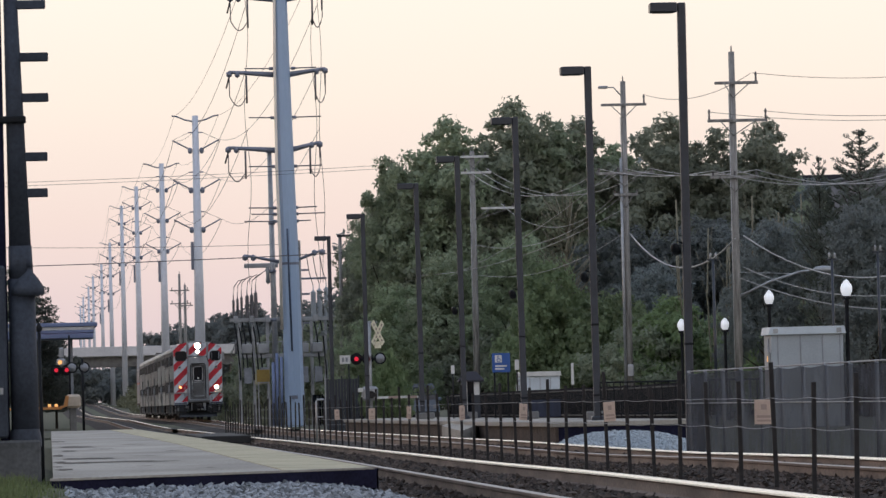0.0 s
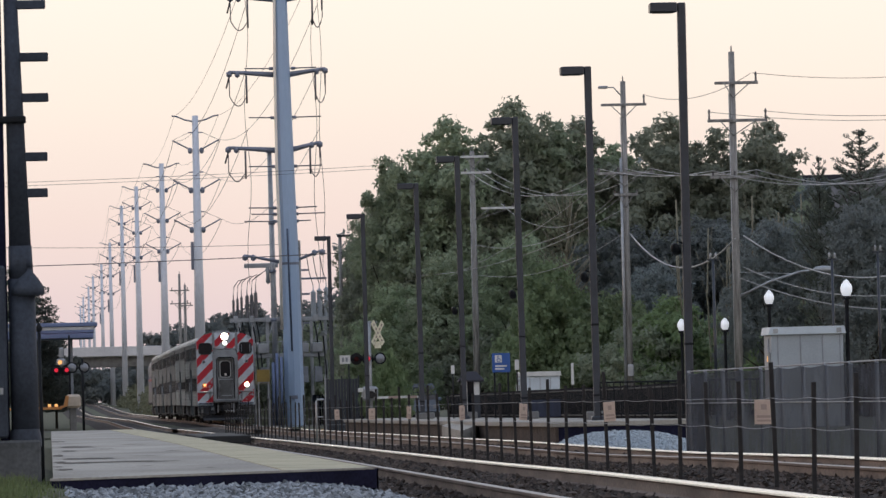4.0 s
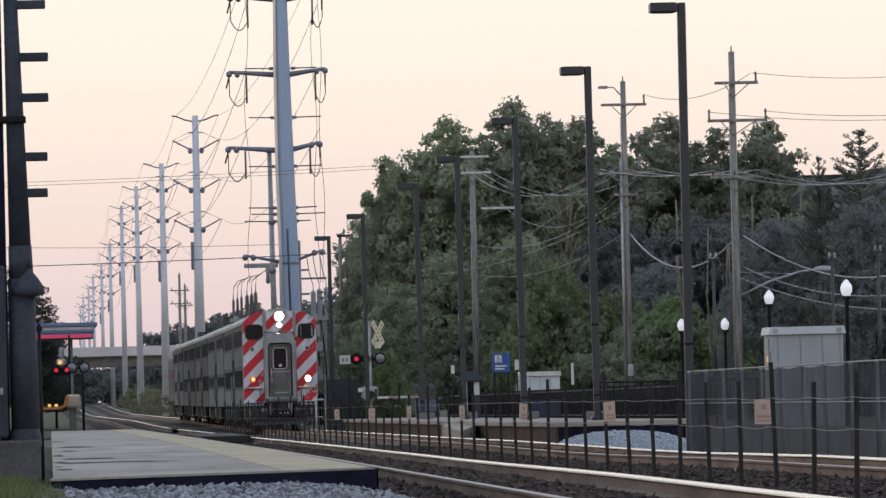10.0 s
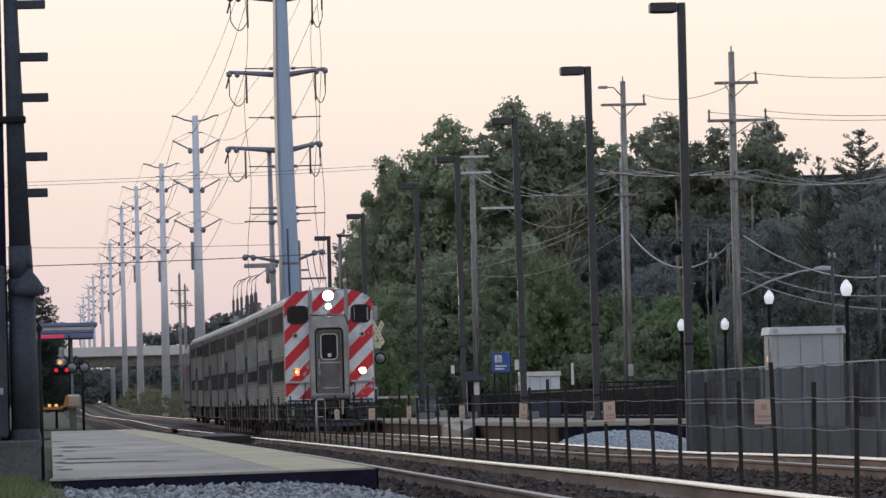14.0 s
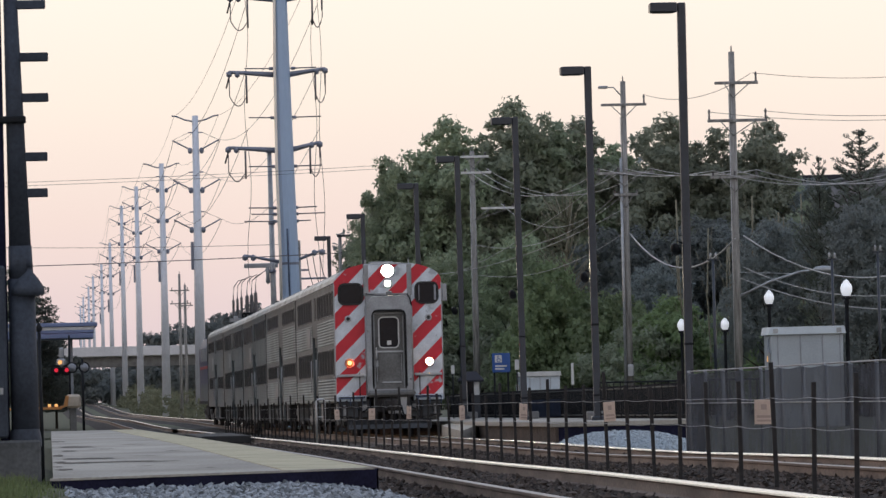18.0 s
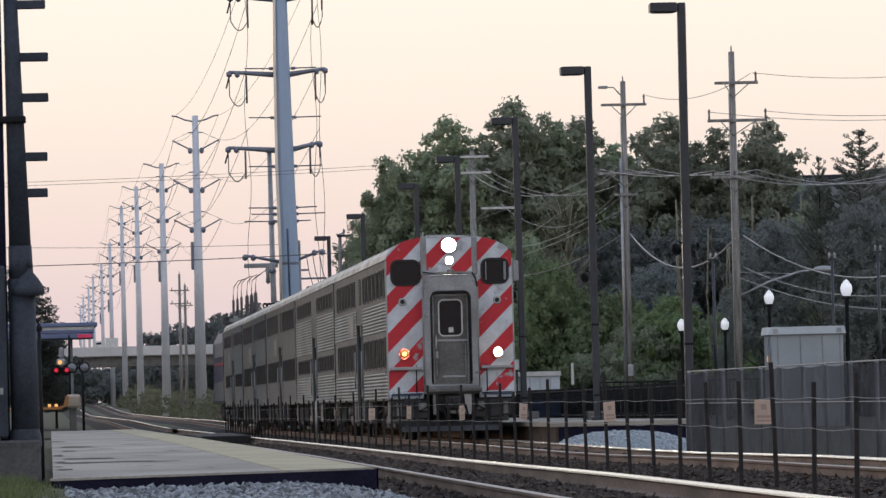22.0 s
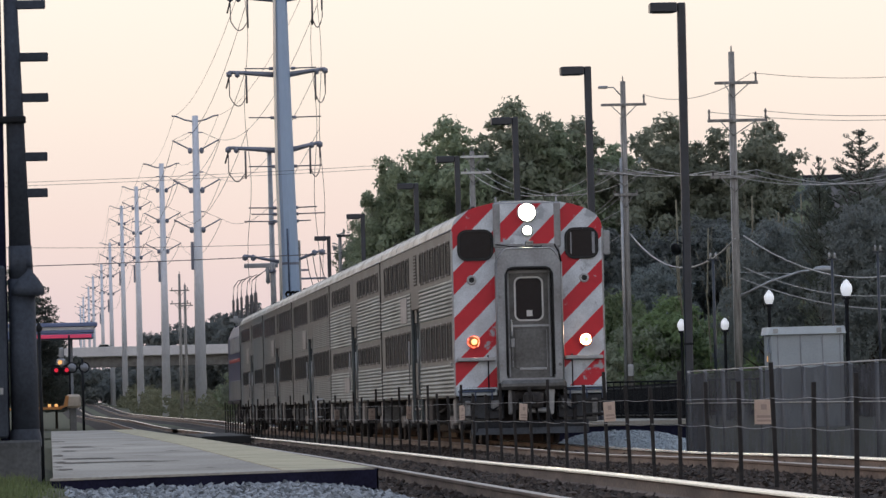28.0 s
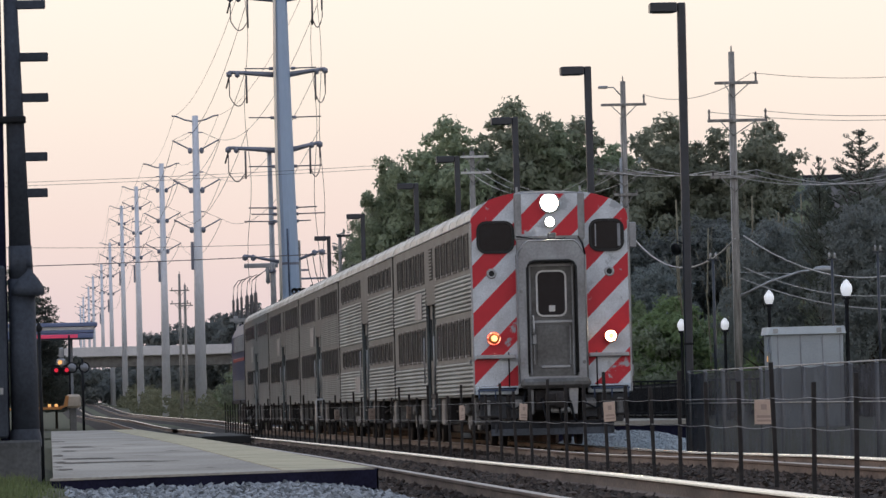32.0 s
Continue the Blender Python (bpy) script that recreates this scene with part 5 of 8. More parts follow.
def build_transmission():
    row = [(506, 25.68), (658, 27.9), (813, 31.2), (977, 34.2), (1125, 32.3), (1307, 32.7), (1490, 34.2), (1660, 35.0), (1830, 35.5), (2000, 35.5)]
    for k, (y, z) in enumerate(row):
        tower(y, z, k)
    spots = [(328, 25.0)] + row
    for (ya, za), (yb, zb) in list(zip(spots, spots[1:]))[:6]:
        for s in (-1, 1):
            for lv in range(3):
                wire((13.8 + s * 2.0, ya, za - 2.1 - 3.4 * lv), (13.8 + s * 2.0, yb, zb - 2.1 - 3.4 * lv), 2.2, 0.022 if ya > 400 else 0.016, label="thin power conductor between steel towers", group="power conductors")
            wire((13.8 + s * 1.9, ya, za), (13.8 + s * 1.9, yb, zb), 1.6, 0.014, label="thin power conductor between steel towers", group="power conductors")
    # the big terminal pole at the substation
    x, y = 13.78, 328
    g0 = ground_z(x, y)
    t = thing("terminal_tower", "massive blue-grey tapered steel terminal pole with heavy arms", "transmission tower", (x, y, g0))
    H = 27.0
    part("shaft", Geo().facets([(0.27, -0.4, 0.59), (0.26, 1.6, 0.57), (0.19, 10.0, 0.49), (0.10, 14.4, 0.46), (0.03, 20.4, 0.40), (0.01, H, 0.31)], 10), M["tower_blue"], t, "blue-grey tapered flat-sided steel shaft")
    part("riser_conduit", Geo().tube([(-0.36, -0.4, 5.4), (-0.36, -0.4, 9.9), (-0.44, -0.3, 14.4), (-0.42, -0.25, 20.3), (-0.36, -0.2, 23.5), (-0.34, -0.2, 26.0)], 0.09, 10), M["pale_pipe"], t, "conduit up the shaft, sunlight put into its pale colour")
    part("shaft_seam", Geo().tube([(0.16, -0.56, 4.2), (0.08, -0.50, 9.0), (0.05, -0.47, 11.0)], 0.05, 8), M["sign_slate"], t, "dark blue cable pipe on the shaft")
    for x, h in ((-0.92, 3.6), (-0.70, 4.1), (-0.46, 3.9)):
        part("cable_riser", Geo().cyl((x, -0.3, 0.0), (x + 0.02, -0.3, h), 0.085, 0.085, 10), M["canopy_blue"], t, "blue-grey cable pipe at the foot")
    part("collar_plate", Geo().box(0.06, 0.42, -0.66, -0.60, 1.55, 1.75, 0.02), M["tower_arm"], t)
    part("saddle_band", Geo().facets([(0.20, 9.0, 0.52), (0.20, 9.14, 0.52)], 10), M["tower_arm"], t)
    for z, zl, zr, xl, xr in ((19.1, 19.3, 19.4, -2.95, 2.38), (14.9, 15.1, 15.3, -3.1, 2.0), (23.3, 23.5, 23.6, -2.8, 2.3), (8.7, 9.1, 9.3, -2.3, 2.0)):
        for s, xe, ze in ((-1, xl, zl), (1, xr, zr)):
            a = part("heavy_arm", Geo().cyl((s * 0.35, 0, z - g0), (xe, 0, ze - g0), 0.16 if z > 10 else 0.10, 0.085 if z > 10 else 0.06, 12), M["tower_arm"], t, "heavy steel arm")
            part("arm_shackle", Geo().lathe([(0.03, -0.18), (0.16, -0.1), (0.16, 0.1), (0.03, 0.18)], (xe, 0, ze - g0 - 0.12), 10), M["tower_arm"], a)
            part("arm_shackle", Geo().lathe([(0.03, -0.18), (0.14, -0.1), (0.14, 0.1), (0.03, 0.18)], (xe - s * 0.45, 0, ze - g0 - 0.14), 10), M["tower_arm"], a)
            xi = xe - s * (0.95 if s < 0 else 0.55)
            if z > 10:
                part("insulator_string", Geo().cyl((xi, 0, ze - g0 - 0.2), (xi + s * 0.0, 0, ze - g0 - 1.75), 0.055, 0.055, 8), M["porcelain"], a, "dark suspension insulator string")
                part("strain_insulator", Geo().cyl((xe, 0, ze - g0 - 0.25), (xe + 0.10 * s, 2.2, ze - g0 - 0.75), 0.05, 0.05, 8), M["porcelain"], a)
                loop = [(xe, 0, ze - g0 - 0.4)] + [(xe + (xi - xe) * (i / 8), 0, ze - g0 - 0.9 - 1.0 * math.sin(math.pi * (0.15 + 0.7 * i / 8))) for i in range(9)] + [(xi, 0, ze - g0 - 1.75)]
                part("jumper_loop", Geo().tube(loop, 0.03, 5), M["wire_dark"], t, "drooping jumper cable")
    for z, xl, xr in ((16.72, -1.92, 2.1), (14.0, -1.99, 2.1), (11.7, -2.04, 1.75), (11.35, -1.9, 2.19), (10.95, -2.3, 1.4), (19.45, -2.1, 1.9)):
        for s, xe in ((-1, xl), (1, xr)):
            p = part("post_insulator", Geo().cyl((s * 0.4, 0, z - g0), (xe, 0, z - g0 + 0.03), 0.035, 0.035, 8), M["porcelain"], t, "slim horizontal post insulator")
            part("clamp", Geo().cyl((s * 0.5, 0, z - g0), (s * 0.72, 0, z - g0), 0.09, 0.09, 8), M["tower_arm"], p)
    for xo, amp in ((-2.0, 0.14), (1.75, 0.12), (2.1, -0.1)):
        pts = [(xo + amp * math.sin(z * 0.75 + xo), 0.1, z - g0) for z in [7.5 + 0.8 * i for i in range(22)]]
        part("down_lead", Geo().tube(pts, 0.016, 5), M["wire_dark"], t, "wavy down-lead cable")
    # slender second pole right behind
    x2 = 13.06
    t2 = thing("terminal_pole", "slender pale grey steel pole behind the terminal tower", "transmission tower", (x2, 329.5, ground_z(x2, 329.5)))
    part("shaft", Geo().cyl((0.06, 0, 0), (-0.04, 0, 15.3), 0.20, 0.125, 14), M["galv"], t2)
    for z in (5.9, 8.6, 11.3):
        part("band", Geo().cyl((0, 0, z), (0, 0, z + 0.16), 0.19, 0.19, 12), M["tower_arm"], t2)
    part("pothead", Geo().lathe([(0.05, 0), (0.13, 0.1), (0.10, 0.5), (0.14, 0.8), (0.05, 1.0)], (-0.28, 0, 8.0), 10), M["galv"], t2)
    part("cap", Geo().cyl((-0.04, 0, 15.3), (-0.04, 0, 15.36), 0.2, 0.18, 14), M["tower_arm"], t2)
    part("crossarm", Geo().box(-1.6, 0.3, -0.1, 0.1, 8.9, 9.15, 0.03), M["galv"], t2)


build_transmission()


def build_substation():
    t = thing("substation", "grey steel substation frame with upright cable terminators", "substation", (0, 335, ground_z(14, 335)))
    g0 = t.location.z
    for x0, x1, z in ((10.8, 13.9, 5.6), (14.2, 17.1, 5.6), (11.2, 16.5, 3.55)):
        part("beam", Geo().box(x0, x1, -0.12, 0.12, z - 0.1 - g0, z + 0.12 - g0, 0.02), M["galv"], t, "grey steel beam")
        part("beam", Geo().box(x0, x1, 1.1, 1.3, z - 0.1 - g0, z + 0.12 - g0, 0.02), M["galv"], t, "grey steel beam")
    for x in (11.3, 12.1, 12.9, 14.6, 15.4, 16.2):
        part("leg", Geo().box(x - 0.07, x + 0.07, -0.07, 0.07, 0, 5.6 - g0, 0.01), M["galv"], t)
        part("leg", Geo().box(x - 0.06, x + 0.06, 1.1, 1.24, 0, 5.6 - g0, 0.01), M["galv"], t)
    for k, (x, zt) in enumerate([(11.0, 7.0), (11.23, 7.08), (11.46, 7.2), (11.78, 7.28), (12.04, 7.34), (12.27, 7.5), (15.54, 7.5), (15.89, 7.6), (16.28, 7.7)]):
        prof = []
        r = 0.085 if k < 3 else 0.12
        if k > 5:
            r = 0.17
        n = 12
        z0 = 5.7 - g0
        hh = zt - 5.7
        for i in range(n):
            prof += [(r * 0.75, z0 + hh * 0.8 * i / n), (r, z0 + hh * 0.8 * (i + 0.5) / n)]
        prof += [(r * 0.5, z0 + hh * 0.82), (0.03, z0 + hh * 0.86), (0.025, z0 + hh)]
        ins = part("cable_terminator", Geo().lathe(prof, (x, 0, 0), 10), M["porcelain"] if k < 6 else M["shed"], t, "upright ribbed cable terminator")
        pts = [(x, 0, zt - g0), (x + 0.05, 0, zt + 0.5 - g0), (x + 0.3, 0, zt + 0.85 - g0 - 0.03 * k), (x + 0.6, 0, zt + 0.9 - g0)] if k < 6 else [(x, 0, zt - g0), (x - 0.2, 0, zt + 0.7 - g0), (x - 0.35, 0, zt + 1.8 - g0)]
        part("jumper", Geo().tube(pts, 0.025, 5), M["wire_dark"], t, "curved jumper wire")
        part("cable", Geo().tube([(x, 0, 5.6 - g0), (x + 0.15, -0.1, 4.6 - g0), (x + 0.3, -0.1, 2.6 - g0), (x + 0.3, -0.1, 2.2 - g0)], 0.045, 6), M["black"], t, "thick black cable")
    for x in (11.7, 12.6, 14.9, 15.7):
        part("switch_box", Geo().box(x - 0.3, x + 0.3, -0.3, 0.3, 3.7 - g0, 4.25 - g0, 0.04), M["galv"], t)
        part("control_box", Geo().box(x - 0.2, x + 0.25, -0.4, -0.1, 2.0 - g0, 2.9 - g0, 0.03), M["lens_grey"], t)
    for k in range(7):
        x = 11.1 + 0.9 * k
        part("bus_insulator", Geo().lathe([(0.05, 0), (0.09, 0.1), (0.05, 0.2), (0.09, 0.3), (0.05, 0.4), (0.09, 0.5), (0.04, 0.6)], (x, 0.6, 3.7 - g0), 8), M["porcelain"], t)
        part("brace", Geo().tube([(x - 0.3, 0.0, 3.6 - g0), (x + 0.35, 0.0, 5.5 - g0)], 0.03, 5), M["galv"], t)
        part("junction_box", Geo().box(x - 0.12, x + 0.14, -0.22, -0.02, 5.45 - g0, 5.85 - g0, 0.03), M["galv"], t)
        part("bus_pipe", Geo().tube([(x - 0.45, 0.6, 4.3 - g0), (x, 0.6, 4.38 - g0), (x + 0.45, 0.6, 4.3 - g0)], 0.035, 6), M["galv"], t)
    part("warning_board", Geo().box(12.1, 12.95, -0.35, -0.30, 1.95 - g0, 2.55 - g0, 0.01), M["yellow"], t, "small yellow warning board")
    # steel columns at the rear
    t2 = thing("bus_frame", "dark steel bus frame with short arms", "substation", (15.1, 345, ground_z(15, 345)))
    part("column", Geo().box(-0.12, 0.12, -0.12, 0.12, 0, 9.0, 0.02), M["tower_arm"], t2)
    for z in (5.9, 7.6, 8.5, 9.0):
        part("bus_arm", Geo().box(-0.1, 1.7 if z == 8.5 else 0.7, -0.06, 0.06, z - 0.06, z + 0.06, 0.01), M["tower_arm"], t2)
    # solid screen round the yard
    g = thing("yard_fence", "dark solid yard fence around the substation", "fence", (0, 322, ground_z(14, 322)))
    for k in range(8):
        part("fence_panel", Geo().box(14.75 + 0.5 * k, 15.22 + 0.5 * k, -0.03, 0.03, 0.02, 1.75 + 0.03 * (k % 3), 0.005), M["mesh_dark"], g)


build_substation()


# ---------------------------------------------------------------- fence between the tracks
def build_fence():
    f = thing("intertrack_fence", "low fence of rusty dark posts and wire cables between the tracks", "fence")
    ys = [51.9 + 3.06 * i for i in range(64)]
    pm = Geo().box(-0.023, 0.023, -0.023, 0.023, -0.30, 1.0, 0.006).mesh("post", M["under"])
    rnd = random.Random(5)
    for k, y in enumerate(ys):
        dz = rail_z(y) + rnd.uniform(-0.11, -0.03) + (0.17 if k % 3 == 0 else 0)
        p = part("post", pm, None, f, at=(7.6, y, dz))
        p.rotation_euler = (rnd.uniform(-0.02, 0.02), rnd.uniform(-0.035, 0.02), 0)
    for h, d in ((0.74, 0.016), (0.44, 0.016)):
        g = Geo()
        pts = []
        for k, (a, b) in enumerate(zip(ys, ys[1:])):
            dd = d * rnd.uniform(0.2, 1.6)
            n = 4
            for i in range(n):
                u = i / n
                pts.append((7.565, a + (b - a) * u, rail_z(a + (b - a) * u) + h - dd * 4 * u * (1 - u)))
        part("cable", g.tube(pts, 0.0032, 5), M["lens_grey"], f, "sagging wire cable")
    for y, yaw, tilt, lift in ((61.5, 0, 1, 0.035), (78.0, 34, -3, 0.035), (92.6, 48, 4, 0.03), (105.7, 58, -2, 0.02), (121.4, 60, 3, 0.03), (135.0, 40, 1, 0.0), (150.6, 50, -2, 0.0)):
        s = thing("warning_placard", "faded buff warning placard tied to the fence", "sign", (7.53, y, rail_z(y) + lift), group="placards on the fence")
        turn = pose(0, 0, 0, 0, tilt, yaw)
        part("board", Geo().box(-0.097, 0.097, -0.008, 0.008, 0.43, 0.69, 0.004).turn(turn), M["placard"], s)
        for z0, z1, w in ((0.585, 0.64, 0.03), (0.50, 0.525, 0.075), (0.46, 0.48, 0.075)):
            part("print_bar", Geo().box(-w, w, -0.0125, -0.0085, z0, z1).turn(turn), M["print"], s)
        part("tie", Geo().cyl((0, 0, 0.66), (0.05, 0.04, 0.70), 0.006, 0.006, 5), M["wire_dark"], s)
    # pale inverted-U frame at the fence's end
    u = thing("fence_end_frame", "pale galvanised inverted-U frame in the fence", "fence", (7.55, 160.2, rail_z(160)))
    part("tube", Geo().tube([(-0.11, 0, -0.25), (-0.11, 0, 0.92), (-0.09, 0, 0.97), (0.09, 0, 0.97), (0.11, 0, 0.92), (0.11, 0, -0.25)], 0.028, 8), M["galv"], u)
    part("crossbar", Geo().tube([(-0.11, 0, 0.5), (0.11, 0, 0.5)], 0.02, 6), M["galv"], u)


build_fence()


def build_screen():
    t = thing("screen_fence", "chain-link fence covered with dark grey windscreen mesh", "fence")
    x = 12.9
    ys = [117.3 - 2.95 * i for i in range(14)]
    for k, y in enumerate(ys):
        part("fence_post", Geo().cyl((x, y, -0.62), (x, y, 1.27), 0.032, 0.032, 10), M["galv"], t)
    for a, b in zip(ys, ys[1:]):
        n = 6
        g = Geo()
        vs, fs = [], []
        for i in range(n + 1):
            y = a + (b - a) * i / n
            for j in range(5):
                z = -0.60 + 1.83 * j / 4
                vs.append((x - 0.045 + 0.02 * noise.noise((y * 1.3, z * 1.5, 3)), y, z - (0.035 * math.sin(math.pi * i / n) if j == 4 else 0)))
        for i in range(n):
            for j in range(4):
                fs.append((i * 5 + j, i * 5 + j + 1, (i + 1) * 5 + j + 1, (i + 1) * 5 + j))
        part("mesh_panel", g.add(vs, fs, 0, True), M["screen"], t, "dark grey windscreen mesh panel")
    part("top_rail", Geo().tube([(x, y, 1.25) for y in ys], 0.016, 6), M["lens_grey"], t)
    part("tension_wire", Geo().tube([(x - 0.07, y, 0.62) for y in ys], 0.008, 5), M["galv"], t)
    # return panel along the fence's end
    part("end_panel", Geo().box(x, x + 0.35, 117.3, 117.33, -0.6, 1.2), M["screen"], t)


build_screen()


def build_platform_furniture():
    # black picket railing along the back of the far platform
    r = thing("platform_railing", "black metal picket railing along the platform's back", "railing")
    pk = Geo().box(-0.014, 0.014, -0.014, 0.014, 0.0, 0.86).mesh("picket", M["black"])
    for i in range(290):
        y = 137 + 0.29 * i
        part("picket", pk, None, r, at=(15.3, y, rail_z(y) + 0.27))
    ys = [137 + 7 * i for i in range(13)]
    for h in (0.08, 0.78):
        part("rail_bar", Geo().tube([(15.3, y, rail_z(y) + 0.27 + h) for y in ys], 0.022, 6), M["black"], r)
    m = Geo()
    m.run([(15.35, 0.05), (15.35, 0.46)], [(0, y, rail_z(y) + 0.27) for y in ys])
    part("mesh_infill", m, M["mesh_dark"], r, "black mesh infill")
    m = Geo()
    m.run([(15.26, 0.04), (15.26, 0.56)], [(0, y, rail_z(y) + 0.27) for y in (173.5, 177, 181, 185.5)])
    part("mesh_infill", m, M["mesh_blue"], r, "navy mesh infill")
    e = thing("ramp_railing", "black metal picket railing at the platform's end", "railing")
    for i in range(24):
        part("picket", pk, None, e, at=(13.0 + 0.16 * i, 137.2, 0.27))
    part("rail_bar", Geo().tube([(13.0, 137.2, 1.12), (16.8, 137.2, 1.12)], 0.022, 6), M["black"], e)
    part("rail_bar", Geo().tube([(13.0, 137.2, 0.38), (16.8, 137.2, 0.38)], 0.022, 6), M["black"], e)
    # blue parking sign
    s = thing("parking_sign", "blue accessible parking sign on dark posts", "sign", (14.82, 190, 0.17))
    part("panel", Geo().box(-0.29, 0.29, -0.03, 0.03, 1.48, 2.1, 0.01), M["sign_blue"], s)
    part("symbol_plate", Geo().box(-0.20, 0.02, -0.037, -0.031, 1.80, 2.04), M["white"], s)
    part("symbol_wheel", Geo().lathe([(0.045, -0.003), (0.065, -0.003), (0.065, 0.003), (0.045, 0.003), (0.045, -0.003)], (0, 0, 0), 16).turn(pose(-0.08, -0.041, 1.875, 90, 0, 0)), M["sign_blue"], s)
    part("symbol_back", Geo().box(-0.115, -0.09, -0.044, -0.038, 1.88, 1.98), M["sign_blue"], s)
    part("symbol_head", Geo().cyl((-0.10, -0.044, 2.0), (-0.10, -0.038, 2.0), 0.02, 0.02, 10), M["sign_blue"], s)
    part("text_bar", Geo().box(-0.20, 0.18, -0.037, -0.031, 1.66, 1.71), M["white"], s)
    part("text_bar", Geo().box(-0.20, 0.10, -0.037, -0.031, 1.57, 1.62), M["white"], s)
    for x in (-0.22, 0.22):
        part("sign_post", Geo().box(x - 0.03, x + 0.03, 0.035, 0.09, 0.0, 2.05, 0.006), M["black"], s)
    for x, y, z0, z1, w in ((15.33, 190, 1.72, 2.05, 0.07), (13.95, 200, 1.68, 1.97, 0.06), (18.02, 200, 1.22, 1.95, 0.045), (17.4, 300, 2.4, 2.75, 0.12)):
        g0 = ground_z(x, y) + (0.5 if x < 15.2 else 0)
        q = thing("small_sign", "small white notice on a thin dark post", "sign", (x, y, g0), group="small white notices")
        part("plate", Geo().box(-w, w, -0.012, 0.012, z0 - g0, z1 - g0, 0.004), M["white"], q)
        part("post", Geo().cyl((0, 0.03, 0), (0, 0.03, z1 - g0), 0.022, 0.022, 8), M["black"], q)
    # white equipment box on the platform
    b = thing("equipment_box", "white metal equipment box with pitched cap", "cabinet", (16.45, 195, ground_z(16.45, 195)))
    b.scale = (1.13, 1.1, (1.67 - ground_z(16.45, 195)) / 1.38)
    part("body", Geo().box(-0.58, 0.58, -0.4, 0.4, 0.0, 1.28, 0.015), M["shed_trim"], b)
    part("cap", Geo().prism([(-0.63, 1.28), (0.63, 1.28), (0.60, 1.38), (-0.60, 1.38)], -0.46, 0.46), M["white"], b)
    for x in (-0.3, 0.0, 0.3):
        part("panel_seam", Geo().box(x - 0.008, x + 0.008, -0.408, -0.4, 0.05, 1.25), M["lens_grey"], b)
    part("side_pipe", Geo().tube([(-0.66, -0.3, 0.0), (-0.66, -0.3, 1.15), (-0.60, -0.3, 1.2)], 0.02, 6), M["galv"], b)
    part("junction", Geo().box(-0.70, -0.6, -0.36, -0.24, 0.85, 1.1, 0.01), M["galv"], b)
    # pay kiosk with a hipped roof
    k = thing("ticket_kiosk", "small white ticket kiosk with a dark hipped roof", "kiosk", (14.26, 196, 0.18))
    k.scale = (0.58, 0.6, 0.96)
    part("wall", Geo().box(-0.46, -0.24, -0.4, 0.4, 0, 1.28, 0.01), M["white"], k)
    part("wall", Geo().box(0.14, 0.46, -0.4, 0.4, 0.80, 1.28, 0.01), M["white"], k)
    part("lower_panel", Geo().box(0.10, 0.50, -0.38, 0.4, 0.0, 0.80, 0.01), M["bronze"], k)
    part("window", Geo().box(-0.24, 0.14, -0.36, 0.36, 0.0, 1.28), M["glass"], k)
    part("roof", Geo().add([(-0.72, -0.6, 1.26), (0.72, -0.6, 1.26), (0.72, 0.6, 1.26), (-0.72, 0.6, 1.26), (-0.30, 0, 1.62), (0.34, 0, 1.62), (-0.72, -0.6, 1.32), (0.72, -0.6, 1.32), (0.72, 0.6, 1.32), (-0.72, 0.6, 1.32)],
                           [(6, 7, 5, 4), (7, 8, 5), (8, 9, 4, 5), (9, 6, 4), (3, 2, 1, 0), (0, 1, 7, 6), (1, 2, 8, 7), (2, 3, 9, 8), (3, 0, 6, 9)]), M["wall_dk"], k)
    for x, y, w in ((13.3, 205, 0.33), (14.15, 195, 0.23), (14.24, 172, 0.24), (13.9, 148, 0.23)):
        g0 = rail_z(y) + 0.27 if x < 15.2 else ground_z(x, y)
        single("planter_block", Geo().box(-w, w, -0.2, 0.2, 0, 0.22 if x < 15.2 else 0.5, 0.03), M["concrete_dk"], "low grey concrete block on the platform", "block", "concrete blocks", at=(x, y, g0))
    bol = thing("bollard", "squat yellow-topped concrete bollard", "bollard", (14.05, 127, -0.5))
    part("body", Geo().cyl((0, 0, 0), (0, 0, 0.95), 0.13, 0.13, 14), M["cream"], bol)
    part("cap", Geo().lathe([(0.13, 0.95), (0.1, 1.02), (0.001, 1.04)], (0, 0, 0), 14), M["yellow"], bol)


build_platform_furniture()


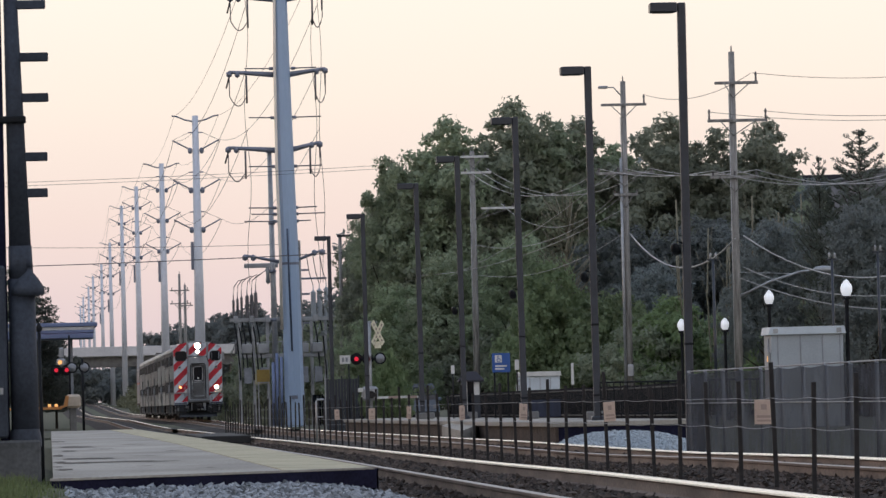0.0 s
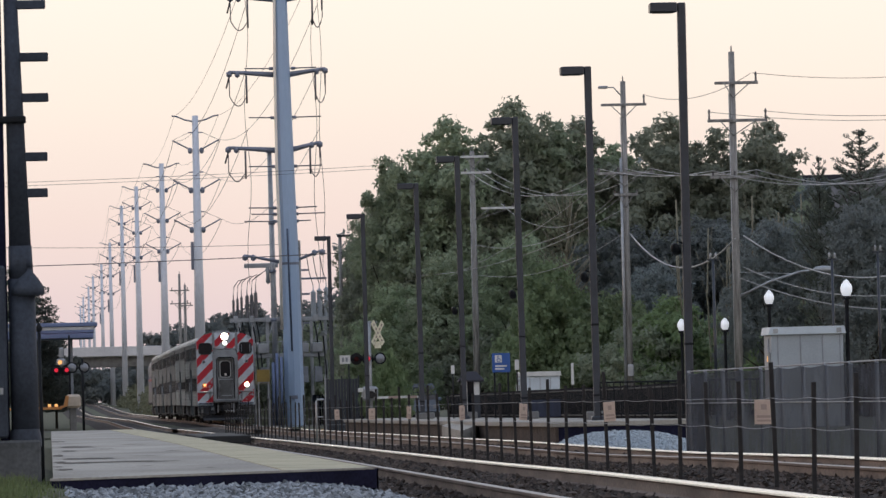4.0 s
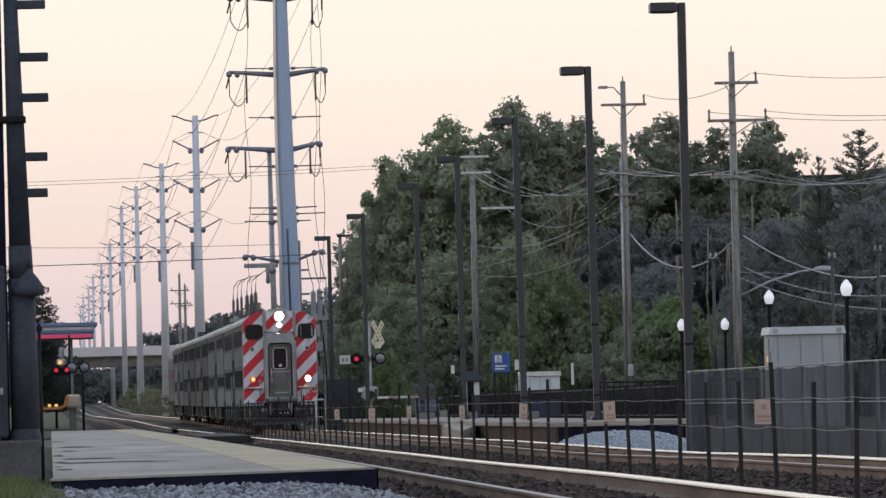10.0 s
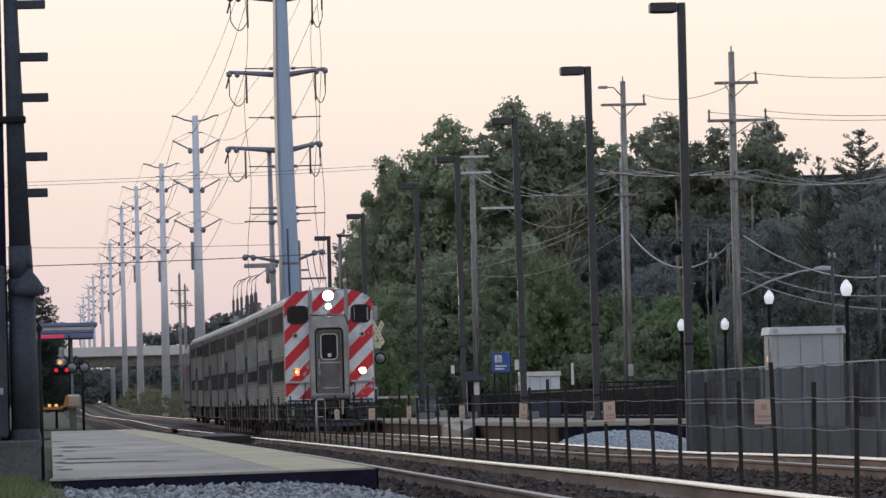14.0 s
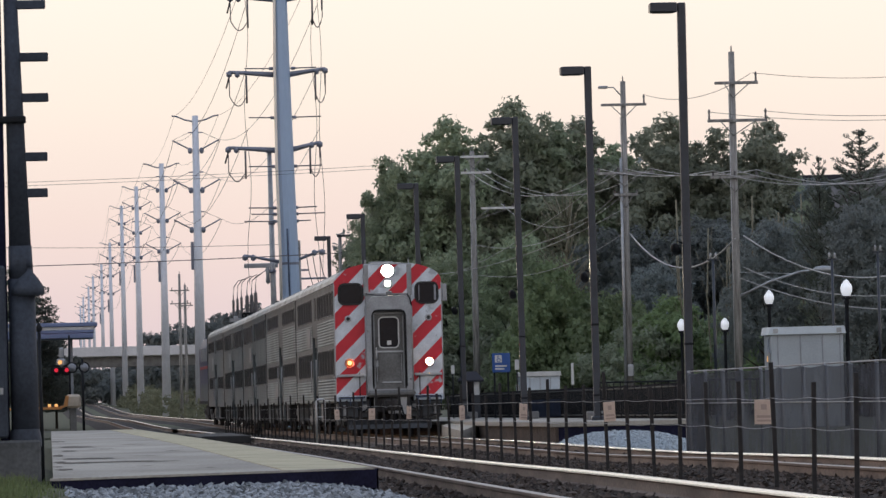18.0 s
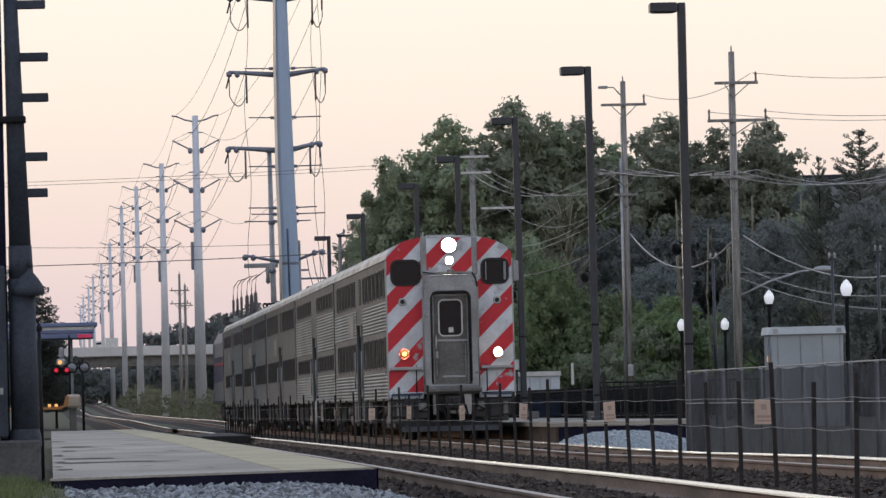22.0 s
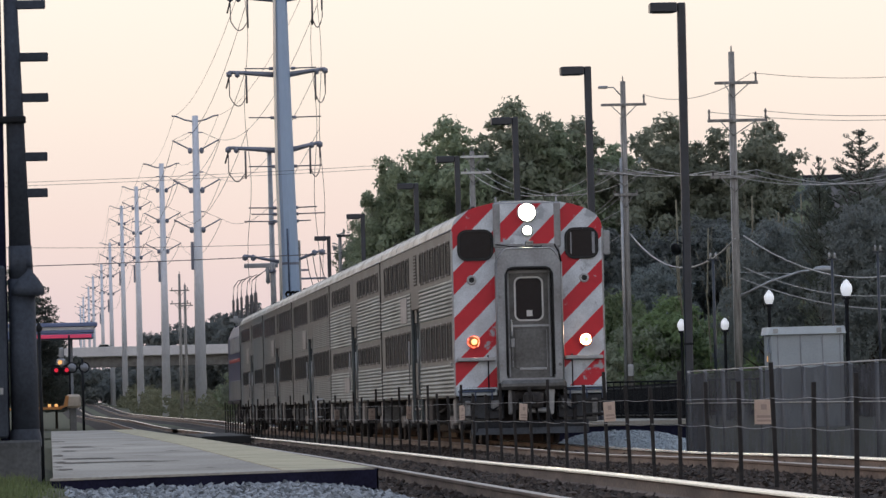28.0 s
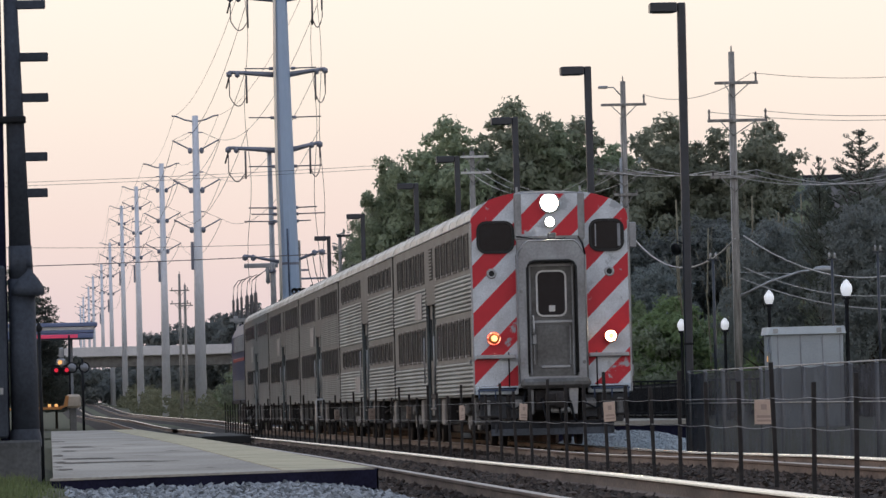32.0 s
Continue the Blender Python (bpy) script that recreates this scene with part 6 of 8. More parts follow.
def build_back_fence():
    f = thing("slatted_fence", "dark brown slatted fence beside the substation", "fence", (12.63, 262, ground_z(13.3, 262)))
    top = 1.86 - f.location.z
    for i in range(11):
        part("slat", Geo().box(0.128 * i, 0.128 * i + 0.118, 0, 0.02, 0.05, top - 0.02 * (i % 2), 0.004), M["bronze"], f)
    for x in (-0.04, 0.7, 1.44):
        part("fence_post", Geo().box(x - 0.03, x + 0.03, 0.02, 0.08, 0, top + 0.12, 0.008), M["galv" if x < 0 else "bronze"], f)
    part("fence_rail", Geo().box(0, 1.4, 0.02, 0.05, 0.4, 0.47), M["bronze"], f)
    b = thing("yellow_board", "yellow-ochre warning board on two posts by the substation", "sign", (11.28, 300, ground_z(11.3, 300)))
    z = b.location.z
    part("panel", Geo().box(-0.33, 0.33, -0.02, 0.02, 1.95 - z, 2.57 - z, 0.01), M["ochre"], b)
    for x in (-0.25, 0.25):
        part("post", Geo().box(x - 0.03, x + 0.03, 0.02, 0.07, 0, 2.5 - z, 0.005), M["galv"], b)
    for x, z in ((26.99, 5.40), (28.57, 5.62), (22.92, 5.48)):
        g0 = ground_z(x, 200)
        p = thing("service_pole", "thin dark service pole with two white insulators", "utility pole", (x, 200, g0), group="thin service poles")
        part("pole", Geo().cyl((0, 0, 0), (0, 0, z - g0 - 0.1), 0.06, 0.045, 8), M["bronze"], p)
        part("cross_piece", Geo().box(-0.2, 0.2, -0.03, 0.03, z - g0 - 0.16, z - g0 - 0.10, 0.005), M["bronze"], p)
        for s in (-0.09, 0.09):
            part("insulator", Geo().lathe([(0.02, -0.1), (0.045, -0.06), (0.03, 0.0), (0.045, 0.05), (0.02, 0.10), (0.001, 0.11)], (s, 0, z - g0), 10), M["galv"], p, "white porcelain insulator")


build_back_fence()


# ---------------------------------------------------------------- signal cabin
def build_cabin():
    g0 = ground_z(22, 170)
    c = thing("signal_cabin", "pale grey metal signal cabin with a capped roof", "cabin", (22.05, 170, g0))
    h = 2.45 - g0
    part("body", Geo().box(-1.05, 1.05, -0.8, 0.8, 0, h, 0.02), M["shed"], c)
    part("roof_cap", Geo().prism([(-1.13, h), (1.13, h), (1.08, h + 0.22), (-1.08, h + 0.22)], -0.9, 0.9), M["shed_trim"], c, "pale blue-white roof cap")
    for x in (-0.85, -0.2, 0.45, 0.95):
        part("panel_seam", Geo().box(x - 0.012, x + 0.012, -0.812, -0.8, 0.1, h - 0.02), M["lens_grey"], c)
    part("door", Geo().box(-0.18, 0.43, -0.816, -0.80, 0.15, h - 0.25, 0.006), M["shed"], c)
    for x in (-0.92, 0.92):
        part("lifting_eye", Geo().box(x - 0.07, x + 0.07, -0.93, -0.90, h + 0.04, h + 0.17, 0.01), M["galv"], c)
    lamp = part("wall_lamp", Geo().box(-1.13, -1.05, -0.72, -0.55, 1.55 - g0 + 0.1, 1.95 - g0, 0.02), M["galv"], c)
    part("lit_lens", Geo().box(-1.145, -1.13, -0.70, -0.57, 1.68 - g0, 1.84 - g0, 0.01), M["amber_lit"], lamp, "glowing lamp lens")
    part("conduit", Geo().tube([(-1.09, -0.6, 0.0), (-1.09, -0.6, h - 0.1)], 0.02, 6), M["galv"], c)


build_cabin()


# ---------------------------------------------------------------- crossing signals
FLASH = []


def flasher(parent, x, z, lit, s):
    b = part("signal_disc", Geo().cyl((x, 0.0, z), (x, 0.03, z), 0.25, 0.25, 20), M["black"], parent, "round signal backboard")
    if lit is None:
        part("lamp_back", Geo().lathe([(0.001, -0.12), (0.10, -0.10), (0.17, -0.03), (0.19, 0.0)], (0, 0, 0), 18).turn(pose(x, -0.002, z, -90, 0, 0)), M["lens_grey"], b, "domed grey lamp back")
        return
    part("lamp_housing", Geo().lathe([(0.001, -0.06), (0.10, -0.05), (0.115, 0.0), (0.115, 0.10)], (0, 0, 0), 16).turn(pose(x, 0.0, z, -90, 0, 0)), M["black"], b)
    if lit is not None:
        g = Geo().lathe([(0.001, -0.012), (0.06, -0.009), (0.090, 0.0)], (0, 0, 0), 16, 0).lathe([(0.090, 0.0), (0.06, 0.009), (0.001, 0.012)], (0, 0, 0), 16, 1).turn(pose(0, 0, 0, -90))
        FLASH.append(part("lens", g, [M["red_lit"], M["red_dim"]], b, "red flasher lens", at=(x, -0.13, z)))
        part("hood", Geo().lathe([(0.125, 0.0), (0.135, 0.28)], (0, 0, 0), 16).turn(pose(x, -0.10, z, 90, 0, 0)), M["black"], b)


def build_crossing():
    # signal with crossbuck beyond the far track
    x, y = 13.66, 245
    g0 = ground_z(x, y)
    t = thing("crossing_signal", "railway crossing signal with crossbuck, red flashers and gate", "crossing signal", (x, y, g0), group="crossing signals")
    part("mast", Geo().cyl((0, 0, 0), (0, 0, 4.15 - g0), 0.07, 0.06, 12), M["galv"], t)
    part("foundation", Geo().box(-0.28, 0.28, -0.28, 0.28, 0, 0.5, 0.03), M["concrete"], t)
    zc = 3.66 - g0
    for a in (50, -50):
        cb = part("crossbuck_blade", Geo().box(-0.60, 0.60, -0.012 * (2 if a > 0 else 1), 0.0, -0.135, 0.135, 0.008).turn(pose(0.33, -0.1, zc, 0, 0, 52) @ pose(0, 0, 0, 0, a, 0)), M["crossbuck"], t, "reflective white crossbuck blade, tinted as if warmly lit")
        for i in range(5):
            part("letter_bar", Geo().box(-0.48 + 0.21 * i, -0.38 + 0.21 * i, -0.031, -0.026, -0.035, 0.035).turn(pose(0.33, -0.1, zc, 0, 0, 52) @ pose(0, 0, 0, 0, a, 0)), M["print"], cb)
    part("track_plate", Geo().box(0.20, 0.46, -0.115, -0.10, 3.02 - g0, 3.30 - g0, 0.008), M["crossbuck"], t, "pale plate below the crossbuck")
    part("crossbuck_bracket", Geo().tube([(0, -0.06, 4.1 - g0), (0.33, -0.09, 4.1 - g0)], 0.025, 6), M["galv"], t)
    zf = 2.60 - g0
    part("flasher_bar", Geo().tube([(-0.75, 0, zf), (0.62, 0, zf)], 0.04, 8), M["black"], t)
    flasher(t, -0.10, zf, True, 1)
    flasher(t, -0.57, zf, False, 1)
    flasher(t, 0.42, zf, None, 1)
    gm = part("gate_mechanism", Geo().box(-0.38, 0.30, -0.25, 0.25, 0.85 - g0, 1.45 - g0, 0.10), M["galv"], t, "rounded grey gate mechanism")
    part("counterweight", Geo().box(-0.55, -0.33, -0.32, -0.26, 1.22 - g0, 1.38 - g0, 0.02), M["white"], gm)
    part("crank_arm", Geo().cyl((0.0, -0.3, 1.1 - g0), (0.0, -0.25, 1.1 - g0), 0.16, 0.16, 14), M["under"], gm)
    arm = part("gate_arm", Geo().box(0.25, 1.95, -0.30, -0.26, 0.92 - g0, 1.02 - g0, 0.01), M["white"], t, "lowered white gate arm")
    for i in range(2):
        part("red_stripe", Geo().box(0.7 + 0.8 * i, 1.1 + 0.8 * i, -0.305, -0.30, 0.92 - g0, 1.02 - g0), M["print"], arm)
    num = thing("number_plate_sign", "small white square sign with dark print bars", "sign", (12.62, 245, g0))
    part("plate", Geo().box(-0.22, 0.22, -0.015, 0.015, 2.40 - g0, 2.76 - g0, 0.006), M["white"], num)
    for xb in (-0.08, 0.07):
        part("print_bar", Geo().box(xb - 0.05, xb + 0.04, -0.022, -0.016, 2.49 - g0, 2.67 - g0), M["lens_grey"], num)
    part("post", Geo().cyl((0.15, 0.04, 0), (0.15, 0.04, 2.7 - g0), 0.03, 0.03, 8), M["black"], num)
    # signal on the near side, seen beyond the platform
    x, y = 1.86, 262
    g0 = ground_z(x, y)
    t = thing("crossing_signal", "railway crossing signal with red flashers on a dark mast", "crossing signal", (x, y, g0), group="crossing signals")
    part("mast", Geo().cyl((0, 0, 0), (0, 0, 3.0 - g0), 0.06, 0.055, 12), M["black"], t)
    zf = 2.62 - g0
    part("flasher_bar", Geo().tube([(-1.3, 0, zf), (0.2, 0, zf)], 0.04, 8), M["black"], t)
    flasher(t, -1.16, zf - 0.08, True, 1)
    flasher(t, -0.70, zf - 0.08, True, 1)
    flasher(t, -0.46, zf + 0.02, None, 1)
    flasher(t, 0.08, zf + 0.02, None, 1)
    lamp = thing("amber_beacon", "glowing amber beacon lamp on a dark pole", "lamp", (0.87, 268, ground_z(1, 268)))
    part("pole", Geo().cyl((0.45, 0, 0), (0.45, 0, 4.6), 0.05, 0.05, 10), M["black"], lamp)
    part("head", Geo().box(-0.14, 0.30, -0.2, 0.2, 3.18, 3.55, 0.08), M["galv"], lamp)
    part("lens", Geo().cyl((0.02, -0.24, 3.38), (0.02, -0.2, 3.38), 0.10, 0.10, 16), M["amber_lit"], lamp, "glowing amber lens")
    part("cap_plate", Geo().box(-0.02, 0.22, -0.1, 0.1, 3.55, 4.05, 0.06), M["galv"], lamp)
    # gate motor with its lit arm
    gm = thing("crossing_gate", "cream crossing gate machine with lowered orange arm", "crossing gate", (1.42, 264, ground_z(1.4, 264)))
    g0 = gm.location.z
    part("case", Geo().box(-0.32, 0.36, -0.3, 0.3, 0.85 - g0, 1.46 - g0, 0.10), M["cream"], gm)
    part("pedestal", Geo().box(-0.14, 0.14, -0.14, 0.14, 0.0, 0.86 - g0, 0.02), M["concrete_dk"], gm)
    part("foundation", Geo().box(-0.32, 0.32, -0.3, 0.3, 0.0, 0.18, 0.02), M["concrete"], gm)
    part("bracket", Geo().prism([(-0.62, 0.82 - g0), (-0.25, 0.95 - g0), (-0.18, 1.40 - g0), (-0.32, 1.40 - g0), (-0.42, 0.98 - g0), (-0.62, 0.92 - g0)], -0.36, -0.30), M["orange"], gm, "orange arm bracket")
    a = part("gate_arm", Geo().box(-3.2, -0.5, -0.36, -0.30, 0.80 - g0, 0.92 - g0, 0.012), M["orange"], gm, "lowered orange gate arm")
    for xx in (-0.75, -1.05, -1.9):
        part("arm_lamp", Geo().box(xx - 0.07, xx + 0.07, -0.38, -0.28, 0.93 - g0, 1.05 - g0, 0.02), M["amber_lit"], a, "small glowing arm lamp")
    # road over the tracks
    r = Geo()
    r.run([(-40, -0.10), (3.7, 0.012), (11.3, 0.012), (60, -0.02)], [(0, 247, rail_z(247)), (0, 257, rail_z(257))])
    single("road", r, M["asphalt"], "worn asphalt road crossing the tracks", "road", kind="structure")


build_crossing()


# ---------------------------------------------------------------- mast close by
def build_mast():
    x, y = -0.2, 54.0
    g0 = ground_z(x, y)
    t = thing("signal_mast", "dark steel signal mast with stub brackets and a bell", "signal mast", (x, y, g0))
    zt = 5.3
    part("shaft", Geo().cyl((0.055, 0, 0.35), (0.045, 0, 2.0 - g0), 0.128, 0.122, 20).cyl((0.045, 0, 2.0 - g0), (0.04, 0, 2.3 - g0), 0.112, 0.106, 20), M["slate"], t)
    part("upper_shaft", Geo().cyl((0.04, 0, 2.3 - g0), (0.0, 0, 4.6 - g0), 0.100, 0.062, 20), M["slate"], t)
    part("top_shaft", Geo().cyl((0.0, 0, 4.6 - g0), (-0.01, 0, 5.4), 0.062, 0.055, 16), M["slate"], t)
    part("side_conduit", Geo().cyl((-0.13, -0.02, 0.3), (-0.125, -0.02, 5.4), 0.045, 0.04, 10), M["edge_dark"], t)
    part("base_casting", Geo().lathe([(0.15, 0.3), (0.15, 0.36), (0.14, 0.42), (0.132, 0.46)], (0.05, 0, 0), 16), M["slate"], t)
    part("foundation", Geo().box(-0.30, 0.19, -0.25, 0.25, -0.05, 0.36, 0.02), M["footing"], t, "grey concrete foundation, coloured dark as unlit")
    part("relay_box", Geo().box(-0.42, -0.10, -0.16, 0.14, 0.38, 1.95, 0.02), M["slate"], t)
    part("latch", Geo().box(-0.17, -0.14, -0.175, -0.16, 0.78, 0.84), M["galv"], t)
    for z, xe in ((4.50, 0.32), (4.02, 0.335), (3.65, 0.33), (3.11, 0.31), (2.78, 0.305)):
        part("stub_bracket", Geo().box(0.03, xe, -0.04, 0.04, z - 0.04 - g0, z + 0.04 - g0, 0.008), M["slate"], t, "short dark stub bracket")
    bell = part("bell", Geo().lathe([(0.03, 0.22), (0.05, 0.16), (0.10, 0.10), (0.15, 0.02), (0.155, -0.04), (0.11, -0.06)], (0.10, -0.05, 1.90 - g0), 18), M["slate"], t, "dark crossing bell")
    part("bell_knob", Geo().cyl((0.10, -0.05, 2.1 - g0), (0.10, -0.05, 2.2 - g0), 0.05, 0.04, 12), M["slate"], bell)
    part("clamp", Geo().box(-0.15, 0.12, -0.13, 0.13, 3.42 - g0, 3.48 - g0, 0.01), M["black"], t)
    p = thing("marker_post", "thin dark marker post with a rounded finial", "post", (0.005, 56.0, ground_z(0.005, 56)))
    g1 = p.location.z
    part("post", Geo().cyl((0, 0, 0), (-0.01, 0, 1.55 - g1), 0.02, 0.016, 10), M["black"], p)
    part("finial", Geo().lathe([(0.02, 0), (0.035, 0.03), (0.02, 0.06), (0.001, 0.09)], (-0.01, 0, 1.54 - g1), 10), M["black"], p)


build_mast()


# ---------------------------------------------------------------- parked car
def build_suv():
    x, y = 17.65, 275
    g0 = ground_z(x, y)
    c = thing("parked_suv", "dark blue sport utility vehicle parked beside the road", "car", (x, y, g0))
    c.scale = (0.9, 0.9, 1.12)
    prof = [(-0.92, 0.35), (-0.94, 0.75), (-0.90, 1.05), (-0.72, 1.68), (-0.60, 1.78), (0.60, 1.78), (0.72, 1.68), (0.90, 1.05), (0.94, 0.75), (0.92, 0.35)]
    part("body", Geo().prism(prof, 0.0, 4.2), M["suv"], c)
    part("bonnet", Geo().prism([(-0.92, 0.35), (-0.94, 0.75), (-0.88, 1.02), (0.88, 1.02), (0.94, 0.75), (0.92, 0.35)], -0.55, 0.0), M["suv"], c)
    part("windscreen", Geo().prism([(-0.80, 1.10), (-0.66, 1.64), (0.66, 1.64), (0.80, 1.10)], -0.02, 0.0), M["car_glass"], c)
    part("bumper", Geo().box(-0.93, 0.93, -0.66, -0.5, 0.36, 0.62, 0.05), M["rubber"], c)
    part("plate_bar", Geo().box(-0.2, 0.2, -0.675, -0.66, 0.42, 0.54), M["concrete"], c)
    for s in (-1, 1):
        part("headlight", Geo().box(s * 0.6, s * 0.9, -0.58, -0.54, 0.72, 0.88, 0.02), M["lens_grey"], c)
        part("mirror", Geo().box(s * 0.92, s * 1.10, 0.3, 0.42, 1.05, 1.2, 0.03), M["suv"], c)
        for yy in (0.3, 3.2):
            w = part("wheel", Geo().cyl((s * 0.70, yy, 0.34), (s * 0.93, yy, 0.34), 0.34, 0.34, 20), M["rubber"], c)
            part("rim", Geo().cyl((s * 0.93, yy, 0.34), (s * 0.94, yy, 0.34), 0.2, 0.2, 16), M["galv"], w)


build_suv()


# ---------------------------------------------------------------- far structures
TICKER = []


def far_vehicle(name, label, cat, L, h, cab, m):
    v = thing(name, label, cat, (0, 1030, 10.9))
    if cat == "truck":
        part("cargo_box", Geo().box(-L / 2 + 1.9, L / 2, -1.2, 1.2, 0.7, h, 0.04), M[m], v)
        part("cab", Geo().box(-L / 2, -L / 2 + 1.8, -1.1, 1.1, 0.5, cab, 0.15), M[m], v)
        part("cab_window", Geo().box(-L / 2 + 0.3, -L / 2 + 1.2, -1.12, -1.10, 1.5, cab - 0.3), M["glass"], v)
        part("chassis", Geo().box(-L / 2 + 1.7, L / 2 - 0.2, -0.9, 0.9, 0.45, 0.7), M["under"], v)
    else:
        part("body", Geo().prism([(-L / 2, 0.3), (L / 2, 0.3), (L / 2, 0.85), (L / 2 - 0.9, 0.95), (-L / 2 + 0.7, 0.95), (-L / 2, 0.8)], -0.85, 0.85), M[m], v)
        part("cabin", Geo().prism([(-L / 2 + 0.6, 0.94), (L / 2 - 1.1, 0.94), (L / 2 - 1.7, h), (-L / 2 + 1.2, h)], -0.75, 0.75), M[m], v)
        part("side_window", Geo().prism([(-L / 2 + 0.85, 1.0), (L / 2 - 1.35, 1.0), (L / 2 - 1.75, h - 0.1), (-L / 2 + 1.3, h - 0.1)], -0.765, -0.75), M["glass"], v)
    for x in (-L / 2 + 0.9, L / 2 - 0.9):
        for s in (-1, 1):
            part("wheel", Geo().cyl((x, s * 0.62, 0.34), (x, s * 0.86, 0.34), 0.34, 0.34, 14), M["rubber"], v)
    return v


TRUCK = far_vehicle("box_van", "small white box van driving over the far bridge", "truck", 4.1, 2.6, 2.1, "white")
FAR_CARS = [far_vehicle("car", "white car driving over the far bridge", "car", 4.4, 1.6, 0, "white"), far_vehicle("car", "silver car driving over the far bridge", "car", 4.4, 1.55, 0, "shed_trim")]


def build_far():
    b = thing("road_bridge", "pale concrete road bridge over the railway, far away", "bridge", (0, 1030, 0))
    part("deck", Geo().box(-120, 60, -6, 6, 9.7, 10.4, 0.1), M["bridge"], b)
    part("girder", Geo().box(-120, 60, -5, 5, 7.95, 9.7), M["concrete_dk"], b)
    part("parapet", Geo().box(-120, 60, -6.3, -6.0, 9.8, 11.45, 0.05), M["bridge"], b)
    for x in (-30, 0.5, 34):
        part("pier", Geo().box(x - 1, x + 1, -4, 4, -1.0, 8.0, 0.1), M["concrete_dk"], b)
    part("abutment", Geo().add([(33, -8, -0.5), (75, -8, -0.5), (75, -8, 10.6), (46, -8, 10.6), (33, 8, -0.5), (75, 8, -0.5), (75, 8, 10.6), (46, 8, 10.6)],
                               [(0, 1, 2, 3), (4, 7, 6, 5), (0, 3, 7, 4), (1, 5, 6, 2), (3, 2, 6, 7), (0, 4, 5, 1)]), M["grass_ground"], b)
    c = thing("station_canopy", "blue and white fuel station canopy with a red band", "canopy", (0, 330, 0))
    part("fascia", Geo().box(-6.0, 3.22, -0.1, 6, 5.40, 5.62, 0.03), M["canopy_blue"], c)
    part("fascia_band", Geo().box(-6.0, 3.0, 0.0, 6, 4.74, 5.05, 0.03), M["canopy_blue"], c)
    part("fascia_strip", Geo().box(-6.0, 3.05, -0.02, 6, 5.22, 5.395), M["white"], c)
    part("fascia_strip", Geo().box(-6.0, 3.02, -0.03, 6, 5.06, 5.215), M["canopy_blue"], c)
    for k in range(4):
        g = Geo().box(-0.375, 0.375, -0.035, -0.012, -0.10, 0.10, 0.0, 0).box(-0.375, 0.375, -0.012, 0.012, -0.10, 0.10, 0.0, 1)
        TICKER.append(part("ticker_slat", g, [M["red_sign"], M["canopy_blue"]], c, "ticker slat, glowing red on one face", at=(2.5 - 0.76 * k, -0.16, 4.87)))
    for x in (1.7, -3.4):
        part("column", Geo().box(x - 0.13, x + 0.13, 1, 1.3, ground_z(x, 331), 4.75, 0.02), M["lens_grey"], c)
    w = thing("dark_building", "large dark flat-roofed building behind the trees", "building", (0, 345, 0))
    part("wall", Geo().box(44.1, 62, 0, 20, -0.3, 13.1), M["wall_dk"], w)
    part("roof_edge", Geo().box(43.9, 62.2, -0.2, 20.2, 13.1, 13.5, 0.05), M["wall_dk"], w)
    v = thing("grey_building", "grey flat-roofed building wing beside the trees", "building", (0, 262, 0))
    part("wall", Geo().box(37.3, 52, 0, 14, -0.3, 10.5), M["wall_grey"], v)
    part("coping", Geo().box(37.2, 52.1, -0.1, 14, 10.5, 10.68, 0.03), M["wall_grey"], v)


build_far()


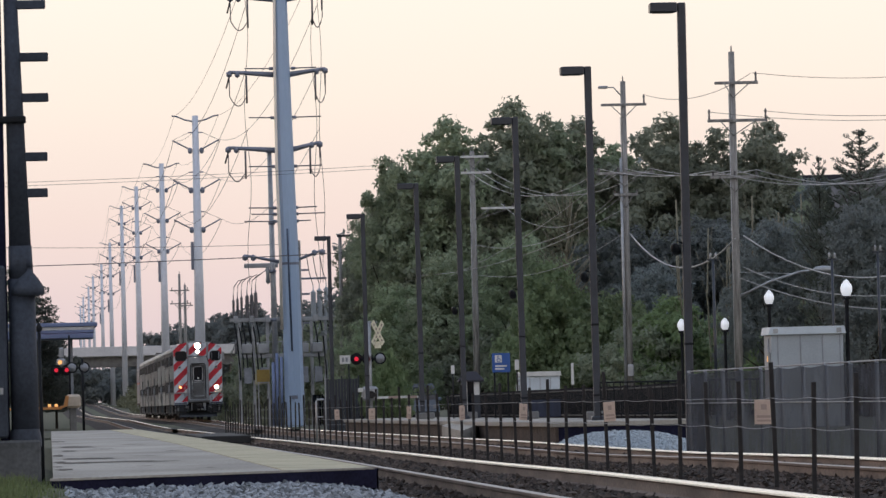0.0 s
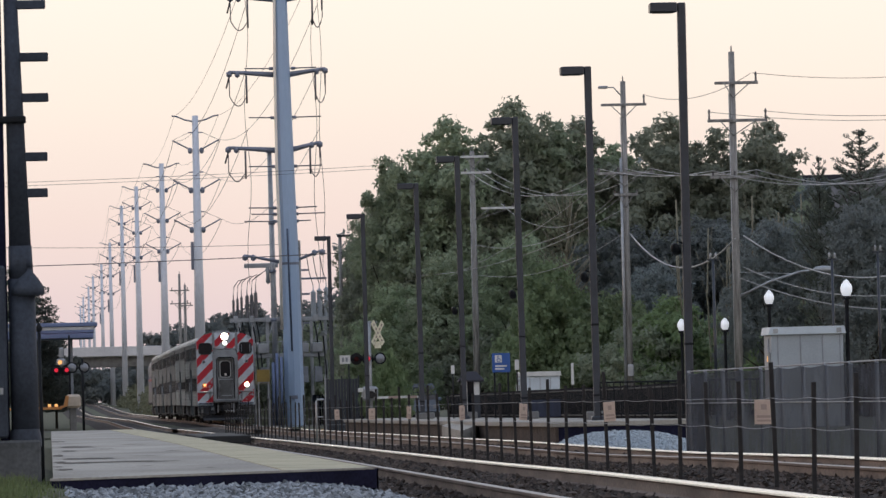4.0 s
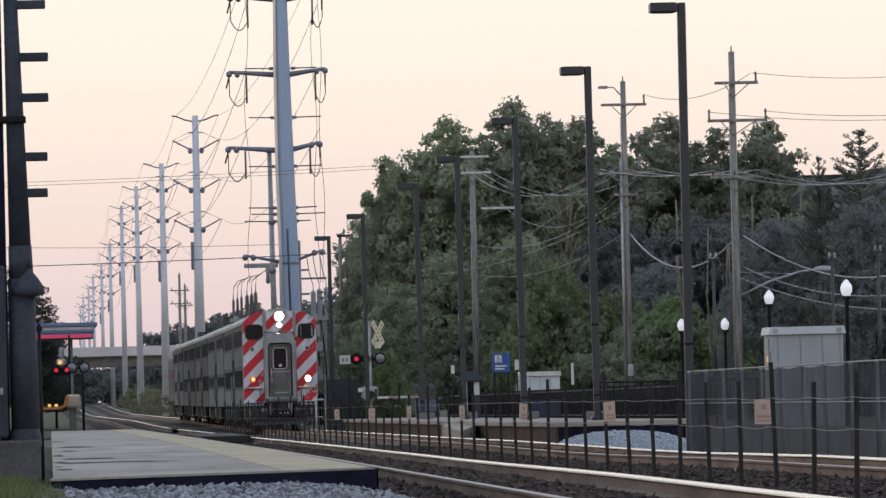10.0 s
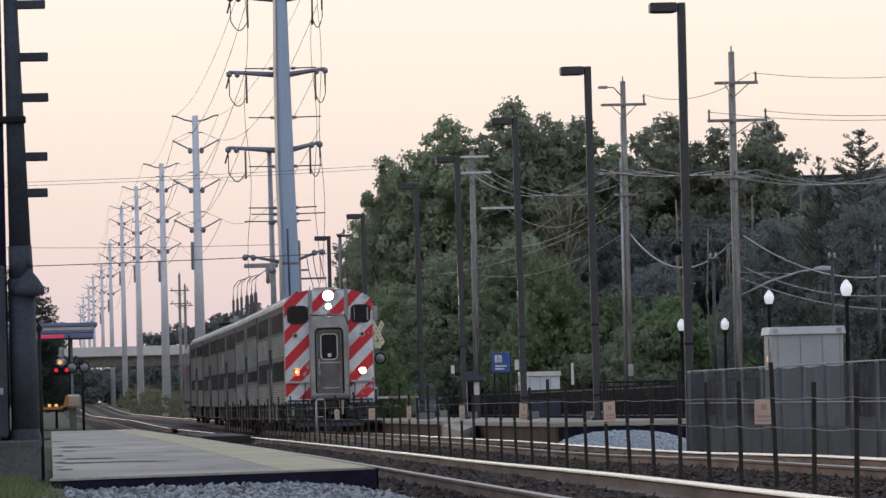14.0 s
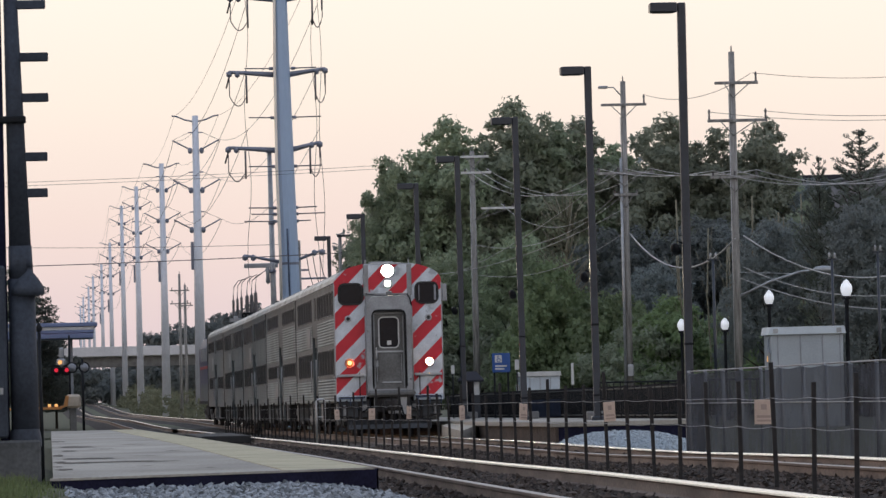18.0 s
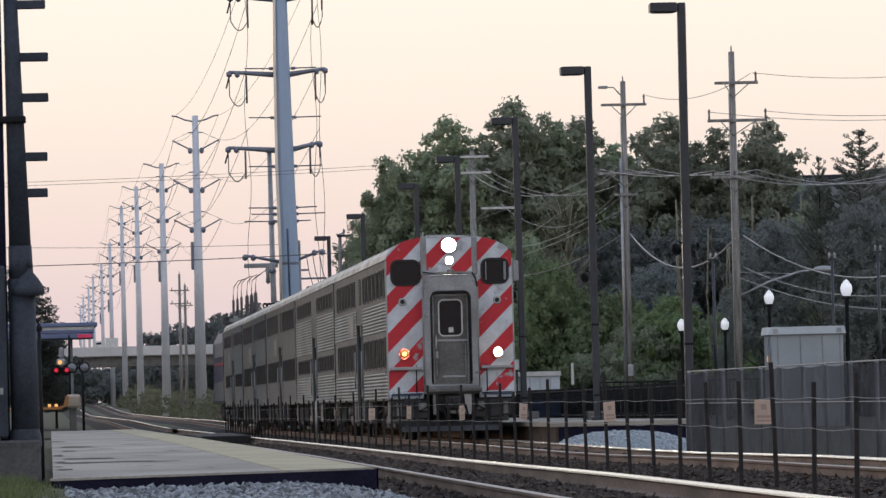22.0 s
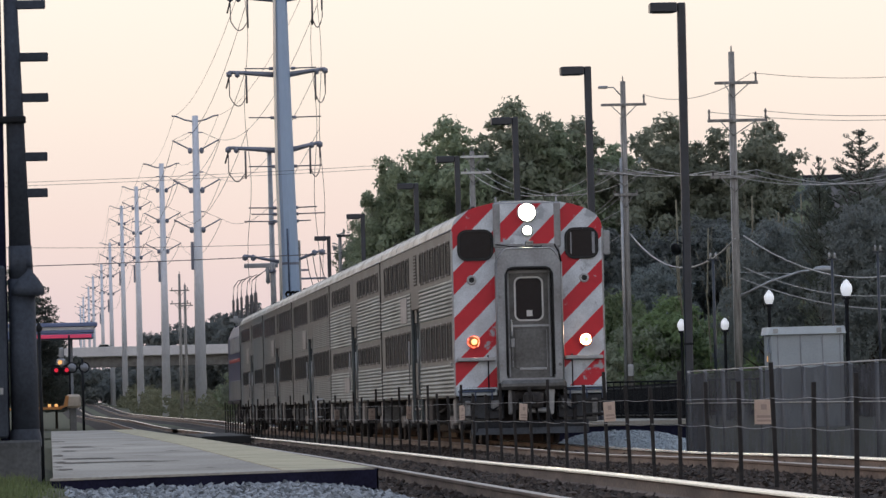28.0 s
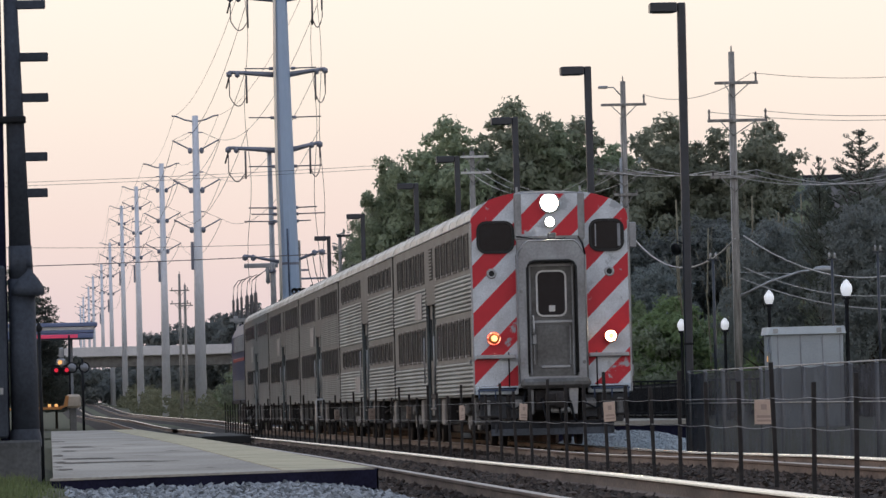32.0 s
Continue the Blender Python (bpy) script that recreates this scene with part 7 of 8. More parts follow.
# ---------------------------------------------------------------- trees
def leaf_cloud(rng, lobes, per_m2, size, needles=False, tri=False):
    """Small leaves gathered in tufts over the shells of overlapping lobes, each leaf facing roughly out of its tuft."""
    V, Fc, o = [], [], 0
    cs = np.array([l[0] for l in lobes], dtype=float)
    rs = np.array([l[1] for l in lobes], dtype=float)

    def unit(v):
        return v / np.linalg.norm(v, axis=1)[:, None]
    for i, (c, r) in enumerate(zip(cs, rs)):
        area = 4 * math.pi * (r[0] * r[1] + r[0] * r[2] + r[1] * r[2]) / 3
        n = int(area * per_m2)
        if n < 1:
            continue
        if needles:
            d = unit(rng.normal(size=(n, 3)))
            p = c + d * r * (rng.uniform(0.55, 1.0, n) ** 0.6)[:, None]
            out = unit(rng.normal(size=(n, 3)))
        else:
            k = max(4, int(area / (4.4 * size) ** 2 * 1.35))
            d = unit(rng.normal(size=(k, 3)))
            tuft = c + d * r * rng.uniform(0.62, 1.10, k)[:, None]
            wide = size * rng.uniform(1.2, 3.2, k)
            which = rng.integers(0, k, n)
            e = unit(rng.normal(size=(n, 3)))
            p = tuft[which] + e * (wide[which] * rng.uniform(0.1, 1.0, n) ** 0.6)[:, None] * np.array((1.0, 1.0, 0.72))
            out = unit(e * 0.5 + d[which] * 0.4 + rng.normal(size=(n, 3)) * 0.6 + np.array((0, 0, 0.2)))
        keep = np.ones(n, bool)
        for j, (c2, r2) in enumerate(zip(cs, rs)):
            if j != i:
                q = (p - c2) / r2
                keep &= (q * q).sum(1) > 0.30
        p, out = p[keep], out[keep]
        n = len(p)
        a = np.cross(out, rng.normal(size=(n, 3)))
        a = unit(a + 1e-9)
        b = np.cross(out, a)
        s = size * rng.uniform(0.55, 1.35, n)[:, None]
        w = s * (0.28 if needles else rng.uniform(0.5, 0.9, n)[:, None])
        if tri:
            V.append(np.stack([p - a * s * 0.5, p + b * w * 0.6 + a * s * 0.2, p + a * s * 0.5 - b * w * 0.5], 1).reshape(-1, 3))
            Fc.append(np.arange(n * 3).reshape(n, 3) + o)
        else:
            V.append(np.stack([p - a * s * 0.5, p + b * w * 0.5, p + a * s * 0.5, p - b * w * 0.5], 1).reshape(-1, 3))
            Fc.append(np.arange(n * 4).reshape(n, 4) + o)
        o += len(V[-1])
    return np.concatenate(V), np.concatenate(Fc)


def cloud_mesh(name, V, Fc, m):
    me = bpy.data.meshes.new(name)
    me.from_pydata(V.tolist(), [], Fc.tolist())
    me.materials.append(m)
    me.update()
    return me


def broad_tree(seed, h, spread, m, label, density=66.0, leaf=0.225):
    rng = np.random.default_rng(seed)
    t = thing("tree", label, "tree", group="trees behind the platform")
    lobes = []
    n = 21
    for i in range(n):
        u = i / (n - 1)
        z = h * (0.30 + 0.60 * u)
        rr = spread * (1.0 - 0.75 * max(0, u - 0.35)) * rng.uniform(0.35, 0.85) * (0.15 if i == n - 1 else 1)
        a = i * 2.4 + rng.uniform(-0.5, 0.5)
        r = spread * rng.uniform(0.28, 0.52) * (1 - 0.35 * u)
        lobes.append(((rr * math.cos(a), rr * math.sin(a), z), (r * rng.uniform(0.9, 1.2), r * rng.uniform(0.9, 1.2), r * rng.uniform(0.75, 1.0))))
    part("trunk", Geo().cyl((0, 0, -0.4), (0.08, 0.03, h * 0.42), 0.05 * spread + 0.10, 0.03 * spread + 0.05, 10), M["bark"], t)
    for (c, r) in lobes[:12]:
        z0 = min(h * 0.42, c[2] * 0.6)
        part("limb", Geo().cyl((0.05, 0.02, z0), (c[0] * 0.85, c[1] * 0.85, c[2]), 0.09, 0.03, 6), M["bark"], t)
    V, Fc = leaf_cloud(rng, lobes, density, leaf, tri=True)
    part("crown", cloud_mesh("crown", V, Fc, M[m]), None, t)
    return t


def conifer(seed, h, spread, m, label, tiers=17, lift=0.30, nbr=7):
    rng = np.random.default_rng(seed)
    t = thing("conifer", label, "tree", group="conifers")
    part("trunk", Geo().cyl((0, 0, -0.4), (0.0, 0.0, h), 0.16, 0.02, 8), M["bark"], t)
    lobes = []
    for i in range(tiers):
        u = i / (tiers - 1)
        z = h * (0.18 + 0.80 * u)
        L = spread * (1 - u) ** 0.6 + 0.2
        nb = nbr if u < 0.8 else 4
        for k in range(nb):
            a = 2 * math.pi * k / nb + i * 0.9 + rng.uniform(-0.3, 0.3)
            l2 = L * rng.uniform(0.45, 1.2)
            for f in (0.45, 0.85):
                lobes.append(((l2 * f * math.cos(a), l2 * f * math.sin(a), z + lift * l2 * f), (0.26 * l2 + 0.10, 0.26 * l2 + 0.10, 0.14 * l2 + 0.12)))
            if k % 2 == 0:
                part("branch", Geo().cyl((0, 0, z - 0.05), (l2 * math.cos(a), l2 * math.sin(a), z + 0.15 * l2), 0.03, 0.01, 5), M["bark"], t)
    V, Fc = leaf_cloud(rng, lobes, 60, 0.26, needles=True)
    part("crown", cloud_mesh("crown", V, Fc, M[m]), None, t)
    return t


def open_pine(seed, h, label):
    # whorls of upswept boughs with gaps between, tufts of needles along each
    rng = np.random.default_rng(seed)
    t = thing("conifer", label, "tree", group="conifers")
    part("trunk", Geo().cyl((0, 0, -0.4), (0.0, 0.0, h - 0.1), 0.17, 0.015, 8), M["bark"], t)
    lobes = [((0, 0, h - 0.12 - 0.12 * k), (0.05, 0.05, 0.12)) for k in range(4)]
    d = 0.18
    i = 0
    while d < h * 0.7:
        L = min(2.4, 0.12 + 0.52 * d ** 0.95)
        nb = 4
        for k in range(nb):
            a = 2 * math.pi * k / nb + i * 1.1 + rng.uniform(-0.3, 0.3)
            l2 = L * rng.uniform(0.65, 1.12)
            rise = rng.uniform(0.40, 0.75)
            ca, sa = math.cos(a), math.sin(a)

            def bough(f):
                return (l2 * f * ca, l2 * f * sa, h - d - 0.12 + rise * l2 * f)
            part("branch", Geo().tube([bough(0.0), bough(0.5), bough(1.0)], 0.018, 5), M["bark"], t)
            m = max(2, int(l2 / 0.17))
            for j in range(m):
                f = 0.30 + 0.74 * j / (m - 1)
                x, y, z = bough(f)
                w = 0.20 * l2 * (1 - 0.75 * f) + 0.05
                lobes.append(((x + rng.uniform(-w, w), y + rng.uniform(-w, w), z + 0.05), (0.15, 0.15, 0.085)))
        d += rng.uniform(0.27, 0.40)
        i += 1
    V, Fc = leaf_cloud(rng, lobes, 110, 0.17, needles=True)
    part("crown", cloud_mesh("crown", V, Fc, M["needle"]), None, t)
    return t


def build_trees():
    base = [broad_tree(11, 14.0, 4.6, "leaf_a", "tall leafy deciduous tree with a dense dark green crown"),
            broad_tree(23, 13.5, 4.2, "leaf_b", "leafy deciduous tree with a mid-green crown"),
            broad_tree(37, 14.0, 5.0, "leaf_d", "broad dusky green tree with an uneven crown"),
            broad_tree(41, 5.0, 2.6, "leaf_c", "bushy small tree with fresh green leaves", 90, 0.18),
            broad_tree(53, 4.6, 2.8, "leaf_b", "rounded bush with mid-green leaves", 90, 0.18),
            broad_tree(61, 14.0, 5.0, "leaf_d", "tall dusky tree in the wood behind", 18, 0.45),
            broad_tree(83, 14.0, 2.7, "leaf_a", "slim leafy tree with a ragged dark green top", 95, 0.23),
            broad_tree(97, 14.0, 2.4, "leaf_b", "slim leafy tree with clumped foliage at the top", 95, 0.23)]
    H = [14.0, 13.5, 14.0, 5.0, 4.6, 14.0, 14.0, 14.0]
    # x, y, height, variant, turn
    spots = [(18.2, 296, 12.9, 1, 30, 0.66), (16.9, 299, 11.2, 0, 75, 0.5), (20.8, 290, 13.2, 0, 0), (23.9, 292, 13.7, 0, 140), (26.0, 296, 13.6, 2, 70), (28.4, 292, 12.7, 1, 200), (31.2, 294, 12.9, 0, 250),
             (33.5, 292, 12.7, 2, 10), (35.2, 290, 12.5, 0, 310), (16.2, 304, 9.6, 1, 120, 0.5),
             (17.4, 290, 13.9, 7, 20, 0.8), (18.75, 289, 13.7, 6, 95, 0.9), (20.2, 288, 15.3, 6, 10), (21.75, 290, 14.8, 7, 150), (23.4, 289, 16.2, 6, 210), (24.4, 291, 15.4, 7, 60), (25.7, 289, 15.4, 7, 300), (26.7, 290, 15.2, 6, 45),
             (28.3, 290, 14.2, 7, 250), (30.7, 288, 15.2, 6, 120), (31.6, 290, 14.7, 7, 330), (33.4, 288, 14.8, 7, 75), (35.5, 287, 14.8, 6, 160), (36.5, 290, 13.7, 7, 15, 0.8), (38.6, 288, 11.8, 2, 45), (41.5, 285, 11.6, 2, 160), (44.5, 284, 11.4, 0, 220), (47.5, 283, 11.6, 2, 20),
             (22.2, 306, 13.0, 5, 99), (29.7, 308, 12.5, 5, 33), (25.2, 310, 12.8, 5, 310), (34.8, 305, 12.6, 5, 180), (39.5, 302, 11.5, 5, 60), (19.2, 310, 11.5, 5, 150), (32.2, 301, 13.2, 5, 20), (36.6, 299, 12.6, 5, 250), (27.4, 302, 13.6, 5, 75),
             (27.3, 282, 9.5, 2, 15), (31.5, 280, 9.8, 2, 80), (34.5, 278, 9.6, 2, 190), (37.3, 274, 9.4, 2, 250), (40.3, 272, 9.2, 2, 290), (23.0, 281, 9.0, 1, 200), (19.6, 283, 8.2, 1, 10), (17.0, 285, 7.0, 1, 310),
             (16.3, 277, 4.4, 3, 0), (25.2, 268, 5.4, 3, 60), (23.2, 279, 4.6, 4, 110), (20.4, 281, 4.5, 4, 15), (28.2, 262, 5.2, 3, 200), (30.6, 262, 4.6, 4, 280), (33.2, 258, 5.0, 4, 340), (35.3, 255, 4.6, 4, 77),
             (26.8, 262, 4.4, 4, 130), (15.9, 288, 4.4, 4, 30, 0.6), (40.0, 280, 11.2, 2, 20), (43.0, 279, 11.0, 0, 140), (46.0, 278, 11.3, 1, 220), (37.6, 281, 10.5, 1, 260), (30.6, 246, 8.6, 2, 50, 0.7), (33.4, 236, 9.1, 2, 130, 0.75), (36.0, 237, 7.6, 0, 20, 0.8), (35.0, 246, 9.3, 5, 90, 0.9), (16.6, 281, 3.6, 3, 300), (37.2, 250, 4.5, 4, 20), (31.8, 252, 3.9, 3, 70), (23.6, 277, 6.3, 1, 0), (28.9, 274, 7.5, 2, 140),
             (15.08, 256, 3.4, 3, 10, 0.55), (12.9, 375, 2.9, 3, 80, 0.7), (14.2, 366, 5.2, 4, 20, 0.7), (15.9, 360, 5.4, 4, 160, 0.75), (17.6, 356, 6.0, 4, 250), (15.0, 380, 5.6, 4, 300), (13.6, 390, 4.4, 3, 30, 0.8), (18.8, 345, 6.5, 1, 100), (23.3, 269, 7.0, 3, 45, 0.72), (26.4, 268, 5.6, 3, 245, 0.8)]
    used = set()
    for x, y, h, k, rz, *wide in spots:
        s = h * (1.01 if h > 10 else 1.0) / H[k]
        w = s * (wide[0] if wide else 0.98)
        m = pose(x, y, ground_z(x, y), 0, 0, rz) @ Matrix.Diagonal((w, w, s, 1))
        if k not in used:
            used.add(k)
            base[k].matrix_basis = m
        else:
            c = copy_thing(base[k], pose(0, 0, 0))
            c.matrix_basis = m
    # a half-dead tree of pale twigs, and bare stems at the wood's edge
    rng = np.random.default_rng(101)
    dead = thing("bare_tree", "half-dead tree with pale bare twigs among the foliage", "tree", (24.35, 271.5, ground_z(24.35, 271.5)))
    part("trunk", Geo().tube([(0, 0, -0.3), (0.1, 0, 4.0), (-0.05, 0, 7.5), (0.25, 0, 10.0)], 0.075, 7), M["twig"], dead)
    for k in range(90):
        z = rng.uniform(3.0, 9.4)
        a = rng.uniform(0, 6.283)
        l2 = rng.uniform(0.5, 1.7) * (1.25 - 0.06 * z)
        ca, sa = math.cos(a), math.sin(a)
        up = rng.uniform(0.8, 1.6)
        part("branch", Geo().tube([(0.05, 0, z), (l2 * 0.5 * ca, l2 * 0.5 * sa, z + 0.4 * up), (l2 * ca, l2 * sa, z + up)], 0.026, 5), M["twig"], dead)
    lobes = [((rng.uniform(-1.0, 1.0), rng.uniform(-1.0, 1.0), rng.uniform(4.0, 10.0)), (0.5, 0.5, 0.6)) for k in range(26)]
    V, Fc = leaf_cloud(rng, lobes, 14, 0.16, tri=True)
    part("crown", cloud_mesh("crown", V, Fc, M["scrub"]), None, dead, "sparse olive leaves on the twigs")
    stem = None
    for k in range(20):
        x, y = 28.6 + 0.52 * k + rng.uniform(-0.25, 0.25), 262 + rng.uniform(-2, 3) - 0.6 * k
        m = pose(x, y, ground_z(x, y), rng.uniform(-3, 3), rng.uniform(-4, 4), rng.uniform(0, 360)) @ Matrix.Diagonal((1, 1, rng.uniform(0.75, 1.05), 1))
        if stem is None:
            stem = thing("sapling", "thin bare grey sapling at the wood's edge", "tree", group="bare saplings")
            part("trunk", Geo().tube([(0, 0, -0.3), (0.06, 0, 3.0), (-0.04, 0.05, 6.0), (0.06, 0, 9.4)], 0.035, 6), M["twig"], stem)
            for j in range(9):
                z, a = 3.4 + 0.62 * j, 2.4 * j
                part("branch", Geo().tube([(0, 0, z), (0.35 * math.cos(a), 0.35 * math.sin(a), z + 0.5), (0.6 * math.cos(a), 0.6 * math.sin(a), z + 1.1)], 0.014, 5), M["twig"], stem)
            stem.matrix_basis = m
        else:
            copy_thing(stem, pose(0, 0, 0)).matrix_basis = m
    # conifers
    p = open_pine(71, 11.50 - ground_z(33.6, 240), "sparse dark pine rising above the tree line")
    p.matrix_basis = pose(33.65, 240, ground_z(33.6, 240), 0, 0, 20)
    q = copy_thing(p, pose(0, 0, 0))
    q.matrix_basis = pose(31.95, 240, ground_z(32, 240), 0, 0, 200) @ Matrix.Diagonal((0.45, 0.45, 0.91, 1))
    sp = conifer(73, 9.5, 2.2, "needle", "dense dark spruce beside the tracks", 13)
    sp.matrix_basis = pose(-0.2, 340, ground_z(0, 340), 0, 0, 0) @ Matrix.Diagonal((1.0, 1.0, 0.90, 1))
    for x, y, s, rz in ((-2.6, 345, 1.1, 80), (-4.6, 320, 1.2, 140), (0.9, 352, 0.60, 200), (-7.5, 300, 1.3, 30), (-11, 280, 1.4, 60)):
        c = copy_thing(sp, pose(0, 0, 0))
        c.matrix_basis = pose(x, y, ground_z(x, y), 0, 0, rz) @ Matrix.Diagonal((s, s, s, 1))
    # unseen woods added on the left-hand side, to darken reflections in the train
    for i in range(12):
        c = copy_thing(base[5], pose(0, 0, 0))
        x, y = -9 - 3.2 * (i % 4) - 0.012 * (i * 17 % 60), 380 + 26 * (i // 2) - 130 * (i % 2)
        x -= 0.05 * max(0, 300 - y)
        c["label"] = "tall leafy tree out of view, added to darken the train's reflections"
        c.matrix_basis = pose(x, y, ground_z(x, y), 0, 0, 47 * i) @ Matrix.Diagonal((1.15, 1.15, 1.2, 1))


build_trees()


def build_scrub():
    rng = np.random.default_rng(9)
    lobes = []
    for i in range(150):
        y = 335 + 4.7 * i
        x = 12.9 + rng.uniform(-0.3, 5.0) + 0.002 * (y - 345)
        h = rng.uniform(0.5, 1.5) * (1 + (y - 345) / 900) * (0.4 if x < 13.5 else 1)
        lobes.append(((x, y, ground_z(x, y) + h * 0.4), (rng.uniform(0.9, 1.8), rng.uniform(1.5, 3.0), h)))
    V, Fc = leaf_cloud(rng, lobes, 14, 0.34)
    single("trackside_scrub", cloud_mesh("trackside_scrub", V, Fc, M["scrub"]), None, "low dusky scrub and weeds along the tracks", "scrub", kind="stuff")
    lobes = []
    for i in range(120):
        x = -60 + 1.3 * i + rng.uniform(-1, 1)
        y = 1180 + rng.uniform(-60, 60)
        h = (rng.uniform(4.2, 5.4) + 0.17 * min(22, x - 18)) if x > 18 else rng.uniform(1.8, 2.9)
        lobes.append(((x, y, 3 + h * 0.9), (rng.uniform(2.2, 4.0), 3, h)))
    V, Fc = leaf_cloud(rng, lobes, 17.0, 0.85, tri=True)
    single("far_wood", cloud_mesh("far_wood", V, Fc, M["leaf_far"]), None, "distant dusky wood beyond the bridge, haze put into its leaf colour", "wood", kind="stuff")


build_scrub()


# ---------------------------------------------------------------- stones and grass
def stones(name, label, m, area, count, size, zf, seed):
    rng = np.random.default_rng(seed)
    base = np.array([(-1, 0, 0), (1, 0, 0), (0, -1, 0), (0, 1, 0), (0, 0, -0.6), (0.1, 0.1, 0.62)], float)
    tri = np.array([(0, 2, 5), (2, 1, 5), (1, 3, 5), (3, 0, 5), (2, 0, 4), (1, 2, 4), (3, 1, 4), (0, 3, 4)])
    xs = rng.uniform(area[0], area[1], count)
    ys = area[2] + (area[3] - area[2]) * rng.uniform(0, 1, count) ** 1.6
    s = size * rng.uniform(0.5, 1.25, count)
    zs = np.array([zf(x, y) for x, y in zip(xs, ys)]) + s * rng.uniform(0.0, 0.9, count)
    sh = base[None] * rng.uniform(0.65, 1.15, (count, 6, 1)) + rng.normal(size=(count, 6, 3)) * 0.26
    ang = rng.uniform(0, 6.28, count)
    ca, sa = np.cos(ang)[:, None], np.sin(ang)[:, None]
    x2 = sh[:, :, 0] * ca - sh[:, :, 1] * sa
    y2 = sh[:, :, 0] * sa + sh[:, :, 1] * ca
    P = np.stack([x2, y2, sh[:, :, 2]], 2) * s[:, None, None] + np.stack([xs, ys, zs], 1)[:, None]
    Fc = (tri[None] + (np.arange(count) * 6)[:, None, None]).reshape(-1, 3)
    return single(name, cloud_mesh(name, P.reshape(-1, 3), Fc, m), None, label, "gravel", kind="stuff")


def bed_z(x, y):
    best = ground_z(x, y)
    for cx in (NEAR_X, FAR_X):
        d = abs(x - cx)
        if d < 2.6:
            best = max(best, (rail_z(y) if cx == NEAR_X else far_z(y)) - (0.17 if d < 0.9 else 0.19 if d < 1.5 else 0.19 + 0.28 * (d - 1.5) if d < 2.0 else 0.35))
    return best


stones("pale_gravel", "pale grey crushed limestone in front of the platform end", M["stone_pale"], (0.2, 3.6, 40, 52.6), 15000, 0.033, ground_z, 3)
stones("ballast_stones", "dark track ballast stones between and beside the rails", M["stone_dark"], (3.1, 9.2, 41, 150), 80000, 0.042, bed_z, 4)
stones("ballast_stones_far", "dark ballast stones beside the far track", M["stone_dark"], (9.2, 12.6, 62, 150), 20000, 0.044, bed_z, 6)


def build_pile():
    c = (12.55, 127.5)

    def zf(x, y):
        d = math.hypot((x - c[0]) / 1.75, (y - c[1]) / 5.5)
        return ground_z(x, y) + 0.46 * max(0.0, 1 - d ** 2.8)
    g = Geo()
    n, k = 24, 7
    vs = [(c[0], c[1], zf(*c) - 0.02)]
    for i in range(1, k + 1):
        for j in range(n):
            a = 2 * math.pi * j / n
            x, y = c[0] + 1.75 * i / k * math.cos(a), c[1] + 5.5 * i / k * math.sin(a)
            vs.append((x, y, zf(x, y) - 0.02 + 0.02 * noise.noise((x * 3, y * 2, 1))))
    fs = [(0, 1 + j, 1 + (j + 1) % n) for j in range(n)]
    for i in range(k - 1):
        for j in range(n):
            a, b = 1 + i * n + j, 1 + i * n + (j + 1) % n
            fs.append((a, b, b + n, a + n))
    g.add(vs, fs, 0, True)
    single("gravel_heap", g, M["heap"], "low heap of pale gravel at the platform's end", "gravel", kind="stuff")
    stones("heap_stones", "loose pale stones on the gravel heap", M["heap"], (10.9, 14.1, 122.3, 132.6), 7000, 0.030, zf, 8)


build_pile()


def build_grass():
    rng = np.random.default_rng(12)
    n = 16000
    x = rng.uniform(-3.0, 0.55, n)
    y = rng.uniform(38, 60, n)
    keep = rng.uniform(0, 1, n) < np.clip((0.22 - x) / 0.4, 0, 1)
    x, y = x[keep], y[keep]
    n = len(x)
    z = np.array([ground_z(a, b) for a, b in zip(x, y)])
    h = rng.uniform(0.03, 0.09, n)
    a = rng.uniform(0, 6.28, n)
    w = 0.006
    lean = rng.normal(size=(n, 2)) * 0.025
    P = np.stack([np.stack([x - w * np.cos(a), y - w * np.sin(a), z - 0.01], 1), np.stack([x + w * np.cos(a), y + w * np.sin(a), z - 0.01], 1), np.stack([x + lean[:, 0], y + lean[:, 1], z + h], 1)], 1)
    single("lawn_grass", cloud_mesh("lawn_grass", P.reshape(-1, 3), np.arange(3 * n).reshape(n, 3), M["lawn"]), None, "short green lawn grass beside the platform", "grass", kind="stuff")


build_grass()


def build_ties():
    me = Geo().box(-1.3, 1.3, -0.115, 0.115, -0.16, 0.0, 0.012).mesh("tie", M["tie"])
    plate = Geo().box(-0.19, 0.19, -0.10, 0.10, 0.0, 0.014, 0.004).mesh("tie_plate", M["rail_side"])
    for tr, cx in ((near_track, NEAR_X), (far_track, FAR_X)):
        y0, n = (40.0, 200) if tr is near_track else (62.0, 200)
        for i in range(n):
            y = y0 + 0.53 * i
            z = rail_z(y) + 0.01 if tr is near_track else far_z(y)
            part("tie", me, None, tr, at=(cx, y, z - 0.172))


build_ties()


# ---------------------------------------------------------------- what moves
FRONT = [(0, 375.9), (1, 361.6), (2, 347.5), (3, 333.6), (4, 320.0), (5, 306.8), (6, 293.9), (7, 281.5), (8, 269.6), (9, 258.0), (10, 246.6), (11, 235.6),
         (12, 224.7), (13, 214.3), (14, 204.4), (15, 194.7), (16, 185.4), (17, 176.8), (18, 169.2), (19, 161.9), (20, 155.2), (21, 149.3), (22, 143.6),
         (23, 138.3), (24, 133.6), (25, 129.3), (26, 125.7), (27, 122.8), (28, 120.4), (29, 118.4), (30, 116.8), (31, 115.7), (32, 115.05)]


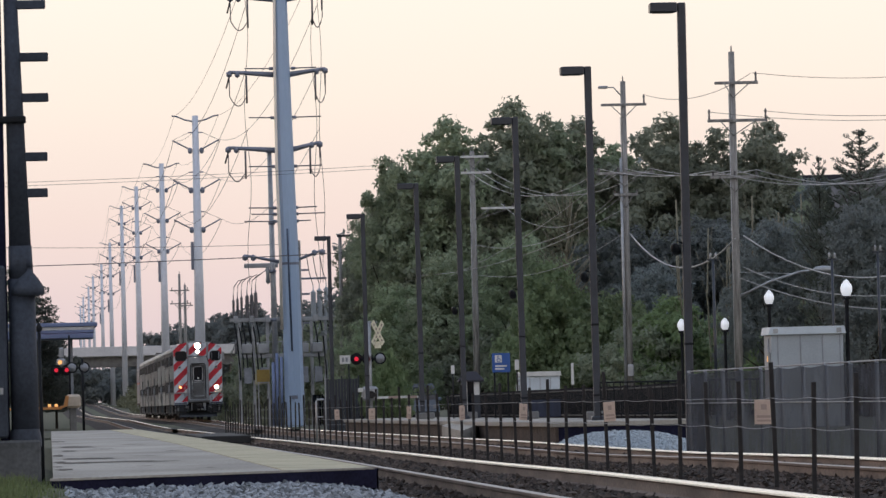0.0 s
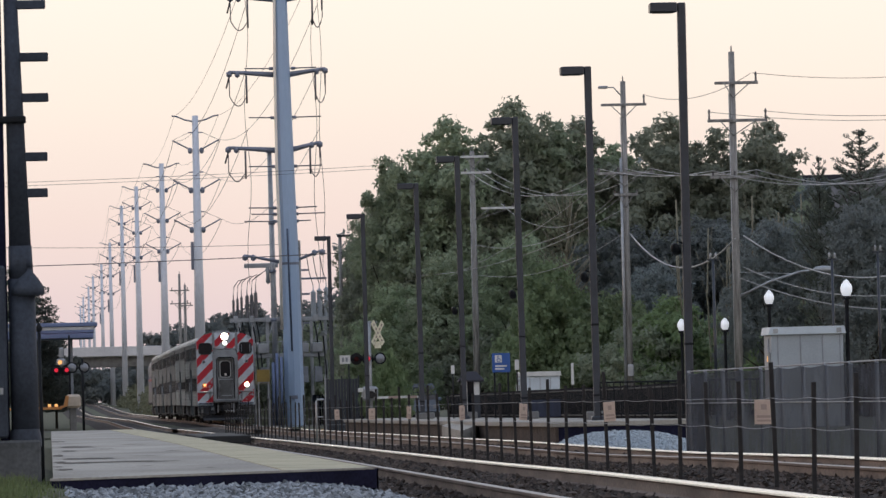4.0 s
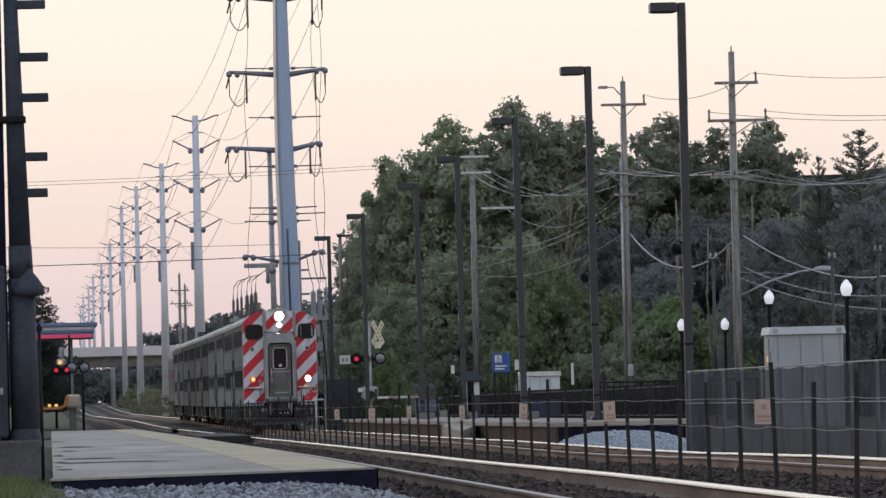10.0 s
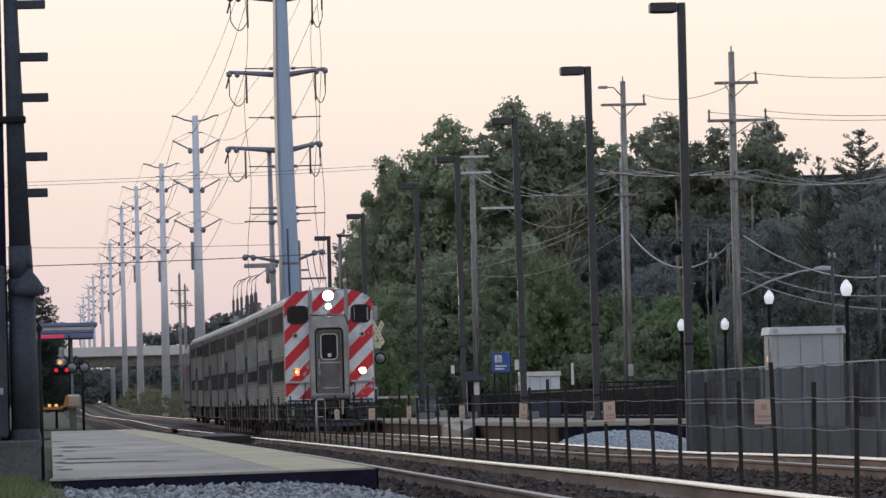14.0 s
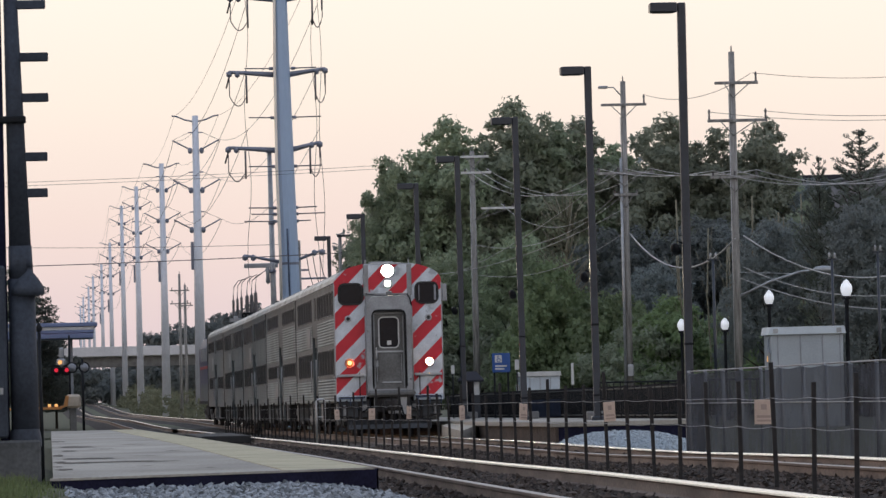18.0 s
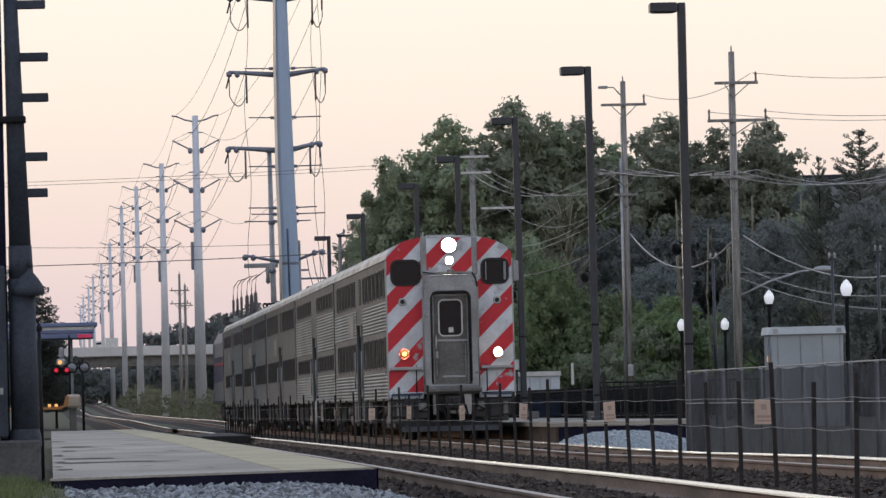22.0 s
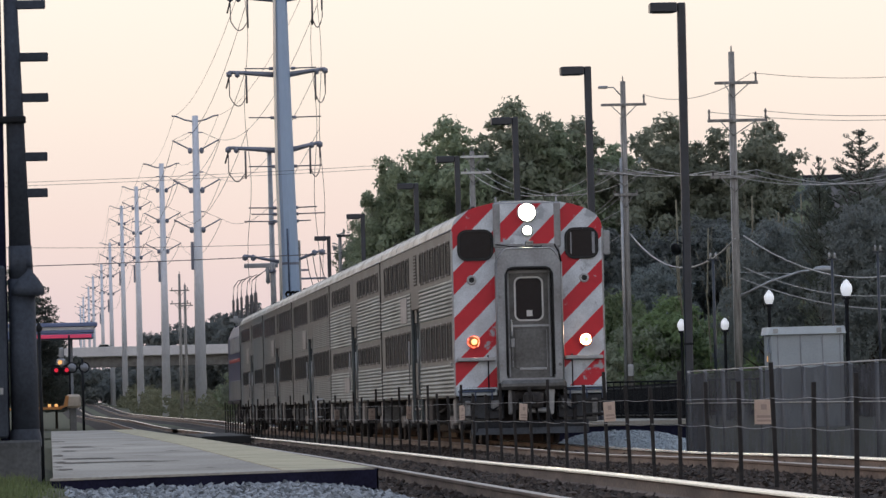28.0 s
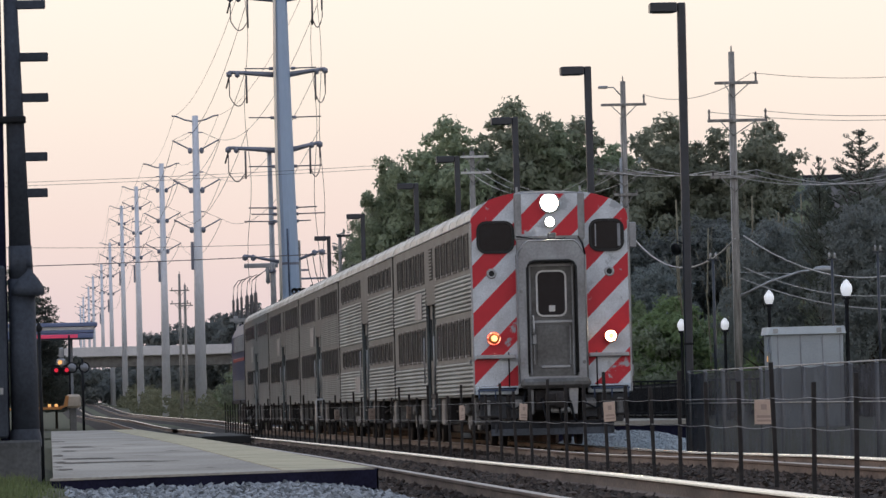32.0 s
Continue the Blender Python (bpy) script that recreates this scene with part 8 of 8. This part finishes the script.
def motions():
    for k, car in enumerate(CARS + [LOCO]):
        rows = []
        for t, y in FRONT:
            a = y + 25.9 * k
            z0, z1 = rail_z(a + 4.3), rail_z(a + (21.2 if k < 5 else 14.4))
            d = 16.9 if k < 5 else 10.1
            slope = (z1 - z0) / d
            rows.append((t, pose(FAR_X, a, z0 - slope * 4.3, math.degrees(math.atan(slope)), 0, 0)))
        walk(car, rows)
    # the two ditch lamps flash in turn by turning about, two seconds a round
    for s, lamp in zip((-1, 1), LAMPS):
        at = lamp.location.copy()
        rows = []
        t0 = -2.0
        keys = []
        while t0 < 34:
            on, off = (0.35, 1.40) if s < 0 else (1.35, 2.40)
            f = 1.0 / FPS
            keys += [(t0 + on + k * f, 180 - 60 * k) for k in range(4)] + [(t0 + off + k * f, 60 * k) for k in range(4)]
            t0 += 2.0
        start = (0.0, 180 if s < 0 else 0)
        end = (32.0, 180 if s < 0 else 0)
        for t, a in [start] + [k for k in keys if 0.05 < k[0] < 31.95] + [end]:
            rows.append((t, pose(at.x, at.y, at.z, 0, 0, a)))
        walk(lamp, rows)

    # crossing flashers take turns; the pair on the near mast stays lit
    for k, lens in enumerate(FLASH[:2]):
        at = lens.location.copy()
        rows = [(0.0, 0 if k else 180)]
        t0 = -0.14
        f = 1.0 / FPS
        while t0 < 32:
            a, b = (t0, t0 + 0.55) if k else (t0 + 0.55, t0 + 1.1)
            rows += [(a + j * f, 180 - 60 * j) for j in range(4)] + [(b + j * f, 60 * j) for j in range(4)]
            t0 += 1.1
        rows = [r for r in rows if r[0] == 0.0 or 0.05 < r[0] < 31.9]
        rows.append((32.0, rows[-1][1]))
        walk(lens, [(t, pose(at.x, at.y, at.z, 0, 0, a)) for t, a in rows])
    # the ticker's slats turn their red face out one after another
    for k, slat in enumerate(TICKER):
        at = slat.location.copy()
        rows = [(0.0, 180)]
        for on, off in ((4.6 + 0.5 * k, 13.2 + 0.4 * k), (21.75 + 0.45 * k, 31.6 + 0.45 * k)):
            rows += [(on + 0.1 * j, 180 - 60 * j) for j in range(4)] + [(off + 0.1 * j, 60 * j) for j in range(4)]
        rows = [r for r in rows if r[0] < 31.95]
        rows.append((32.0, rows[-1][1]))
        walk(slat, [(t, pose(at.x, at.y, at.z, a, 0, 0)) for t, a in rows])
    # traffic on the far bridge
    for v, y, rows in ((TRUCK, 1027, ((0, 57), (14, 56), (19.5, 27.7), (32, -36.5))), (FAR_CARS[0], 1032, ((0, -57), (18.0, -56), (27.5, 7.5), (32, 38))),
                       (FAR_CARS[1], 1032, ((0, -45), (12.0, -44.5), (23.0, 10), (32, 55)))):
        walk(v, [(t, pose(x, y, 10.4)) for t, x in rows])


motions()
